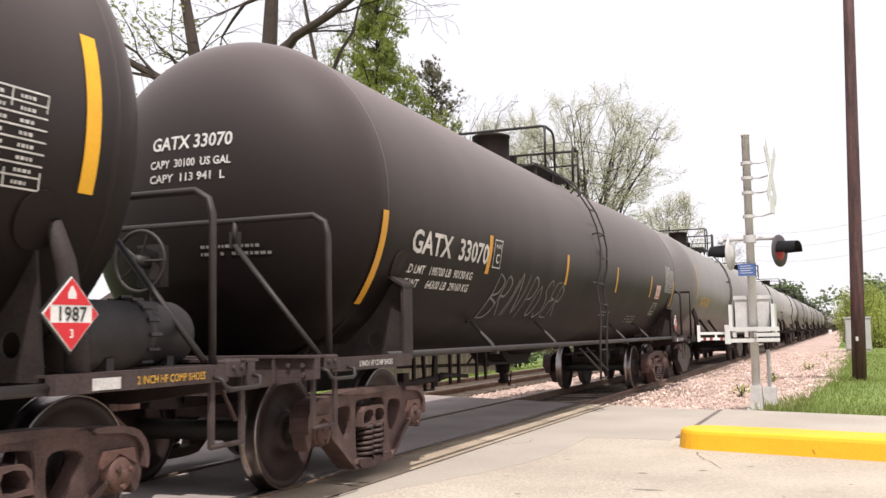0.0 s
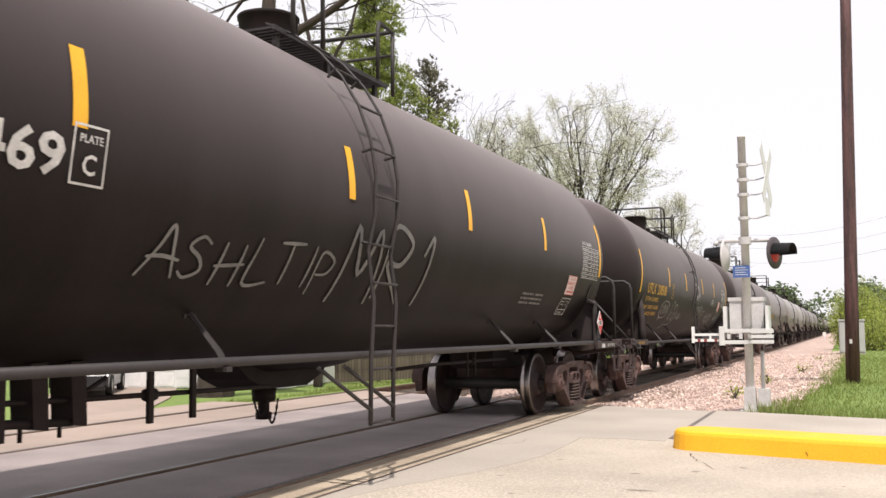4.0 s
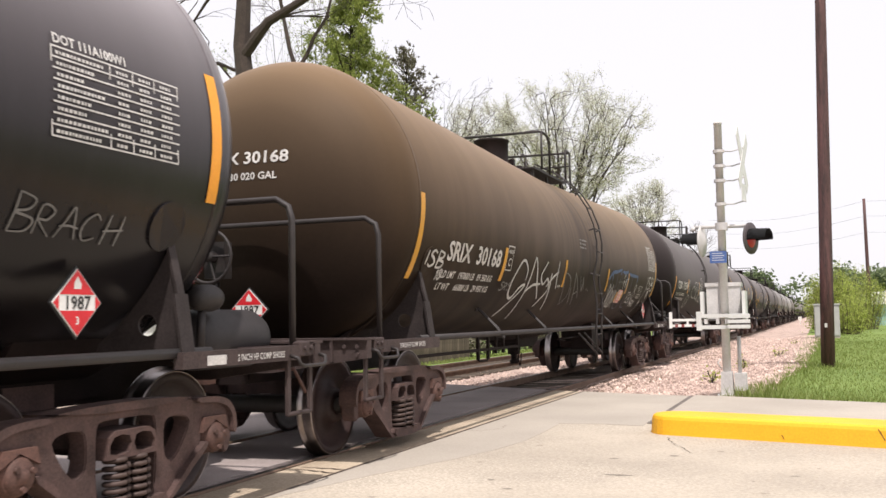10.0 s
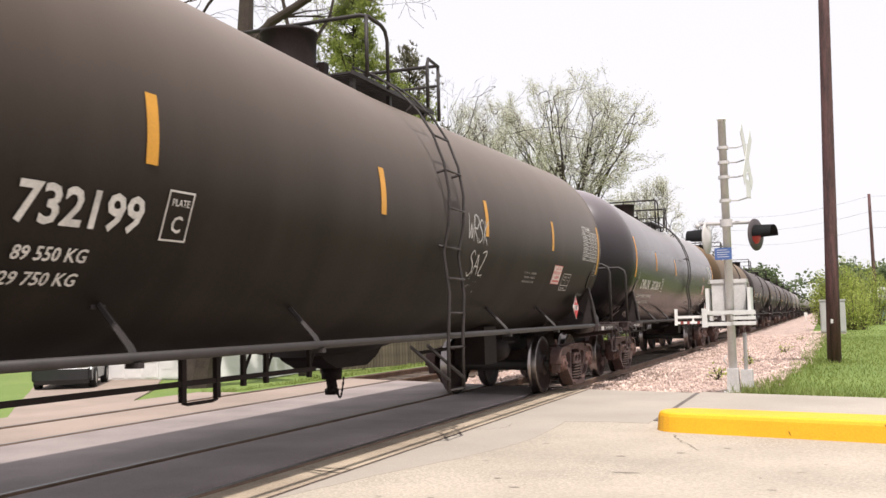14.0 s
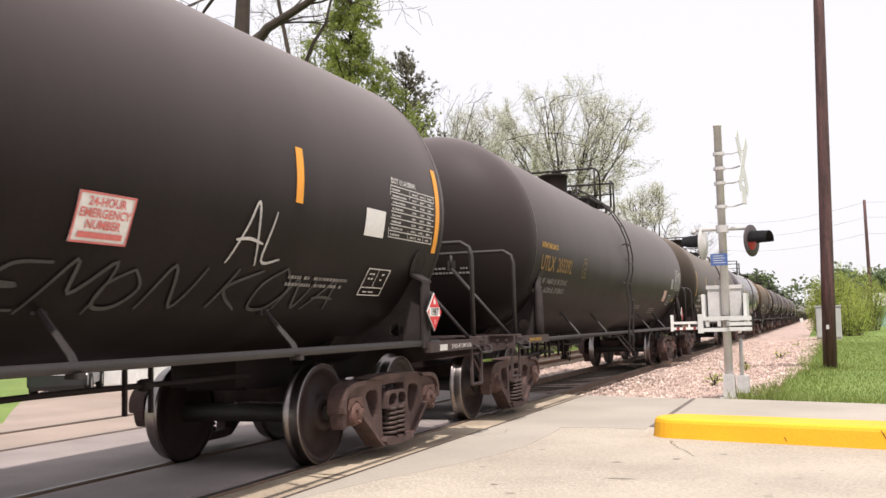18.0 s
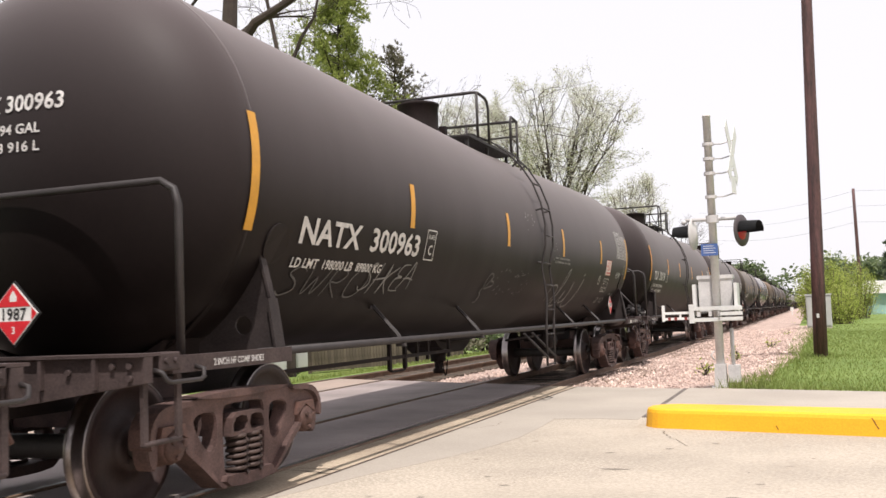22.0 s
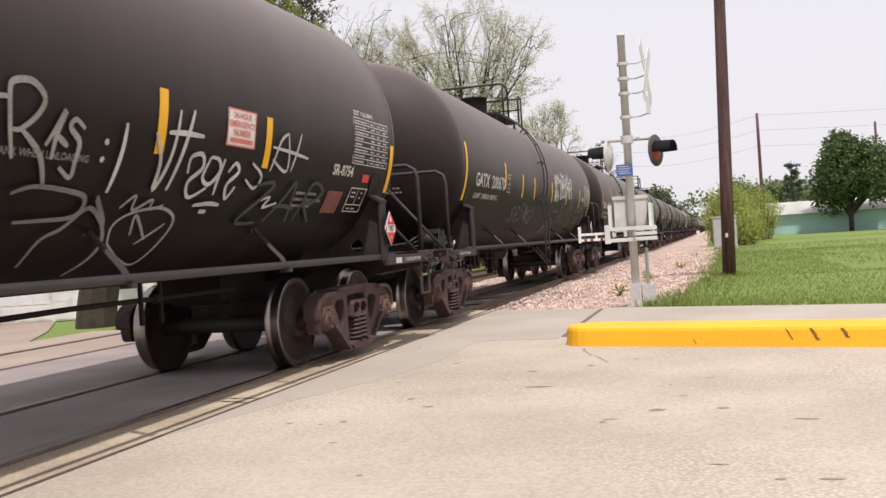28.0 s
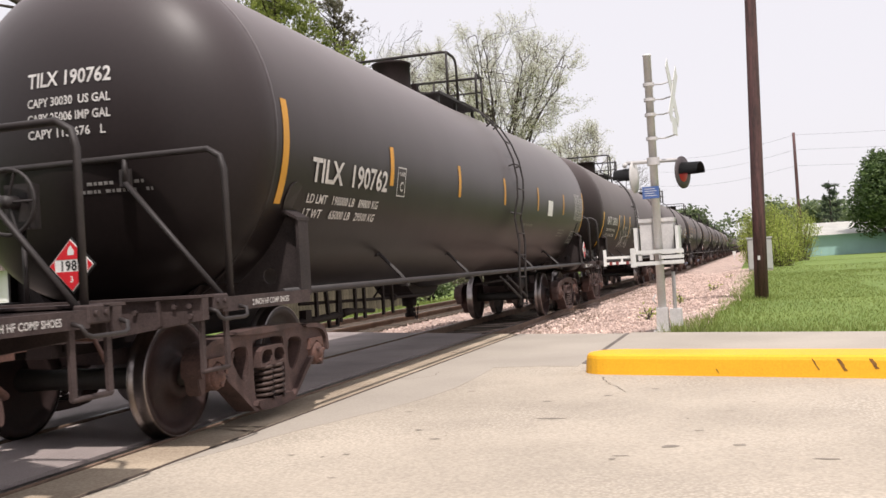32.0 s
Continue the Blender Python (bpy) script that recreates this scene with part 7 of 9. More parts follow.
BLACK = "dull black rail tank car, yellow stripes"
CARS = [
    dict(label=BLACK + " and white lettering", ends=(-7.43, 7.22), plate_dx=2.17, reservoir="large", rails=(-8.33, 8.42), braces=(-4.62, -2.15, 2.2, 4.4), yellow=M_YEL, mark_z=1.995, paint=M_BLACK2, mark="GATX 33070", tall=(1.51, 2.30), mid=(1.89, 2.31), mark_y=-6.85, mark_w=2.0, end_placard=False, weights=("LD LMT   198700 LB  90130 KG", "LT WT     64300 LB  29160 KG"), capy=("CAPY  30100  US GAL", "CAPY  113 941  L"), head=(-0.38, 2.85, 0.82),
         short=(-4.80, -1.64, 1.52, 4.60), spray=(tag("BRIN POSER", -4.5, 1.42, 2.9, 0.62, 0.014, M_GRAFD, 0.4, 1, 0.8),), shoe=M_STEN),
    dict(label=BLACK + ", yellow lettering and graffiti", mid=(2.23, 2.66), ends=(-7.38, 7.22), table_y=5.86, table_z=1.97, decal_at=(5.12, 1.84), box_at=(5.12, 1.57), head=(-0.45, 2.90, 0.92), post="pipe", sill=1.0, reservoir="large", rails=(-8.22, 8.33), braces=(-5.05, -2.95, 2.02, 4.42), ladder_y=-0.57, notes=((3.2, 1.5, 0.9, 2),), end_placard=0.40, yellow=M_YELB, paint=M_BLACK2, dip=0.12, mark="UTLX 208508", b=True, tall=(2.0, 2.84), mark_y=-6.67, mark_w=2.18, mark_z=2.015, ink=M_STENY, short=(-4.15, -1.60, 1.43, 3.97), slogan="THE TANK CAR PEOPLE", weights=("LD LMT   196900 LB   89 300 KG", "LT WT     66100 LB   30 000 KG"), capy=("CAPY 30110 US GAL",), shoe=M_STENY, plate_dx=2.91,
         spray=(drawn(OVAL, -4.70, 1.50, 1.10, 0.46, 0.014, M_GRAFM), drawn(LOBES, -3.62, 1.30, 1.95, 0.74, 0.015, M_GRAFM), tag("KAGE 2", 3.27, 1.96, 1.12, 0.19, 0.010, M_GRAF, 0.1, 5), tag("HDERO4", 2.77, 1.50, 1.6, 0.31, 0.013, M_GRAFM, 0.25, 6), tag("RANZO", 5.35, 1.46, 0.80, 0.36, 0.012, M_GRAFB, 0.1, 7), drawn(GRAF_NAMES, -0.07, 2.26, 0.78, 0.43, 0.01, M_GRAF), drawn(GRAF_STAR, 0.03, 1.94, 0.79, 0.37, 0.009, M_GRAF), drawn(GRAF_SUZY, 0.50, 1.52, 1.93, 0.47, 0.014, M_GRAFM))),
    dict(label=BLACK + " and a large faint scrawl", short=(-4.26, -1.27, 1.38, 4.16), ends=(-7.33, 7.27), mark_y=-6.65, mark_w=2.3, mark_z=2.05, decal_at=(5.49, 1.78), box_at=(5.48, 1.50), notes=((3.56, 1.72, 0.92, 3),), reservoir="sunk", rails=(-8.25, 8.49), yellow=M_YELB, braces=(-4.8, -2.9, 2.95, 4.87), paint=M_BLACK, mark="TCBX 194469", b=True, tall=(2.11, 2.95), mid=(2.31, 2.74), weights=("LD LMT   198200 LB  89900 KG", "LT WT     64800 LB  29400 KG"), capy=("CAPY 30130 US GAL",),
         spray=(tag("MR1", -1.3, 1.5, 1.75, 0.72, 0.026, M_GRAFD, 0.1, 11), tag("ASHLTIP", -3.6, 1.55, 2.2, 0.4, 0.014, M_GRAFD, 0.1, 12))),
    dict(label=BLACK + " covered with white outline graffiti", ends=(-7.37, 7.27), valve=True, rails=(-8.2, 8.45), yellow=M_ORAN, paint=M_DULL, mark="TCBX 192549", b=True, ladder_y=-0.74, short=(-4.63, -1.88, 1.27, 4.15), tall=(1.54, 2.32), mid=(1.9, 2.32), mark_y=-6.9, mark_w=2.18, weights=("LD LMT  198200 LB  89900 KG", "LT WT    64800 LB  29400 KG"), capy=("CAPY 30130  US GAL", "CAPY 25090 IMP GAL", "CAPY 114 054    L"), head=(-0.34, 2.72, 0.89), decal_at=(5.1, 1.85), notes=((3.2, 1.5, 0.9, 2),), texts=(("CLOSED", 0.12, 1.62, 0.055), ("HANDLE MUST BE", 0.14, 1.53, 0.055), ("LOCKED AND CHAINED", 0.12, 1.47, 0.055), ("IN CLOSED POSITION", 0.14, 1.41, 0.055), ("BEFORE LOADING", 0.12, 1.35, 0.055), ("VENT TANK WHEN UNLOADING", 0.98, 1.79, 0.06)),
         spray=(tag("@", -4.60, 1.50, 0.56, 0.42, 0.013, M_GRAF, 0.2, 13), drawn([[(x ** 0.85, 1 - (1 - y) ** 1.1) for x, y in st] for st in PIECE[:3]] + [[(0.36 + 0.64 * x, y) for x, y in st] for st in PIECE], -3.72, 1.66, 2.65, 0.66, 0.013, M_GRAF), tag("*", -1.74, 1.82, 0.74, 0.64, 0.016, M_GRAF, 0, 15), drawn(PIECE, 0.10, 1.56, 2.06, 0.76, 0.013, M_GRAF), tag("21 CREW 03/23/09", 2.81, 1.6, 2.18, 0.30, 0.009, M_GRAF, 0.15, 18, 0.8))),
    dict(label="brown dust-stained rail tank car with white graffiti", post="gusset", reservoir="both", paint=M_BROWN, dip=0.15, mark="SRIX 30168", end_placard=0.40, ladder_y=0.45, box=True, box_at=(5.28, 1.655), tall=(1.66, 2.50), short=(-4.54, -1.47, 1.76, 3.84), mid=(1.72, 2.13), mark_w=1.80, mark_y=-6.52, mark_z=1.885, plate_dx=2.03, table_z=2.29, notes=((-0.62, 2.50, 0.5, 3),), texts=(("EMPTY LOAD", 6.38, 1.565, 0.075), ("1/4 ADJ.", 6.42, 1.49, 0.075), ("CK", 6.52, 1.42, 0.07), ("PAINT SYS: CARBOLINE", 2.84, 1.91, 0.055)), stickers=((2.98, 3.07, 1.55, 0.21, M_YEL, "yellow reflective label"), (3.55, 3.66, 1.57, 0.21, M_YEL, "yellow reflective label")), placard=(1.34, 6.40, 1.37), weights=("LD LMT   197000 LB   89 350 KG", "LT WT     66000 LB   29 950 KG"), capy=("CAPY 30 020 GAL",), head=(-0.45, 2.78, 0.92), decal_at=(3.08, 1.53),
         spray=(drawn(SWEEP, -4.02, 1.25, 2.41, 1.0, 0.022, M_GRAF), drawn(FAINT, -1.50, 1.45, 1.82, 0.62, 0.013, M_GRAFD), drawn(LOWS, 1.82, 1.40, 3.0, 0.80, 0.022, M_BLUED), drawn(TOPS, 1.80, 1.93, 3.05, 0.26, 0.034, M_BLUEL), tag("SKICOH!", 2.0, 1.44, 0.86, 0.50, 0.016, M_GRAF, 0.15, 19), tag("FAT", 3.34, 1.80, 0.46, 0.28, 0.016, M_GRAF, 0.0, 23), tag("FZELY/", 4.1, 1.53, 0.84, 0.28, 0.014, M_GRAF, 0.2, 20), tag("BRK", 4.80, 1.47, 0.54, 0.17, 0.012, M_GRAF, 0.2, 24), tag("ISB", 6.14, 1.84, 0.80, 0.32, 0.018, M_GRAF, 0.0, 21), tag("18", 6.36, 1.74, 0.24, 0.11, 0.010, M_GRAF, 0.1, 27), drawn(UNDER, 6.32, 1.66, 0.30, 0.09, 0.010, M_GRAFM), drawn(BOLT, 5.62, 1.36, 0.50, 0.62, 0.018, M_GRAFM), drawn(RHOMB, 4.65, 1.77, 0.16, 0.17, 0.010, M_GRAF), drawn(BADGE, 6.96, 2.03, 0.18, 0.16, 0.007, M_GRAFM), tag("SRS", -4.52, 1.62, 0.42, 0.12, 0.009, M_GRAFD, 0.1, 25), tag("ISB", -7.12, 1.80, 0.46, 0.18, 0.016, M_GRAF, 0.1, 26), tag("18", -6.74, 1.68, 0.14, 0.12, 0.014, M_GRAF, 0.1, 28))),
    dict(label="glossy black rail tank car, clean, with white lettering", post="gusset", reservoir="both", mid=(2.23, 2.65), ends=(-7.32, 7.34), table_y=5.90, table_z=2.21, decal_at=(4.42, 1.82), box_at=(5.22, 1.47), rails=(-8.31, 8.4), braces=(-4.79, -2.72, 2.52, 4.55), stickers=((1.64, 1.70, 2.25, 0.035, M_YEL, "small yellow reflective square"), (4.61, 4.68, 2.24, 0.11, M_YEL, "small yellow reflective square")), yellow=M_ORAN, paint=M_GLOSS, dip=0.15, mark="DBUX 302869", box=True, ladder_y=0.38, tall=(2.02, 2.86), mark_z=1.80, mark_y=-6.46, mark_w=2.44, plate_dx=2.63, placard=(1.34, 6.3, 1.37), weights=("LD LMT 198500 LB  90 050 KG", "LT WT   64500 LB  29 250 KG"), capy=("CAPY 30040 GAL", "CAPY 113 700 L"), head=(-0.44, 2.78, 0.92),
         short=(-4.74, -1.64), spray=(tag("BRACH", 5.75, 1.70, 0.84, 0.24, 0.007, M_GRAFD, 0.1, 23), drawn(BADGE, -7.0, 1.95, 0.19, 0.16, 0.007, M_GRAFM),)),
    dict(label="dusty olive-black rail tank car with white lettering", post="gusset", reservoir="both", rails=(-8.50, 8.42), head=(-0.62, 2.86, 0.90), paint=M_OLIVE, dip=0.15, mark="CTCX 732199", box=True, decal_at=(4.5, 1.72), box_at=(5.12, 1.64), notes=((3.04, 1.82, 0.57, 3),), texts=(("EMPTY LOAD", 6.38, 1.57, 0.075), ("1/4 ADJ.", 6.42, 1.50, 0.075)), tall=(1.94, 2.75), short=(-4.66, -1.49, 1.34, 4.27), mid=(2.18, 2.60), mark_w=2.0, mark_y=-6.66, plate_dx=2.19, placard=(1.34, 6.28, 1.37), weights=("LD LMT  197 400 LB   89 550 KG", "LT WT    65 600 LB   29 750 KG"), capy=("CAPY 30170 GAL", "CAPY 114 200 L"), mark_z=1.79, table_z=2.14,
         spray=(tag("WRSK", 0.72, 2.08, 0.66, 0.32, 0.010, M_GRAF, 0.2, 24), tag("SAZ", 0.82, 1.72, 0.55, 0.30, 0.010, M_GRAF, 0.1, 25), drawn(flecks(10, 12), 0.95, 1.55, 0.4, 0.2, 0.007, M_GRAFM), drawn(BADGE, 6.98, 1.93, 0.18, 0.15, 0.007, M_GRAFM))),
    dict(label="dull black rail tank car with faded ochre lettering", post="pipe", reservoir="large", trucks=(-7.32, 7.24), rails=(-8.35, 8.54), mark_y=-7.10, plate_dx=2.52, table_y=6.14, table_z=2.01, box_at=(5.40, 1.62), sill=1.0, end_placard=0.40, upper="UNION TANK CAR CO", ladder_y=-0.8, paint=M_BLACK, dip=0.12, mark="UTLX 203392", mark_z=1.99, mark_w=1.78, ink=M_STENF, weights=("LD LMT  196800 LB  89 250 KG", "LT WT    66200 LB  30 050 KG"), capy=("CAPY 30040 GAL US", "CAPY  113 700  L"), stripes=False, shoe=M_STENY, faded=True,
         decal_at=(4.6, 1.7), stickers=((5.58, 5.98, 2.02, 0.27, M_WEATH, "weathered greyish white sticker"), (5.90, 6.40, 1.70, 0.24, M_SOOT, "faint grey overpainted patch"), (6.39, 6.53, 1.71, 0.085, M_STENY, "small yellow label")), head=(-0.60, 2.96, 0.86)),
    dict(label=BLACK + ", white lettering and chalk scrawls", ends=(-7.45, 7.27), mid=(2.18, 2.60), valve=True, yellow=M_ORAN, end_placard=0.35, paint=M_BLACK, mark="TILX 320138", b=True, box_at=(5.92, 1.53), notes=((4.6, 1.63, 1.0, 2),), ladder_y=-0.84, short=(-4.46, -1.93, 1.2, 4.48), plate_dx=2.11, tall=(1.97, 2.82), mark_y=-6.9, mark_w=1.80, weights=("LD LMT  196750 LB  89250 KG", "LT WT    66250 LB  30050 KG"), capy=("CAPY 30 020 GALS", "CAPY 25 000 IMP GALS"), head=(-0.42, 2.85, 0.75), decal_at=(2.2, 1.74), stickers=((5.63, 6.02, 2.03, 0.24, M_WHITE, "blank white sticker"),),
         spray=(tag("REMON KONA", 1.2, 1.36, 4.3, 0.42, 0.015, M_GRAFY, 0.3, 26, 0.85), tag("AL", 3.70, 1.70, 0.67, 0.46, 0.012, M_GRAF, 0.1, 27))),
    dict(label=BLACK + ", faded lettering and scrawls", post="gusset", reservoir="both", ends=(-7.40, 7.29), short=(-4.52, -1.30, 1.68, 4.62), mid=(2.13, 2.56), mark_y=-6.68, plate_dx=2.57, sill=1.045, rails=(-8.22, 8.45), braces=(-4.79, -2.45, 2.4, 4.5), table_y=6.15, paint=M_BLACK, dip=0.13, mark="NATX 300963", end_placard=0.62, ladder_y=0.42, notes=((1.16, 2.08, 1.0, 2),), texts=(("EMPTY LOAD", 6.21, 1.57, 0.07),), table_z=2.30, tall=(1.91, 2.75), mark_z=1.87, mark_w=2.40, placard=(1.34, 6.2, 1.37), ink=M_STEN, weights=("LD LMT  198000 LB  89800 KG",), capy=("CAPY 30094 GAL", "CAPY 113 916 L"), head=(-0.46, 2.76, 0.95), decal_at=(5.17, 1.94), box_at=(5.17, 1.63),
         spray=(tag("SWRO", -6.70, 1.46, 1.5, 0.34, 0.009, M_GRAFX, 0.3, 29), tag("SHKEA", -5.35, 1.50, 1.15, 0.36, 0.010, M_GRAFD, 0.4, 30, 0.7), drawn(SCRIPT, 1.25, 1.36, 2.2, 0.70, 0.016, M_GRAFD), drawn(HEART, -2.05, 1.42, 0.42, 0.42, 0.012, M_GRAFX), drawn(flecks(30, 5), -1.55, 1.52, 1.4, 0.38, 0.008, M_GRAFX), drawn(flecks(9, 6), -0.46, 2.40, 0.45, 0.24, 0.007, M_GRAF), drawn(flecks(9, 8), 1.0, 2.0, 0.5, 0.32, 0.007, M_GRAFD), tag("YESIAM", 6.14, 1.90, 0.42, 0.13, 0.007, M_GRAF, 0.1, 31, 0.75), drawn(RHOMB, 4.57, 1.76, 0.18, 0.17, 0.010, M_GRAF), drawn(BADGE, 6.83, 2.01, 0.18, 0.15, 0.007, M_GRAFM), tag("210", 5.05, 1.45, 0.75, 0.11, 0.014, M_GRAFD, 0.1, 33))),
    dict(label="clean " + BLACK + " and white lettering", ends=(-7.24, 7.17), mark_y=-6.95, mark_z=2.03, table_y=6.0, table_z=2.10, decal=False, valve=True, rails=(-8.19, 8.49), braces=(-4.83, -2.97, 1.85, 4.40), caps=M_CAPB, yellow=M_ORAN, ladder_y=-0.95, texts=(("CLOSED", 0.42, 1.72, 0.06), ("HANDLE MUST BE", 0.33, 1.63, 0.06), ("LOCKED AND CHAINED", 0.31, 1.57, 0.06), ("IN CLOSED POSITION", 0.31, 1.51, 0.06), ("BEFORE LOADING", 0.30, 1.45, 0.06), ("VENT TANK WHEN UNLOADING", 1.67, 1.71, 0.06)), stickers=((5.93, 6.30, 1.50, 0.23, M_DULLR, "dull red faded emergency panel"),), paint=M_BLACK, mark="DBUX 302530", line_dx=0.12, end_placard=0.28, b=True, notes=((3.78, 1.62, 0.84, 2),), tall=(2.14, 2.99), mid=(2.37, 2.80), mark_w=2.29, plate_dx=2.57, weights=("LD LMT  197700LB  89700KG", "LT WT    65300LB  29600KG"), capy=("CAPY 30080 US GAL", "CAPY 25040 IMP GAL", "CAPY 113 860 L"), head=(-0.26, 2.76, 0.87), short=(-4.45, -1.79, 1.19, 4.36), decal_at=(5.75, 1.55), box_at=(5.40, 1.48), spray=()),
    dict(label=BLACK + " covered with layered graffiti", mark_y=-6.62, mark_w=2.12, mark_z=2.04, tall_far=(1.74, 2.58), ends=(-7.21, 7.22), table_y=6.10, table_z=2.0, valve=True, yellow=M_YELB, plate_dx=2.32, braces=(-4.7, -2.6, 2.1, 4.49), paint=M_BLACK2, mark="GATX 200670", b=True, texts=(), tall=(1.80, 2.66), mid=(1.96, 2.39), box_at=(6.25, 1.50), notes=((1.08, 1.76, 0.8, 1), (4.95, 1.66, 0.95, 4)), code="SR8754", stickers=((3.46, 4.11, 1.83, 0.44, M_SOOT, "faint grey overpainted patch"),), ink=M_STEN, weights=("LD LMT  198000 LB  89810 KG",), capy=("CAPY 30000 US GAL",), head=(-0.25, 2.74, 0.86), short=((-4.45, 2.06, 2.52), -2.87, -1.62, 0.56, 2.78, 5.18), decal=False,
         spray=(tag("OBEKAIER", 1.74, 2.05, 1.9, 0.70, 0.027, M_GRAFW, 0.1, 32, 0.75), tag("BAY", 0.97, 2.30, 0.42, 0.26, 0.020, M_GRAFW, 0.05, 33), tag("AREA!", 0.88, 1.98, 0.58, 0.30, 0.020, M_GRAFW, 0.05, 34, 0.85), tag(">", 1.05, 2.42, 0.62, 0.22, 0.020, M_GRAFW, 0, 35), tag("ABLK", 1.90, 1.45, 1.35, 0.62, 0.024, M_TEALS, 0.3, 36), tag("WASRKO", 0.4, 1.28, 1.5, 0.46, 0.016, M_GRAFD, 0.3, 37), tag("MASKA", 3.48, 1.42, 1.1, 0.26, 0.012, M_TANS, 0.2, 38), tag("MARA", 3.12, 1.62, 1.35, 0.30, 0.010, M_TANS, 0.2, 39), drawn(GRAF_TCOR, 4.66, 1.77, 1.40, 0.31, 0.022, M_BLUEP), drawn(GRAF_NOFE, 5.07, 1.39, 0.72, 0.27, 0.011, M_GRAFD), tag("SRS~KO", -3.6, 1.5, 2.2, 0.42, 0.016, M_GRAFD, 0.3, 42))),
    dict(label=BLACK + " under dense white graffiti", tall_far=(1.79, 2.31), ends=(-7.26, 7.36), mark_y=-6.60, mark_w=1.94, mark_z=2.06, table_y=6.17, table_z=2.04, box_at=(6.30, 1.57), code="SR-8754", code_at=(5.70, 1.91), stickers=((6.54, 6.74, 1.87, 0.085, M_RED, "small red square label"), (5.73, 6.12, 1.55, 0.24, M_DULLR, "dull red faded panel")), valve=True, yellow=M_YELB, notes=((5.0, 1.70, 0.6, 3),), texts=(("VENT TANK WHEN UNLOADING", 0.95, 1.78, 0.065),), paint=M_BLACK2, mark="GATX 200816", b=True, short=((-4.26, 1.68, 2.36), (-3.13, 1.97, 2.39), (-1.76, 1.71, 2.39), (1.03, 1.68, 2.35), (2.65, 1.88, 2.31), (4.24, 1.88, 2.29)), tall=(1.49, 2.35), mid=(1.85, 2.35), weights=("LD LMT   197900 LB   89760 KG", "LT WT     65100 LB   29520 KG"), capy=("CAPY 30080 US GAL", "CAPY 113 940 L"), head=(-0.28, 2.83, 0.87), plate_dx=2.50, decal_at=(3.53, 2.01),
         spray=(drawn(GRAF_VEAR, -3.71, 1.42, 2.43, 0.76, 0.018, M_GRAF), tag("KREW BR", -3.45, 1.44, 1.75, 0.34, 0.012, M_GRAFM, 0.3, 49, 0.8), drawn(GRAF_HIGH, -0.24, 2.32, 0.93, 0.61, 0.014, M_GRAFW), tag("SMENE", -0.2, 1.62, 1.4, 0.62, 0.020, M_GRAFM, 0.2, 43), drawn(GRAF_RKS, 1.18, 1.63, 0.65, 0.58, 0.02, M_GRAFM), drawn(GRAF_UH, 2.03, 1.62, 1.15, 0.63, 0.02, M_GRAF), drawn(GRAF_YEAR, 3.05, 1.53, 0.75, 0.44, 0.019, M_GRAF), drawn(GRAF_HASH, 3.93, 1.58, 1.10, 0.68, 0.015, M_GRAF), drawn(GRAF_FACE, 2.39, 1.18, 0.72, 0.60, 0.013, M_GRAFM), drawn(GRAF_SWOOSH, 1.34, 1.13, 1.05, 0.71, 0.018, M_GRAFD), tag("ZAR", 4.05, 1.46, 1.5, 0.40, 0.020, M_TEALD, 0.2, 48))),
    dict(label="clean " + BLACK + " and crisp white lettering", ends=(-7.24, 7.36), mark_z=2.02, table_y=6.30, table_z=2.03, box_at=(6.32, 1.55), reservoir="sunk", rails=(-8.16, 8.45), braces=(-4.43, -1.91, 2.1, 4.5), texts=(("VENT TANK WHEN UNLOADING", 1.45, 1.81, 0.06),), paint=M_SEMI, mark="TILX 190762", end_placard=0.52, ladder_y=0.82, tall=(1.80, 2.66), mid=(2.09, 2.50), mark_y=-6.73, mark_w=1.82, plate_dx=2.12, weights=("LD LMT   198000 LB   89800 KG", "LT WT     65000 LB   29500 KG"), capy=("CAPY 30030  US GAL", "CAPY 25006 IMP GAL", "CAPY 113 676   L"), head=(-0.25, 2.79, 0.75), short=(-4.78, -2.28, 0.15, 2.60, 5.06), stickers=((3.50, 3.95, 2.03, 0.29, M_WHITE, "blank white sticker"),), decal=False, notes=((4.85, 1.78, 0.62, 3),), spray=()),
    dict(label=BLACK + " and a large data table", paint=M_BLACK, mark="GATX 58213", weights=("LD LMT   198000 LB   89800 KG",), capy=("CAPY 30100 US GAL",), spray=()),
]
TRAIN, TURNING = [], []
for k, spec in enumerate(CARS):
    car, wheels = tank_car(k, spec)
    for y0, y1, z, h, material, what in spec.get("stickers", ()):
        bm = bmesh.new()
        patch(bm, y0, y1, 0, h, z, 0.007, 3)
        part("sticker", bm, material, car.children[0], what)
    TRAIN.append((car, k))
    TURNING += wheels


# the cars ahead, seen small
def m_truck_far(bm):
    for x in (-1.0, 1.0):
        prism(bm, [(-1.1, 0.5), (-0.9, 0.75), (-0.2, 0.88), (0.2, 0.88), (0.9, 0.75), (1.1, 0.5), (0.8, 0.38), (0.3, 0.14), (-0.3, 0.14), (-0.8, 0.38)], [], x - 0.07, x + 0.07)
    for y in (-0.889, 0.889):
        for x in (-0.74, 0.74):
            lathe(bm, [(0.0, x - 0.07), (0.457, x - 0.07), (0.457, x + 0.07), (0.0, x + 0.07)], "x", 20, (0, y, 0.457))
        tube(bm, [(-0.8, y, 0.457), (0.8, y, 0.457)], 0.09, 8)
    box(bm, -1.0, 1.0, -0.2, 0.2, 0.5, 0.85)


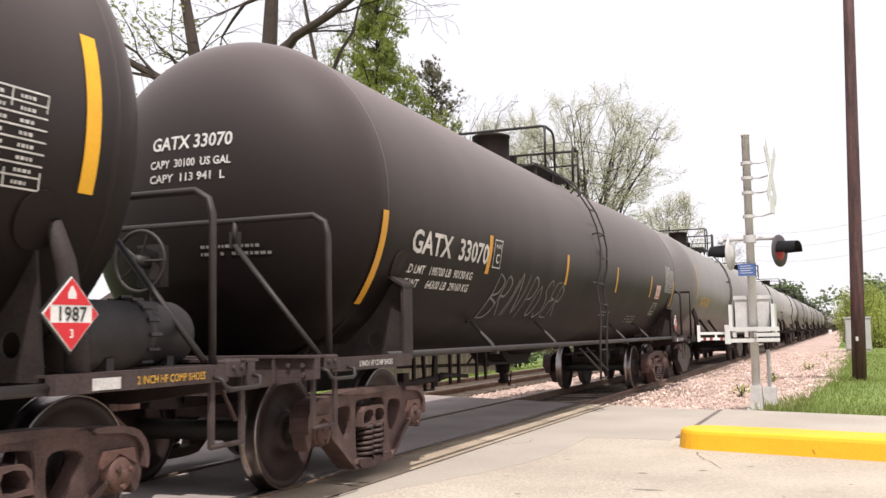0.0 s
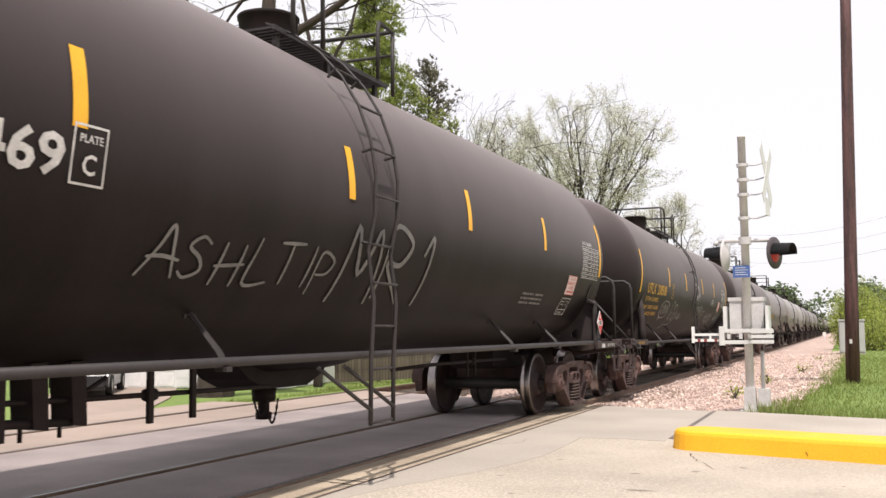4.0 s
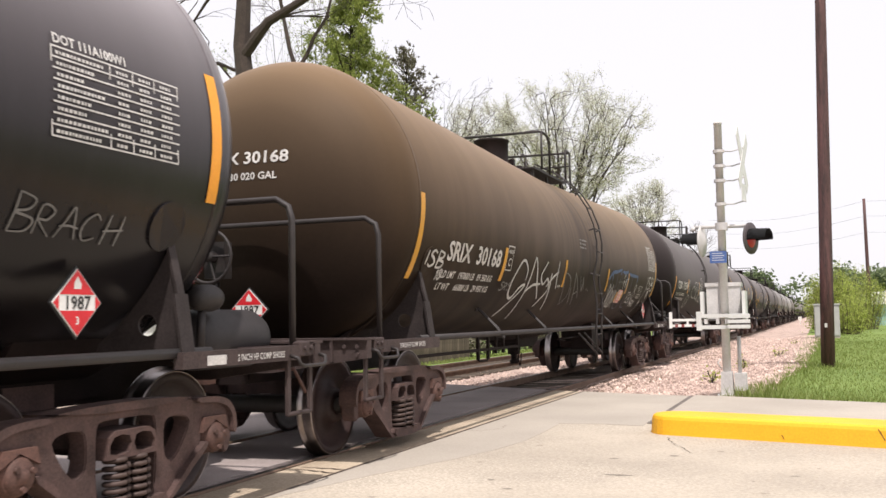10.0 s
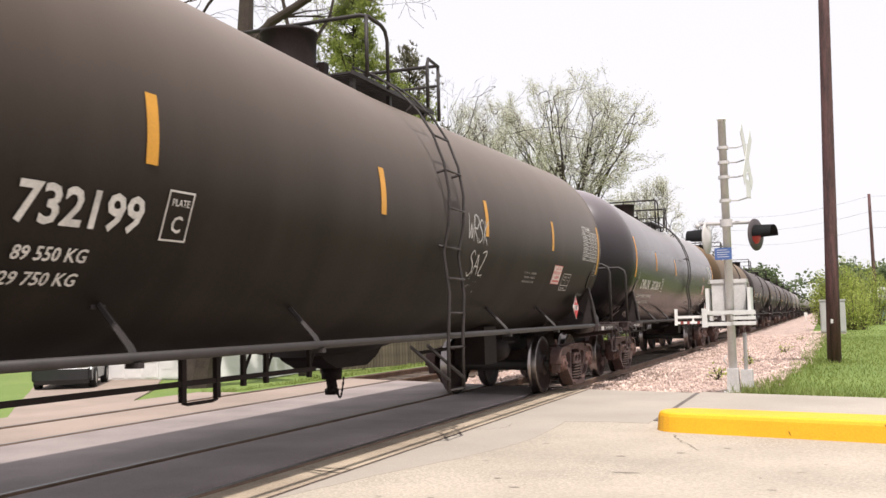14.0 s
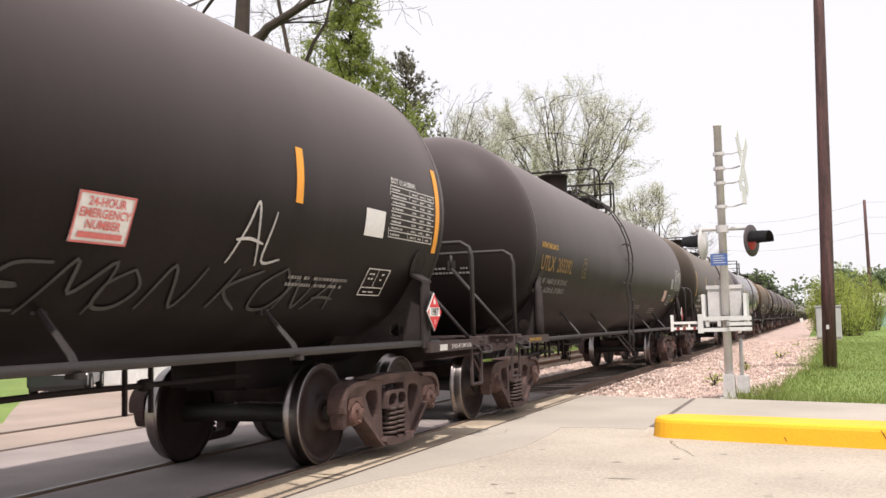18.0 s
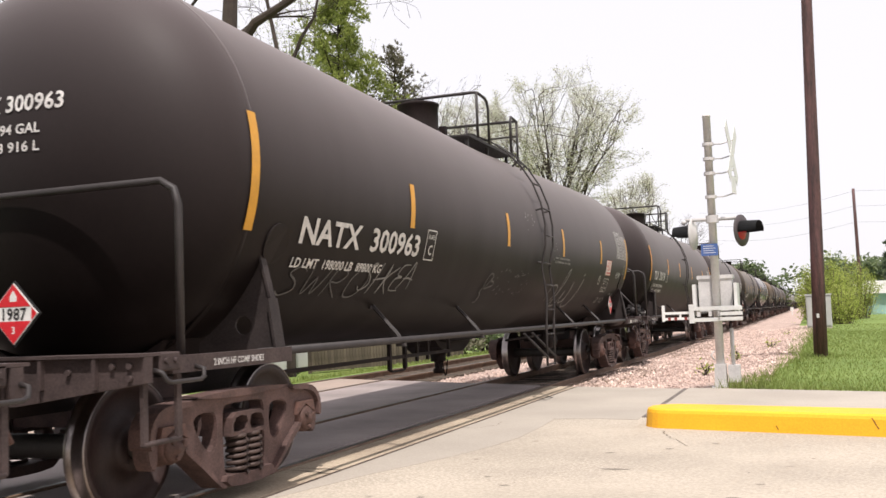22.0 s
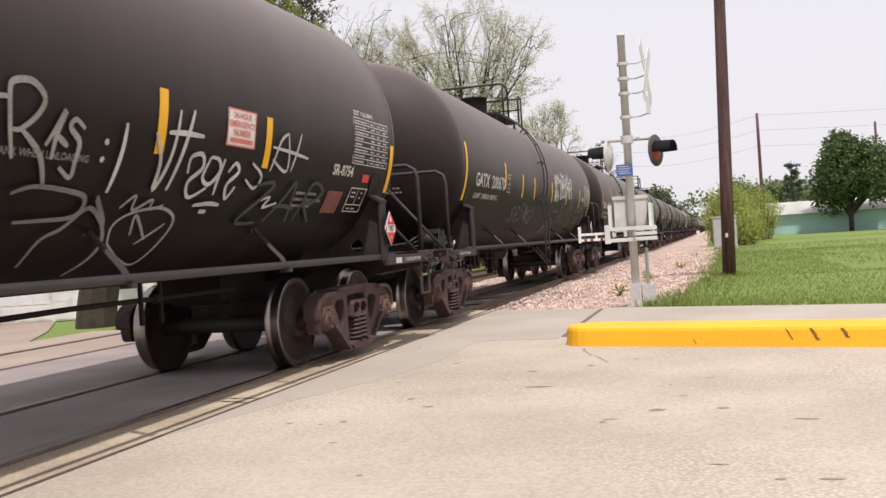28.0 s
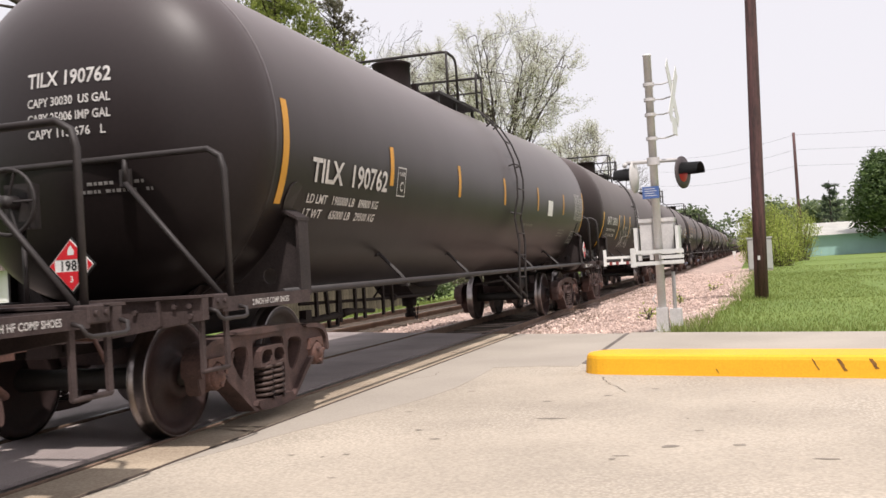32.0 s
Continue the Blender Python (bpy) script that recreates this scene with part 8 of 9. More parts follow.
def m_frame_far(bm):
    for s in (-1, 1):
        tube(bm, [(s * SILL_X, -7.35, SILL_Z), (s * SILL_X, 7.35, SILL_Z)], 0.045, 6)
        box(bm, -1.52, 1.52, s * 8.3 - 0.35, s * 8.3 + 0.35, 0.95, 1.08)
        box(bm, -0.35, 0.35, s * 7.2 - 1.8, s * 7.2 + 1.8, 0.75, 1.1)
        tube(bm, [(-1.47, s * 8.4, 1.05), (-1.47, s * 8.4, 2.17), (1.47, s * 8.4, 2.17), (1.47, s * 8.4, 1.05)], 0.03, 6)
        tube(bm, [(1.34, s * 7.2, 1.80), (1.47, s * 7.4, 1.5), (1.47, s * 7.4, 1.0)], 0.06, 6)
    tube(bm, [(0, -9.12, 0.87), (0, 9.12, 0.87)], 0.09, 6)
    for y in (-4.75, -2.95, 3.0, 4.9):
        tube(bm, [(SILL_X, y, SILL_Z), on_tank(y - 0.5, 1.52, 0)], 0.035, 6)


def far_car(k, body, label):
    car = thing("tank_car", label, "tank car", pose(TRACK, place(k), 0), "tank cars of the train")
    DIP[0] = 0.0
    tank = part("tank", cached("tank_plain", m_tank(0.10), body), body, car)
    add(car, "underframe", m_frame_far, M_UNDER)
    for s in (-1, 1):
        add(car, "truck", m_truck_far, M_WHEEL, pose(0, TRUCKS[s], 0))
    add(car, "ladder", m_ladder, M_RAIL_T, pose(0, -0.45, 0))
    add(car, "manway", m_manway, M_UNDER)
    add(car, "top_handrail", m_toprail, M_RAIL_T)
    add(car, "top_walkway", m_walk, M_PIPE)
    if k > -6:
        for y in (-7.3, 7.3):
            part("reflective_stripe", cached("tall_stripe", lambda bm: patch(bm, -0.055, 0.055, -0.4, 0.5, AXIS_Z, 0.006, 8), M_YEL), M_YEL, tank, "yellow reflective stripe", pose(0, y, 0))
    if k > -4:
        w = letters("GATX 3306%d" % (-k), 0.36)
        sheet_part("reporting_mark", [w], side(w, -6.5, 1.86), M_STENY if k == -1 else M_STEN, tank)
    TRAIN.append((car, k))


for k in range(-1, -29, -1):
    # pale tones carry the distance haze in their colour
    tone = M_GREY if k in (-3, -13) else M_MID if k in (-2, -5, -8, -11, -16) else M_BROWN if k in (-9, -17) else M_DUSTHAZE
    far_car(k, tone, {"tank_grey": "pale grey rail tank car with black fittings", "tank_brown_dirt": "brown dusty rail tank car", "tank_mid_grey": "grey rail tank car in the train, paled for distance haze"}.get(tone.name, "dusty dark rail tank car in the long train, greyed for haze"))


# ---- crossing signal ----
SX, SY = -1.40, 16.05
sig = thing("crossing_signal", "grey railway crossing signal mast with lamps, crossbuck and gate mechanism", "crossing signal", pose(SX, SY, 0))
bm = bmesh.new()
lathe(bm, [(0.0, -0.1), (0.066, -0.1), (0.062, 4.33), (0.068, 4.33), (0.068, 4.36), (0.0, 4.38)], "z", 18)
part("mast", bm, M_MAST, sig, "pale grey painted mast")
bm = bmesh.new()
box(bm, -0.15, 0.15, -0.15, 0.15, -0.20, -0.02)
prism(bm, [(-0.10, -0.02), (0.10, -0.02), (0.085, 0.34), (-0.085, 0.34)], [], -0.09, 0.09, "y")
part("base", bm, M_GALV, sig)
bm = bmesh.new()
box(bm, 0.12, 0.30, -0.12, 0.10, 0.05, 0.32)
tube(bm, [(0.20, 0.0, 0.3), (0.20, 0.0, 0.9)], 0.03, 8)
tube(bm, [(-0.08, -0.06, 0.55), (-0.13, -0.08, 0.48), (-0.08, -0.06, 0.40)], 0.012, 6)
part("junction_box", bm, M_GALV, sig)
# crossbuck seen nearly edge-on: two crossed blades and a count plate on four brackets
buck = Matrix.Translation((0.36, 0.10, 3.72)) @ Matrix.Rotation(radians(84.5), 4, "Z")
for a in (45, -45):
    bm = bmesh.new()
    box(bm, -0.60, 0.60, -0.004, 0.004, -0.114, 0.114)
    part("crossbuck_blade", bm, M_ALU, sig, "white aluminium crossbuck blade", buck @ Matrix.Translation((0, 0.006 if a > 0 else -0.006, 0)) @ Matrix.Rotation(radians(a), 4, "Y"))
bm = bmesh.new()
box(bm, -0.2, 0.2, -0.004, 0.004, -0.14, 0.14)
part("count_plate", bm, M_ALU, sig, "", buck @ Matrix.Translation((0, 0, -0.52)))
for z in (3.88, 3.64, 3.40, 3.02):
    bm = bmesh.new()
    tube(bm, [(0.05, 0, z), (0.20, 0.06, z), (0.38, 0.10, z + 0.05)], 0.011, 6)
    lathe(bm, [(0.09, -0.025), (0.09, 0.025)], "z", 14, (0, 0, z))
    part("bracket", bm, M_GALV, sig)
# lamp arm and four lamps
bm = bmesh.new()
tube(bm, [(-0.42, -0.05, 2.66), (0.40, 0.05, 2.66)], 0.03, 8)
lathe(bm, [(0.10, 2.60), (0.10, 2.72)], "z", 14)
tube(bm, [(-0.42, -0.05, 2.66), (-0.46, -0.06, 2.60)], 0.035, 8)
part("lamp_arm", bm, M_GALV, sig)


def lamp(at, turn, pale):
    base = Matrix.Translation(at) @ Matrix.Rotation(radians(turn), 4, "Z")
    bm = bmesh.new()
    lathe(bm, [(0.0, -0.07), (0.11, -0.06), (0.16, -0.02), (0.255, -0.018), (0.255, 0.0), (0.15, 0.0)], "y", 26)
    part("lamp_backing", bm, M_GALV if pale else M_FADE, sig, "", base)
    bm = bmesh.new()
    ring = []
    for y, r, drop in ((0.0, 0.155, 0), (0.14, 0.15, 0), (0.30, 0.14, 0)):
        ring.append([bm.verts.new((r * math.cos(a), y if 0.3 < i < 15.7 or y == 0 else y, r * math.sin(a))) for i, a in ((i, radians(-12 + 204 * i / 16)) for i in range(17))])
    for a, b in zip(ring, ring[1:]):
        for i in range(16):
            bm.faces.new((a[i], a[i + 1], b[i + 1], b[i]))
    bmesh.ops.solidify(bm, geom=bm.faces[:], thickness=0.008)
    part("lamp_hood", bm, M_HOOD, sig, "", base)
    bm = bmesh.new()
    lathe(bm, [(0.15, 0.002), (0.10, 0.02), (0.0, 0.03)], "y", 22)
    part("lamp_lens", bm, M_LENS, sig, "unlit red lens", base)


lamp((0.45, 0.0, 2.45), -113, False)
lamp((-0.32, 0.0, 2.43), 80, True)
bm = bmesh.new()
box(bm, -0.19, 0.07, -0.10, -0.09, 2.07, 2.26)
bs = part("notice_sign", bm, M_BLUE, sig, "small blue notice sign with white print")
q = rects([(0.025, 0.022 + 0.036 * i, 0.215 - 0.03 * (i % 2), 0.030 + 0.036 * i) for i in range(4)])
sheet_part("sign_print", [q], lambda p: (-0.18 + p.x, -0.103, 2.09 + p.y), M_WHITE, bs)
# gate mechanism, counterweights and stub of the lowered arm
bm = bmesh.new()
box(bm, -0.28, 0.24, 0.06, 0.42, 1.18, 1.72)
box(bm, -0.30, 0.26, 0.04, 0.44, 1.70, 1.76)
part("gate_mechanism", bm, M_GALV, sig, "grey gate motor housing")
for s in (-0.34, 0.30):
    bm = bmesh.new()
    box(bm, s - 0.025, s + 0.025, -0.10, 0.44, 1.12, 1.62)
    part("counterweight_arm", bm, M_ALU, sig)
bm = bmesh.new()
box(bm, -0.42, 0.38, -0.22, -0.10, 1.20, 1.26)
box(bm, -0.42, 0.38, -0.22, -0.10, 1.02, 1.08)
for z in (1.03, 1.11, 1.19):
    box(bm, 0.06, 0.40, -0.30, -0.24, z, z + 0.055)
box(bm, -0.42, -0.34, -0.24, -0.08, 1.0, 1.3)
part("counterweight", bm, M_ALU, sig, "white steel counterweight plates")
bm = bmesh.new()
box(bm, -0.82, -0.40, -0.185, -0.135, 1.06, 1.10)
box(bm, -0.82, -0.40, -0.185, -0.135, 1.15, 1.19)
box(bm, -0.58, -0.55, -0.18, -0.14, 1.10, 1.15)
arm = part("gate_arm", bm, M_WHITE, sig, "white gate arm frame with faded red bands")
for x in (-0.76, -0.66, -0.50):
    bm = bmesh.new()
    box(bm, x, x + 0.045, -0.19, -0.13, 1.055, 1.105)
    part("red_band", bm, M_BAND, arm, "faded red band")
bm = bmesh.new()
box(bm, -0.85, -0.81, -0.20, -0.12, 1.04, 1.30)
part("arm_bracket", bm, M_WHITE, arm)
for x in (-0.30, -0.12, 0.02):
    bm = bmesh.new()
    box(bm, x, x + 0.05, -0.226, -0.095, 1.10, 1.18)
    part("weight_plate", bm, M_GALV, sig, "grey counterweight plate")

# ---- utility poles, cables, cabinet ----
def pole(x, y, h, r, lean, label, xarm=False):
    p = thing("utility_pole", label, "utility pole", pose(x, y, 0))
    bm = bmesh.new()
    tube(bm, [(lean * s * h, 0, -0.4 + s * (h + 0.4)) for s in (0, 0.25, 0.5, 0.75, 1)], [r * (1 - 0.3 * s) for s in (0, 0.25, 0.5, 0.75, 1)], 14)
    part("shaft", bm, M_POLE, p)
    if xarm:
        bm = bmesh.new()
        box(bm, -1.2, 1.2, -0.06, 0.06, h - 0.9, h - 0.78)
        part("crossarm", bm, M_POLE, p)
    return p


pole(0.15, 25.0, 11.5, 0.165, 0.024, "dark reddish creosoted utility pole on the lawn")
bm = bmesh.new()
box(bm, -0.03, 0.03, -0.17, -0.13, 0.9, 1.0)
part("tag", bm, M_GALV, scene.objects["utility_pole"], "small metal tag", pose(0, 0, 0))
pole(4.1, 90.0, 11.0, 0.17, -0.006, "distant brown utility pole above the bushes")
pole(16.6, 110.0, 11.2, 0.17, 0.004, "distant brown utility pole behind the maple")
cab = thing("signal_cabinet", "white aluminium railway signal cabinet on a base", "signal cabinet", pose(0.37, 54.0, -0.1))
bm = bmesh.new()
box(bm, -0.60, 0.62, -0.5, 0.5, 0.12, 1.75)
bmesh.ops.bevel(bm, geom=bm.edges[:], offset=0.03, segments=1, affect="EDGES")
part("housing", bm, M_CAB, cab)
bm = bmesh.new()
box(bm, -0.64, 0.66, -0.54, 0.54, 1.75, 1.83)
part("roof", bm, M_CAB, cab)
bm = bmesh.new()
box(bm, -0.55, 0.57, -0.53, -0.50, 0.2, 1.66)
part("door", bm, M_CAB, cab)
bm = bmesh.new()
box(bm, -0.6, 0.62, -0.5, 0.5, -0.1, 0.12)
part("plinth", bm, M_CONC2, cab)
for i, (z, y0, x0) in enumerate(((10.8, 90, 4.05), (9.5, 90, 4.05), (8.1, 90, 4.05))):
    bm = bmesh.new()
    pts = []
    for k in range(25):
        s = k / 24
        pts.append((x0 - 14 * s - 0.0, y0 + 10 * s, z - 0.7 * math.sin(math.pi * s)))
    tube(bm, pts, 0.009, 4)
    pts = [(x0 + 40 * s, y0 - 8 * s, z - 0.9 * math.sin(math.pi * s)) for s in (k / 24 for k in range(25))]
    tube(bm, pts, 0.009, 4)
    tagged(new("overhead_cable", data("overhead_cable", bm, M_HOOD)), "thin dark overhead cable between poles", "cable", kind="structure")

# ---- shed with white roof ----
shed = thing("shed", "long low teal metal shed with a white sheet roof", "shed", pose(4.2, 98.0, -0.1, 0, 0, -4))
bm = bmesh.new()
box(bm, -0.4, 30, 0, 12, 0, 2.1)
part("wall", bm, M_TEAL, shed)
for i in range(40):
    x = -0.4 + i * 0.76
    part("wall_rib", cached("wall_rib", lambda bm: box(bm, 0, 0.05, -0.025, 0, 0.02, 2.08), M_TEAL), M_TEAL, shed, "", pose(x, 0, 0))
bm = bmesh.new()
v = [bm.verts.new(p) for p in ((-0.9, -0.5, 2.06), (30.5, -0.5, 2.06), (30.5, 6, 3.35), (-0.1, 6, 3.35), (-0.9, 12.5, 2.06), (30.5, 12.5, 2.06))]
bm.faces.new((v[0], v[1], v[2], v[3]))
bm.faces.new((v[3], v[2], v[5], v[4]))
bmesh.ops.solidify(bm, geom=bm.faces[:], thickness=0.12)
part("roof", bm, M_ROOFW, shed)
for i in range(30):
    part("roof_rib", cached("roof_rib", lambda bm: prism(bm, [(-0.5, 2.10), (6, 3.39), (6, 3.43), (-0.5, 2.14)], [], 0, 0.06), M_ROOFW), M_ROOFW, shed, "", pose(-0.5 + i * 1.03, 0, 0))


# ---- trees ----
def grow(rnd, start, aim, length, radius, depth, segs, out, tips, droop=0.0, spread=0.6, kids=(2, 4), shrink=0.68, wob=0.18):
    """Branches by recursion: tapered crooked limbs."""
    p, d = Vector(start), Vector(aim).normalized()
    pts, rr = [p.copy()], [radius]
    n = segs
    for i in range(n):
        d = (d + Vector((rnd.gauss(0, wob), rnd.gauss(0, wob), rnd.gauss(0, wob) - droop))).normalized()
        p = p + d * (length / n)
        pts.append(p.copy())
        rr.append(max(0.006, radius * (1 - 0.55 * (i + 1) / n)))
    out.append((pts, rr, depth))
    if depth == 0:
        tips.append((p, d))
        return
    for j in range(rnd.randint(*kids)):
        t = rnd.uniform(0.35, 1.0) if j else 1.0
        k = min(n, max(1, round(t * n)))
        a = rnd.uniform(0, 6.283)
        side_v = d.orthogonal().normalized()
        side_v = Matrix.Rotation(a, 3, d) @ side_v
        nd = (d * (1 - spread * 0.5) + side_v * spread * rnd.uniform(0.6, 1.3) + Vector((0, 0, 0.12))).normalized()
        grow(rnd, pts[k], nd, length * shrink * rnd.uniform(0.8, 1.2), rr[k] * 0.72, depth - 1, max(2, segs - 1), out, tips, droop, spread, kids, shrink, wob)


def branches_mesh(out, fine=3):
    vs, fs = [], []
    for pts, rr, depth in out:
        seg = 3 if rr[0] < 0.05 else 5 if rr[0] < 0.15 else 9
        side_v = None
        k0 = len(vs)
        for i, p in enumerate(pts):
            d = (pts[min(i + 1, len(pts) - 1)] - pts[max(i - 1, 0)]).normalized()
            if side_v is None:
                side_v = d.orthogonal().normalized()
            side_v = (side_v - d * side_v.dot(d)).normalized()
            up = d.cross(side_v)
            for k in range(seg):
                a = 2 * math.pi * k / seg
                vs.append(p + (side_v * math.cos(a) + up * math.sin(a)) * rr[i])
            if i:
                for k in range(seg):
                    a, b = k0 + (i - 1) * seg, k0 + i * seg
                    fs.append((a + k, a + (k + 1) % seg, b + (k + 1) % seg, b + k))
    return [tuple(v) for v in vs], [], fs


def leaves_mesh(rnd, spots, size, per, scatter, flat=0.5):
    vs, fs = [], []
    for p in spots:
        for _ in range(per):
            c = Vector(p) + Vector((rnd.gauss(0, scatter), rnd.gauss(0, scatter), rnd.gauss(0, scatter)))
            s = size * rnd.uniform(0.5, 1.3)
            u = Vector((rnd.gauss(0, 1), rnd.gauss(0, 1), rnd.gauss(0, flat))).normalized()
            w = u.orthogonal().normalized()
            w = Matrix.Rotation(rnd.uniform(0, 6.28), 3, u) @ w
            k = len(vs)
            vs += [tuple(c - u * s), tuple(c + w * s * 0.55), tuple(c + u * s), tuple(c - w * s * 0.55)]
            fs.append((k, k + 1, k + 2, k + 3))
    return vs, [], fs


def tree_thing(label, x, y, out, tips, bark, leafm, size, per, scatter, seed, z=-0.5, name="tree", frac=1.0):
    rnd = random.Random(seed)
    t = thing(name, label, "tree", pose(x, y, z))
    part("trunk", data("trunk", branches_mesh(out), bark), bark, t)
    if leafm:
        spots = [p for p, d in tips if rnd.random() < frac]
        part("crown", data("crown", leaves_mesh(rnd, spots, size, per, scatter), leafm), leafm, t)
    return t


def crown_tree(label, x, y, fork, centre, radii, limbs, seed, leafm, size=0.055, per=4, bark=None, thick=0.42, subs=7, twigs=6, tw=1.1, droop=0.0, extra=None, tr=0.015, low=-0.15, crook=0.11):
    """Limbs fan out of a fork and fill a rounded crown with branches, twigs and young leaves."""
    rnd = random.Random(seed)
    big, fine, spots = [], [], []
    c, r = Vector(centre), Vector(radii)
    f = Vector((0, 0, fork))
    big.append(([Vector((0.04 * math.sin(k * 2), 0, -0.3 + (fork + 0.3) * k / 5)) for k in range(6)], [thick * (1 - 0.09 * k) for k in range(6)], 0))

    def bend(a, b, n, up, wob):
        pts = []
        for k in range(n + 1):
            s = k / n
            p = a.lerp(b, s) + Vector((0, 0, up * math.sin(math.pi * s)))
            if 0 < k < n:
                p += Vector((rnd.gauss(0, wob), rnd.gauss(0, wob), rnd.gauss(0, wob)))
            pts.append(p)
        return pts

    def shell(v, k=1.0):
        return c + Vector((v.x * r.x, v.y * r.y, v.z * r.z)) * k

    for i in range(limbs):
        a = 2 * math.pi * (i + rnd.uniform(-0.3, 0.3)) / limbs
        el = rnd.uniform(low, 1.35)
        v = Vector((math.cos(a) * math.cos(el), math.sin(a) * math.cos(el), math.sin(el)))
        tip = shell(v, rnd.uniform(0.75, 0.95))
        pts = bend(f - Vector((0, 0, rnd.uniform(0, 0.12) * fork)), tip, 7, -0.06 * (tip - f).length * (1 - v.z), crook)
        r0 = thick * rnd.uniform(0.34, 0.5)
        big.append((pts, [max(tr * 1.5, r0 * (1 - 0.85 * k / 7)) for k in range(8)], 1))
        for j in range(subs):
            k = rnd.randint(2, 7)
            w = (v + Vector((rnd.gauss(0, 0.55), rnd.gauss(0, 0.55), rnd.gauss(0.05, 0.5)))).normalized()
            end = pts[k].lerp(shell(w, rnd.uniform(0.7, 1.03)), rnd.uniform(0.5, 0.95))
            q = bend(pts[k], end, 5, 0.15, crook * 0.7)
            big.append((q, [max(tr * 1.05, 0.115 * thick * (1 - 0.8 * m / 5)) for m in range(6)], 2))
            out = (end - c)
            for _ in range(twigs):
                m = rnd.randint(1, 5)
                d = Vector((out.x / r.x, out.y / r.y, out.z / r.z)).normalized() * 0.7 + (end - pts[k]).normalized() * 0.5 + Vector((rnd.gauss(0, 0.45), rnd.gauss(0, 0.45), rnd.gauss(0.25 - droop, 0.35)))
                d.normalize()
                ln = tw * rnd.uniform(0.5, 1.2)
                p0 = q[m]
                p1 = p0 + d * ln * 0.5 + Vector((rnd.gauss(0, 0.06), rnd.gauss(0, 0.06), 0))
                p2 = p0 + d * ln + Vector((0, 0, 0.12 - droop * 0.5))
                fine.append(([p0, p1, p2], [tr, tr * 0.75, tr * 0.5], 3))
                spots += [p1, p2, p1.lerp(p2, 0.5)]
                for _ in range(3):
                    s = p0.lerp(p2, rnd.uniform(0.3, 1))
                    e = s + (d + Vector((rnd.gauss(0, 0.7), rnd.gauss(0, 0.7), rnd.gauss(0.2, 0.5)))).normalized() * ln * rnd.uniform(0.25, 0.6)
                    fine.append(([s, s.lerp(e, 0.5), e], [tr * 0.66, tr * 0.55, tr * 0.4], 4))
                    spots += [e, s.lerp(e, 0.6)]
    t = thing("tree", label, "tree", pose(x, y, -0.5))
    bark = bark or M_BARK
    part("trunk", data("trunk", branches_mesh(big), bark), bark, t, "dark trunk and limbs")
    part("branchwork", data("branchwork", branches_mesh(fine), M_BARK if tr < 0.008 else M_BARK2), M_BARK if tr < 0.008 else M_BARK2, t, "fine grey-brown twigs")
    if leafm:
        part("crown", data("crown", leaves_mesh(rnd, spots, size, per, 0.13), leafm), leafm, t)
    if extra:
        low = [p for p in spots if p.z < centre[2] + 1.0 and rnd.random() < 0.22]
        part("low_leaves", data("low_leaves", leaves_mesh(rnd, low, size * 1.3, 3, 0.2), extra), extra, t, "fresh green lower leaves")
    return t


# the big budding tree beyond the tracks, with smaller ones beside it
crown_tree("tall spreading tree with bare twigs and first pale leaves", -15.5, 62, 8.2, (0.5, 0, 12.5), (6.1, 5.0, 5.2), 17, 121, L_PALE, 0.05, 5, thick=0.31, subs=10, extra=L_BUD, low=-0.6, tr=0.010, tw=0.95, crook=0.15)
crown_tree("slim budding tree with grey twigs and pale leaves", -21.4, 66, 9.6, (0, 0, 14.0), (2.9, 2.7, 3.7), 8, 123, L_PALE, 0.05, 5, thick=0.26, subs=7)
crown_tree("slim budding tree with grey twigs and pale leaves", -25.4, 70, 10.5, (0, 0, 14.4), (3.0, 2.7, 3.6), 8, 125, L_PALE, 0.05, 5, thick=0.25, subs=7)
crown_tree("smaller pale-flowering tree beside the line", -11.9, 72, 5.4, (0, 0, 8.4), (2.7, 2.5, 2.7), 8, 127, L_PALE, 0.055, 6, thick=0.22, subs=5)
crown_tree("low grey tree with bare twigs beside the line", -15.0, 128, 6.0, (0, 0, 9.4), (3.8, 3.8, 4.0), 8, 129, None, thick=0.25, subs=5, tw=1.6)

# old tree by the track with thick dark limbs
rnd = random.Random(41)
out, tips = [], []
TB = Vector((-17.7, 24.6, 0))
def lean(x, y, z):
    """Place in the leaning crown, from the trunk's foot."""
    return (1.079 * (x - 12.9) + 17.25, 1.079 * (y + 22.8) - 24.6, 1.079 * z - 0.137)
def limb(pts, r0, r1, depth=None, kids=5, ln=3.0):
    pts = [Vector(p) for p in pts]
    rr = [r0 + (r1 - r0) * i / (len(pts) - 1) for i in range(len(pts))]
    out.append((pts, rr, 3))
    for j in range(kids):
        t = rnd.uniform(0.45, 1)
        k = min(len(pts) - 1, int(t * len(pts)))
        d = (pts[k] - pts[k - 1]).normalized()
        nd = (d + Vector((rnd.gauss(0, 0.7), rnd.gauss(0, 0.7), rnd.gauss(0.1, 0.5)))).normalized()
        grow(rnd, pts[k], nd, ln * rnd.uniform(0.6, 1.2), rr[k] * 0.4, 3, 4, out, tips, 0.02, 0.6, (2, 3), 0.66, 0.2)
limb([(0, 0, -0.3), (0.10, 0, 0.5), (0.35, 0, 1.6), (1.0, 0, 3.2), (1.75, 0.05, 4.9), (2.58, 0.1, 6.34)], 0.60, 0.48, kids=0)
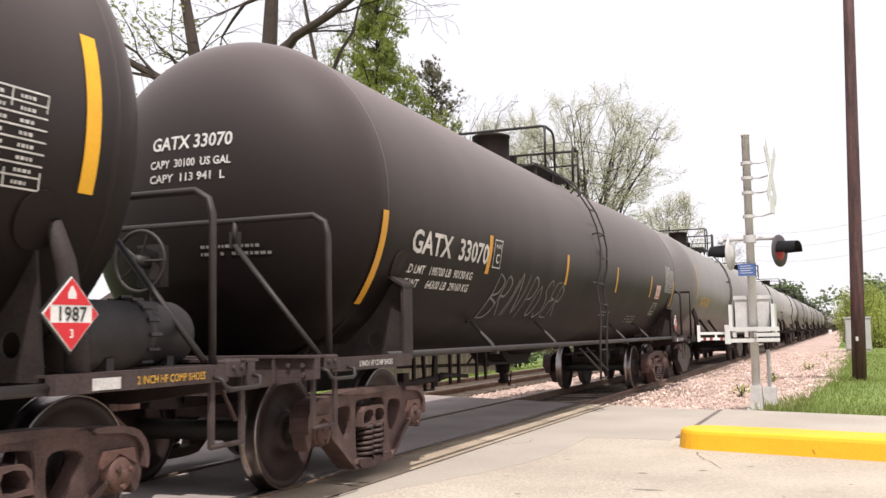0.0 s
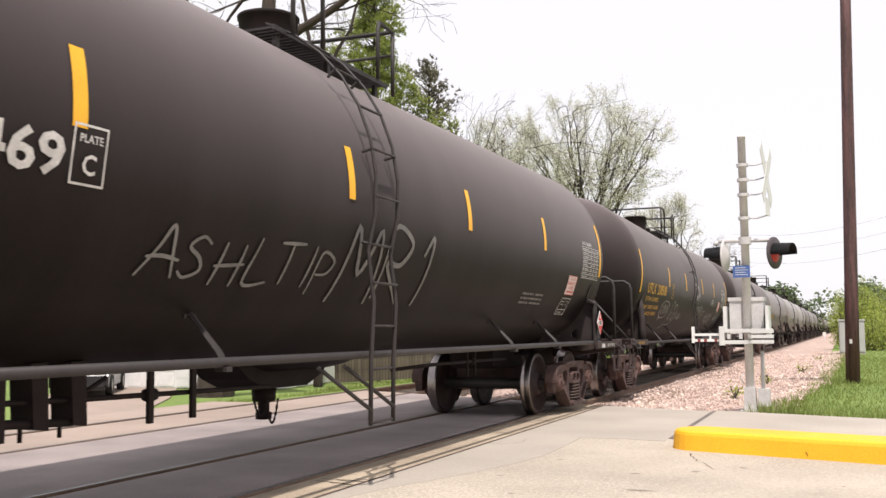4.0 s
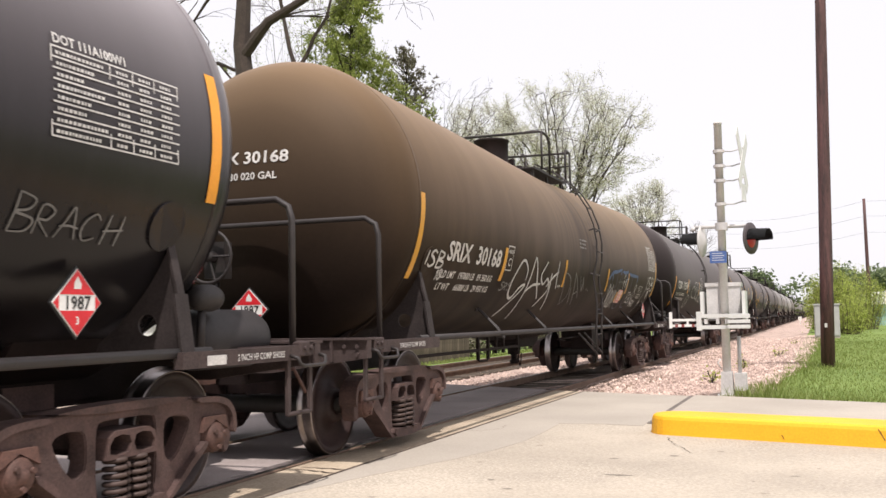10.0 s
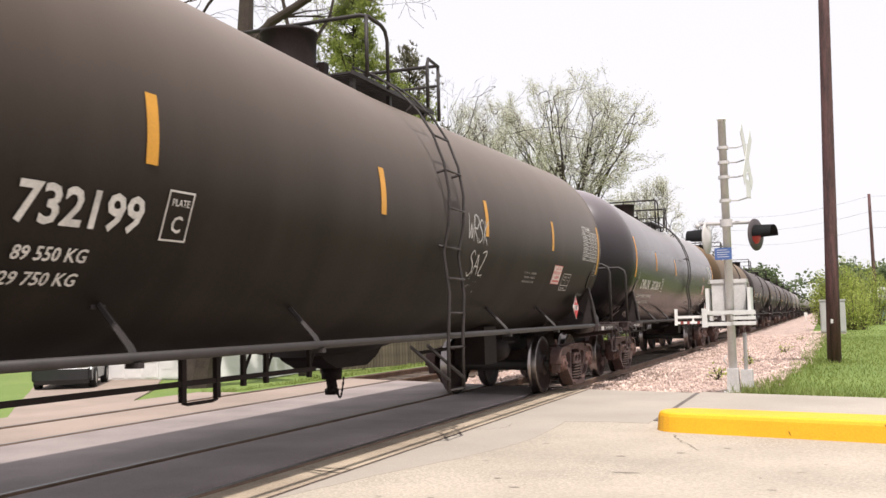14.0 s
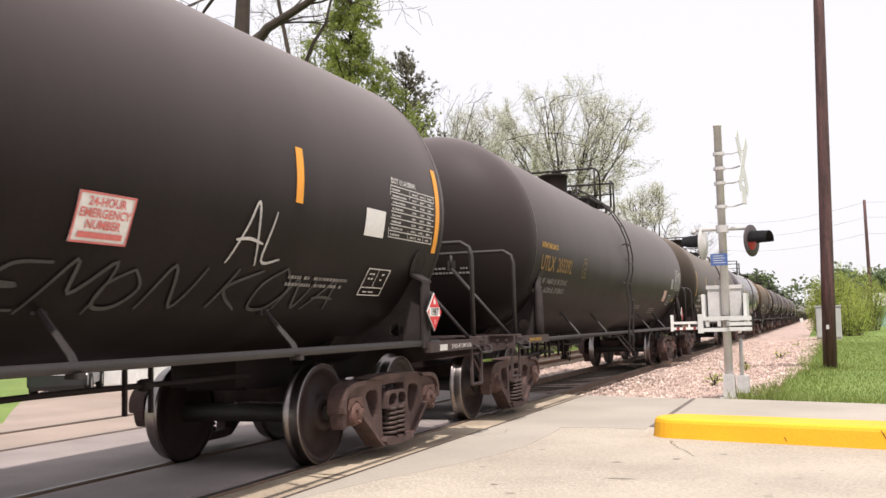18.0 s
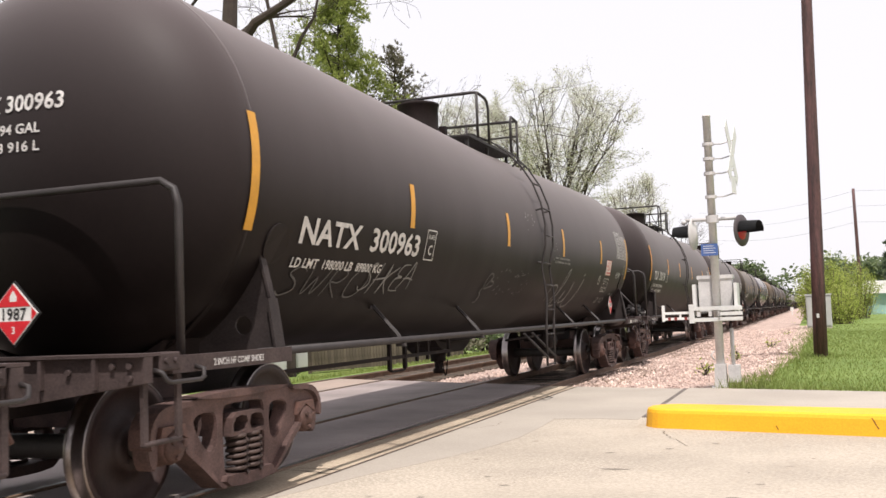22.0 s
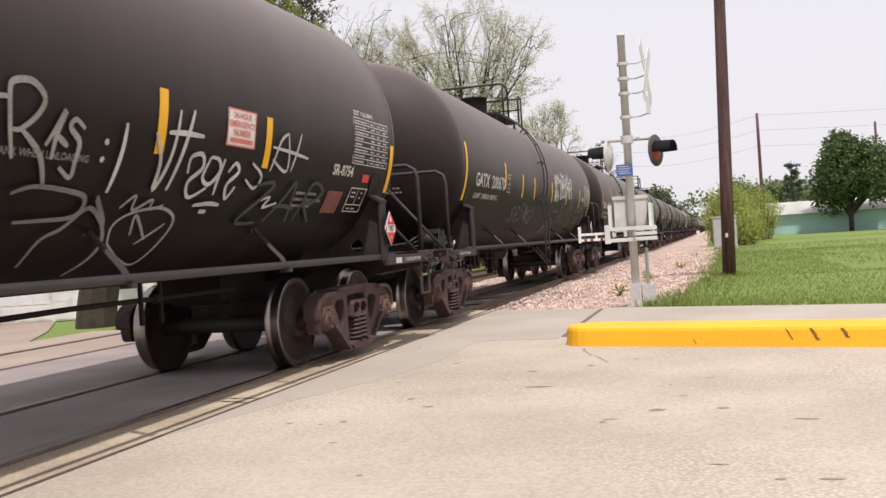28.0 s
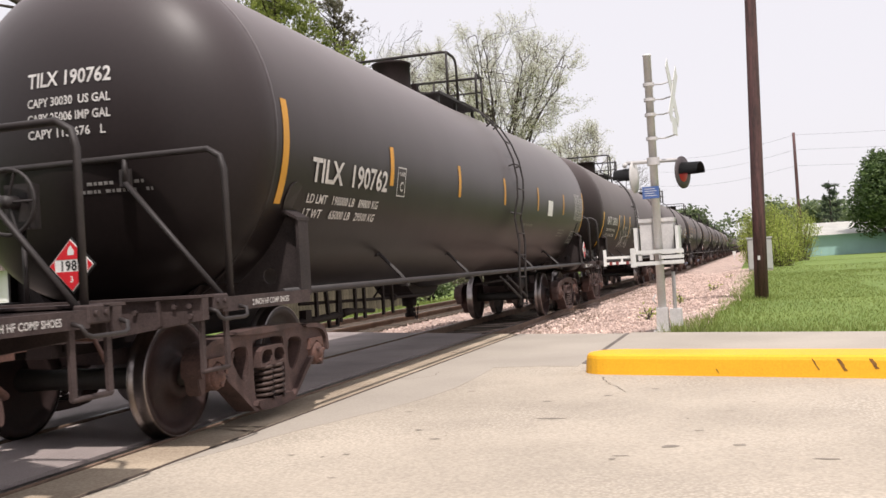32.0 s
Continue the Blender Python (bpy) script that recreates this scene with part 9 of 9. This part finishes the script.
for path, r0, r1, kids, ln in ((((-0.7, 0.1, 5.6), (-1.3, 0.1, 7.6), (-1.6, 0.2, 9.6), (-1.55, 0.3, 11.5), (-1.4, 0.4, 13.5)), 0.35, 0.16, 5, 2.8), (((-1.55, 0.15, 9.2), (-0.6, 0.0, 10.1), (0.6, 0.0, 10.6), (2.0, -0.2, 11.2)), 0.18, 0.075, 4, 1.9), (((-0.7, 0.1, 5.2), (-2.6, 0.4, 7.0), (-4.4, 0.8, 9.2), (-5.2, 1.0, 12.5)), 0.36, 0.16, 7, 3.0), (((-3.4, 0.6, 8.0), (-5.6, 0.4, 9.6), (-8.0, 0.2, 11.0)), 0.21, 0.085, 7, 2.8)):
    limb([lean(*p) for p in path], r0, r1, kids=kids, ln=ln)
tips = [q for q in tips if q[0].x < 1.35]
tree_thing("old tree with a thick dark trunk and young leaves", TB.x, TB.y, out, tips, M_BARK, L_OAK, 0.085, 12, 0.32, 43, frac=0.9)
# thin crooked tree with bare dark limbs beside it
out, tips = [], []
limb([(0, 0, -0.2), (0.1, 0, 3.5), (-0.1, 0, 7.0), (-0.08, 0, 9.9), (0.10, 0, 10.9)], 0.17, 0.11, kids=0)
limb([(0.06, 0, 10.7), (-0.25, 0, 11.7), (-0.5, 0.1, 12.7), (-0.7, 0, 14.0), (-1.0, 0, 16.0)], 0.09, 0.05, kids=6, ln=1.5)
limb([(0.10, 0, 10.8), (0.45, 0.1, 11.4), (0.75, 0, 11.9), (1.3, 0, 12.6), (1.45, 0.1, 13.4), (2.1, 0, 14.6)], 0.085, 0.04, kids=6, ln=1.5)
tree_thing("thin crooked tree with bare dark limbs", -17.2, 30.0, out, [], M_BARK, None, 0.05, 1, 0.1, 44)

# evergreens: whorls of rising branches with soft tufts of needles
def conifer(x, y, h, w, seed, leafm, label, tufts=5, whorls=46, needle=0.15, z=-0.5, power=0.75, bare=0.08, rise=0.5, clump=0.0):
    rnd = random.Random(seed)
    out, vs, fs = [], [], []
    out.append(([Vector((0.05 * math.sin(i), 0, h * i / 6)) for i in range(7)], [0.2 * (1 - 0.15 * i) for i in range(7)], 2))
    for i in range(whorls):
        s = i / whorls
        zz = h * (bare + (1 - bare) * s)
        for j in range(5):
            a = rnd.uniform(0, 6.283)
            reach = w * (1 - s) ** power * rnd.uniform(0.4, 1.2) * (1 + clump * noise.noise(Vector((math.cos(a) * 1.6, math.sin(a) * 1.6, zz * 0.55)))) + 0.15
            tip = Vector((math.cos(a) * reach, math.sin(a) * reach, zz + reach * rnd.uniform(-0.1, rise)))
            base = Vector((0, 0, zz - 0.2))
            mid = base.lerp(tip, 0.55) - Vector((0, 0, 0.08 * reach))
            out.append(([base, mid, tip], [0.035, 0.022, 0.008], 0))
            d = (tip - mid).normalized()
            for q in range(tufts):
                o = mid.lerp(tip, 1.05 - abs(rnd.gauss(0, 0.35)) if clump else rnd.uniform(-0.2, 1.05)) + Vector((rnd.gauss(0, 0.16), rnd.gauss(0, 0.16), rnd.gauss(0, 0.13)))
                for _ in range(9):
                    u = (d * 0.5 + Vector((rnd.gauss(0, 0.6), rnd.gauss(0, 0.6), rnd.gauss(0.35, 0.5)))).normalized()
                    sd = u.orthogonal().normalized()
                    sd = Matrix.Rotation(rnd.uniform(0, 6.28), 3, u) @ sd
                    ln = needle * rnd.uniform(0.6, 1.4)
                    k = len(vs)
                    vs += [tuple(o + sd * ln * 0.16), tuple(o + u * ln), tuple(o - sd * ln * 0.16)]
                    fs.append((k, k + 1, k + 2))
    t = thing("evergreen_tree", label, "tree", pose(x, y, z))
    part("trunk", data("trunk", branches_mesh(out), M_BARK), M_BARK, t)
    part("crown", data("crown", (vs, [], fs), leafm), leafm, t)
    return t


conifer(-17.9, 36.0, 16.8, 3.3, 51, L_CONI, "upright bright green evergreen with soft tufts", 70, 46, 0.115, bare=0.2, power=0.7, rise=1.0, clump=0.55)
conifer(-17.75, 41.5, 14.6, 3.0, 52, L_DEAD, "greyish evergreen with thin brown foliage", 9, 40, 0.16, bare=0.3, rise=0.9, clump=0.5)
conifer(8.0, 108.0, 8.25, 2.2, 53, L_DARK, "dark spruce behind the shed", 9, 12, 0.3, rise=0.15, power=0.9)
conifer(16.5, 118.0, 8.6, 1.9, 54, L_DARK, "dark spruce behind the shed", 9, 12, 0.3, rise=0.15, power=0.9)
# wispy bare trees behind the evergreen
crown_tree("slender bare tree with long fine twigs", -18.3, 42.0, 6.5, (1.6, 0, 10.7), (4.4, 3.2, 2.9), 7, 61, None, thick=0.13, subs=4, twigs=4, tw=0.8, droop=0.02, tr=0.006, low=-0.1, crook=0.2)
crown_tree("slender bare tree with long fine twigs", -22.5, 40.0, 5.0, (0, 0, 12.0), (4.0, 4.0, 5.2), 7, 63, L_BUD, 0.045, 3, tr=0.009, thick=0.14, subs=5, twigs=4, tw=1.5)


def bush(x, y, w, h, seed, leafm, label, count=420, size=0.22, z=-0.1, name="bush", per=6, low=0.25):
    """Clumps of leaves on short stems, uneven and open."""
    rnd = random.Random(seed)
    spots, out = [], []
    lumps = [(rnd.gauss(0, w * 0.24), rnd.gauss(0, w * 0.24), h * rnd.uniform(low, 0.8), rnd.uniform(0.45, 0.9)) for _ in range(12)]
    for _ in range(count):
        cx, cy, cz, r = rnd.choice(lumps)
        v = Vector((rnd.gauss(0, 1), rnd.gauss(0, 1), rnd.gauss(0, 1))).normalized() * r * rnd.uniform(0.6, 1.05)
        spots.append(Vector((cx + v.x * w * 0.36, cy + v.y * w * 0.36, max(0.1, cz + v.z * h * 0.34))))
    for cx, cy, cz, r in lumps:
        foot = 0.0 if name == "tree" else 0.2
        out.append(([Vector((cx * foot, cy * foot, -0.2)), Vector((cx * foot, cy * foot, max(0.0, cz * 0.34))), Vector((cx * 0.6, cy * 0.6, cz * 0.7)), Vector((cx, cy, cz))], [0.07 * h / 3, 0.06 * h / 3, 0.035 * h / 3, 0.02], 1))
    t = thing(name, label, "tree" if name == "tree" else "bush", pose(x, y, z))
    part("branchwork" if name == "bush" else "trunk", data("branchwork", branches_mesh(out), M_BARK), M_BARK, t)
    part("foliage" if name == "bush" else "crown", data("foliage", leaves_mesh(rnd, spots, size, per, size * 1.1), leafm), leafm, t)
    return t


def shrub(x, y, w, h, seed, leafm, label, shoots=150, size=0.06, z=-0.1):
    """Many upright arching shoots set with small leaves: a feathery bush."""
    rnd = random.Random(seed)
    out, spots = [], []
    for _ in range(shoots):
        a, q = rnd.uniform(0, 6.283), math.sqrt(rnd.random())
        b = Vector((math.cos(a) * q * w * 0.3, math.sin(a) * q * w * 0.3, 0))
        hh = h * (1 - 0.45 * q * q) * rnd.uniform(0.6, 1.06)
        tip = Vector((math.cos(a) * q * w * 0.5 * rnd.uniform(0.8, 1.15), math.sin(a) * q * w * 0.5 * rnd.uniform(0.8, 1.15), hh))
        mid = b.lerp(tip, 0.55) + Vector((rnd.gauss(0, 0.1), rnd.gauss(0, 0.1), 0.1 * hh))
        out.append(([b, mid, tip], [0.025, 0.016, 0.006], 1))
        for k in range(26):
            s = 0.12 + 0.88 * k / 25
            p = b.lerp(mid, s / 0.55) if s < 0.55 else mid.lerp(tip, (s - 0.55) / 0.45)
            sd = 0.30 * (1 - s) + 0.07
            spots.append(p + Vector((rnd.gauss(0, sd), rnd.gauss(0, sd), rnd.gauss(0, 0.12))))
    t = thing("bush", label, "bush", pose(x, y, z))
    part("branchwork", data("branchwork", branches_mesh(out), M_BARK2), M_BARK2, t)
    part("foliage", data("foliage", leaves_mesh(rnd, spots, size, 4, 0.10), leafm), leafm, t)
    return t


shrub(0.9, 70, 4.0, 4.7, 71, L_BUSH, "feathery bright green spring bush beside the line", 170)
shrub(2.9, 80, 4.4, 4.9, 72, L_BUSH, "feathery bright green spring bush beside the line", 150)
shrub(1.6, 63, 2.4, 2.4, 73, L_BUSH, "low bright green bush", 70, 0.05)
post = thing("marker_post", "small white marker post beside the track", "marker post", pose(-2.4, 140.0, -0.4))
bm = bmesh.new()
box(bm, -0.06, 0.06, -0.06, 0.06, 0, 0.95)
part("shaft", bm, M_WHITE, post)
bm = bmesh.new()
box(bm, -0.22, 0.22, -0.08, -0.06, 0.75, 1.25)
part("plate", bm, M_WHITE, post)
bush(4.2, 120, 7, 6.5, 74, L_FAR, "grey-green budding tree behind the shed", 700, 0.3, name="tree")
bush(12.0, 96, 6.6, 9.6, 75, L_ROUND, "round dark green maple on a short trunk", 5200, 0.17, name="tree", low=0.45)
bm = bmesh.new()
tube(bm, [(0, 0, -0.2), (0.05, 0, 1.8)], [0.25, 0.2], 10)
part("lower_trunk", bm, M_BARK, bpy.data.objects[[o.name for o in scene.objects if o.get("label", "").startswith("round dark green")][0]])
bush(9.5, 128, 8, 6.0, 76, L_FAR, "hazy green tree behind the shed", 600, 0.35, name="tree")
bush(15.0, 132, 9, 6.5, 77, L_FAR, "hazy green tree behind the shed", 600, 0.35, name="tree")
bush(22.0, 126, 9, 7.5, 78, L_FAR, "hazy green tree behind the shed", 600, 0.35, name="tree")
# the wood at the end of the line
for i in range(14):
    rnd = random.Random(90 + i)
    y = 190 + 17 * i
    bush(-14.5 - rnd.uniform(0, 5), y, 11, rnd.uniform(9.5, 12.5), 300 + i, L_WOOD if i > 3 else L_FAR, "dense green tree of the wood along the line", 2400, 0.42, z=-0.6, name="tree", per=5)
for i in range(6):
    rnd = random.Random(140 + i)
    bush(-18 - rnd.uniform(0, 5), 95 + 14 * i, 8, rnd.uniform(6.5, 8.5), 350 + i, L_DEAD if i % 2 else L_FAR, "budding tree beyond the far track", 900, 0.22, z=-0.6, name="tree", per=4)
for i in range(8):
    rnd = random.Random(190 + i)
    bush(8 + rnd.uniform(0, 12) + i * 1.5, 170 + 40 * i, 13, rnd.uniform(6, 9), 400 + i, L_FAR, "hazy green tree of the far wood", 900, 0.4, z=-0.3, name="tree", per=5)
# low growth beyond the far track
for i in range(2, 9):
    rnd = random.Random(290 + i)
    bush(-14.0 - rnd.uniform(0, 3), 30 + 5.5 * i, rnd.uniform(2.4, 4), rnd.uniform(1.2, 2.2), 500 + i, L_FAR if i % 2 else L_DEAD, "low dull hedge growth beyond the far track", 420, 0.10, z=-0.6)
# small weeds on the ballast
for x, y, s in ((-1.9, 27.0, 81), (-1.3, 33.0, 82), (-2.2, 21.5, 83), (-1.0, 46.0, 84)):
    bush(x, y, 0.32, 0.36, s, L_BUSH, "small green weed on the ballast", 22, 0.04, z=-0.22, name="bush", per=3)


# ---- lawn blades near the pavement ----
def blades(count, xr, yr, tall, seed, fz, fade=1.0):
    rnd = random.Random(seed)
    vs, fs = [], []
    for _ in range(count):
        y = yr[0] + (yr[1] - yr[0]) * rnd.random() ** 1.6
        x = xr[0] + (xr[1] - xr[0]) * rnd.random() ** fade
        if y < edge_far(x) + 0.02:
            continue
        if -3 < x < border(y) - 0.05 + rnd.gauss(0, 0.13):
            continue
        near = math.exp(-(y - edge_far(x)) / 1.2) + math.exp(-abs(x - border(y)) / 0.4) + math.exp(-math.hypot(x - 0.2, y - 25) / 0.5)
        h = tall * rnd.uniform(0.5, 1.1) * (1 + 1.2 * near)
        a, w = rnd.uniform(0, 3.14), 0.006 + 0.0045 * (y / 20)
        z = fz(x, y) - 0.01
        k = len(vs)
        dx, dy = math.cos(a) * w, math.sin(a) * w
        vs += [(x - dx, y - dy, z), (x + dx, y + dy, z), (x + rnd.gauss(0, 0.4) * h, y + rnd.gauss(0, 0.4) * h, z + h)]
        fs.append((k, k + 1, k + 2))
    ob = new("grass", data("grass", (vs, [], fs), M_BLADE))
    return tagged(ob, "short green grass blades of the lawn edge", "grass", kind="stuff")


blades(95000, (-1.05, 16), (6.5, 48), 0.055, 7, ground_z)
blades(50000, (-0.2, 26), (24, 100), 0.055, 17, rolling)
blades(20000, (-1.5, 3.2), (15.0, 60), 0.09, 9, lambda x, y: -0.07, 2.2)
blades(16000, (-16, -11.0), (19, 60), 0.09, 8, ground_z)

# ---- fence beyond the far track ----
fence = thing("fence", "weathered dark brown board fence behind the grass", "fence", pose(-17.2, 31.5, -0.6, 0, 0, 68))
for i in range(54):
    rnd = random.Random(700 + i % 5)
    part("board", cached("fence_board_%d" % (i % 5), lambda bm: box(bm, 0, 0.135, -0.012, 0.012, 0.04, 1.5 + rnd.uniform(-0.04, 0.04)), M_FENCE), M_FENCE, fence, "", pose(i * 0.155, 0, 0))
for i in range(5):
    part("post", cached("fence_post", lambda bm: box(bm, -0.05, 0.05, 0.06, 0.16, -0.1, 1.45), M_FENCE), M_FENCE, fence, "", pose(i * 2.09, 0, 0))
for z in (0.35, 1.15):
    part("rail", cached("fence_rail", lambda bm: box(bm, 0, 8.4, 0.014, 0.055, -0.04, 0.04), M_FENCE), M_FENCE, fence, "", pose(0, 0, z))

# ---- house, car and yard beyond the tracks ----
house = thing("house", "white clapboard house with a brown shingle roof", "house", pose(-32.3, 34.5, -0.6, 0, 0, 2))
HW, HD, HH = 14.5, 8.0, 2.7
bm = bmesh.new()
box(bm, 0, HW, 0, HD, 0, HH)
part("wall", bm, M_SIDING, house)
for i in range(22):
    part("siding_board", cached("siding_board", lambda bm: prism(bm, [(-0.022, 0.0), (0.0, 0.0), (0.0, 0.12), (-0.004, 0.12)], [], -0.02, HW + 0.02), M_SIDING), M_SIDING, house, "", pose(0, 0, 0.05 + i * 0.12))
bm = bmesh.new()
v = [bm.verts.new(p) for p in ((-0.5, -0.6, HH), (HW + 0.5, -0.6, HH), (HW + 0.5, HD / 2, HH + 2.2), (-0.5, HD / 2, HH + 2.2), (-0.5, HD + 0.6, HH), (HW + 0.5, HD + 0.6, HH))]
bm.faces.new((v[0], v[1], v[2], v[3]))
bm.faces.new((v[3], v[2], v[5], v[4]))
bmesh.ops.solidify(bm, geom=bm.faces[:], thickness=0.15)
part("roof", bm, M_SHING, house)
for x in (2.2, 6.0, 11.0):
    w = part("window", cached("window_frame", lambda bm: prism(bm, [(0, 0.9), (1.0, 0.9), (1.0, 2.2), (0, 2.2)], [[(0.08, 0.98), (0.92, 0.98), (0.92, 2.12), (0.08, 2.12)]], -0.07, -0.026, "y"), M_WHITE), M_WHITE, house, "", pose(x, 0, 0))
    part("pane", cached("window_pane", lambda bm: box(bm, 0.08, 0.92, -0.04, -0.03, 0.98, 2.12), M_GLASS), M_GLASS, w)
garage = thing("garage", "low white garage with panelled door", "garage", pose(-24.4, 27.4, -0.6, 0, 0, 9))
bm = bmesh.new()
box(bm, 0, 6.9, 0, 6, 0, 2.5)
part("wall", bm, M_SIDING, garage)
door = part("door", cached("garage_door", lambda bm: box(bm, 0.25, 2.75, -0.035, -0.004, 0.02, 2.1), M_WHITE), M_WHITE, garage)
for i in range(4):
    for j in range(4):
        part("door_panel", cached("door_panel", lambda bm: box(bm, 0.05, 0.56, -0.048, -0.036, 0.05, 0.47), M_WHITE), M_WHITE, door, "", pose(0.27 + 0.62 * j, 0, 0.02 + 0.52 * i))
for i in range(8):
    part("wall_panel", cached("garage_panel", lambda bm: box(bm, 0, 3.96, -0.018, -0.002, 0.0, 0.285), M_SIDING), M_SIDING, garage, "", pose(2.86, 0, 0.05 + i * 0.30))
bm = bmesh.new()
v = [bm.verts.new(p) for p in ((-0.4, -0.5, 2.5), (7.3, -0.5, 2.5), (7.3, 3, 4.1), (-0.4, 3, 4.1), (-0.4, 6.5, 2.5), (7.3, 6.5, 2.5))]
bm.faces.new((v[0], v[1], v[2], v[3]))
bm.faces.new((v[3], v[2], v[5], v[4]))
bmesh.ops.solidify(bm, geom=bm.faces[:], thickness=0.12)
part("roof", bm, M_SHING, garage)

auto = thing("parked_car", "dark charcoal parked car on the drive", "car", pose(-22.7, 24.8, -0.60, 0, 0, 34))
bm = bmesh.new()
prof = [(-2.12, 0.17), (-2.2, 0.30), (-2.22, 0.62), (-2.1, 0.82), (-1.1, 0.95), (-0.45, 1.40), (0.9, 1.43), (1.7, 1.02), (2.15, 0.92), (2.2, 0.45), (2.1, 0.20)]
prism(bm, prof, [], -0.86, 0.86)
bmesh.ops.bevel(bm, geom=[e for e in bm.edges if e.is_manifold and abs(e.verts[0].co.x - e.verts[1].co.x) < 1e-4 and e.calc_face_angle(0) > 1], offset=0.1, segments=2, affect="EDGES")
body = part("body", bm, M_CARP, auto)
bm = bmesh.new()
prism(bm, [(-1.02, 0.97), (-0.42, 1.36), (0.88, 1.39), (1.60, 1.03)], [], -0.875, 0.875)
part("side_windows", bm, M_GLASS, auto)
bm = bmesh.new()
v = [bm.verts.new(p) for p in ((-0.74, -1.09, 0.97), (0.74, -1.09, 0.97), (0.64, -0.49, 1.37), (-0.64, -0.49, 1.37))]
bm.faces.new(v)
part("windscreen", bm, M_GLASS, auto)
for sx in (-0.62, 0.62):
    bm = bmesh.new()
    box(bm, sx - 0.17, sx + 0.17, -2.215, -2.15, 0.64, 0.78)
    part("headlight", bm, M_ALU, auto, "clear headlight")
for sx in (-0.80, 0.80):
    for sy in (-1.35, 1.35):
        wh = part("wheel", cached("car_tyre", lambda bm: lathe(bm, [(0.2, -0.1), (0.31, -0.1), (0.32, -0.06), (0.32, 0.06), (0.31, 0.1), (0.2, 0.1)], "x", 22), M_TYRE), M_TYRE, auto, "", pose(sx, sy, 0.32))
        part("rim", cached("car_rim", lambda bm: lathe(bm, [(0.0, -0.07), (0.21, -0.09), (0.21, 0.09), (0.0, 0.07)], "x", 18), M_ALU), M_ALU, wh)


# ---- movement ----
def motions():
    for car, k in TRAIN:
        y = place(k)
        walk(car, [(0.0, pose(TRACK, y, 0)), (32.0, pose(TRACK, y + SPEED * 32.0, 0))])
    turn = SPEED / 0.457
    steps = 480
    for ax, y in TURNING:
        walk(ax, [(32.0 * i / steps, Matrix.Translation((0, y, 0.457)) @ Matrix.Rotation(-turn * 32.0 * i / steps, 4, "X")) for i in range(steps + 1)])


motions()
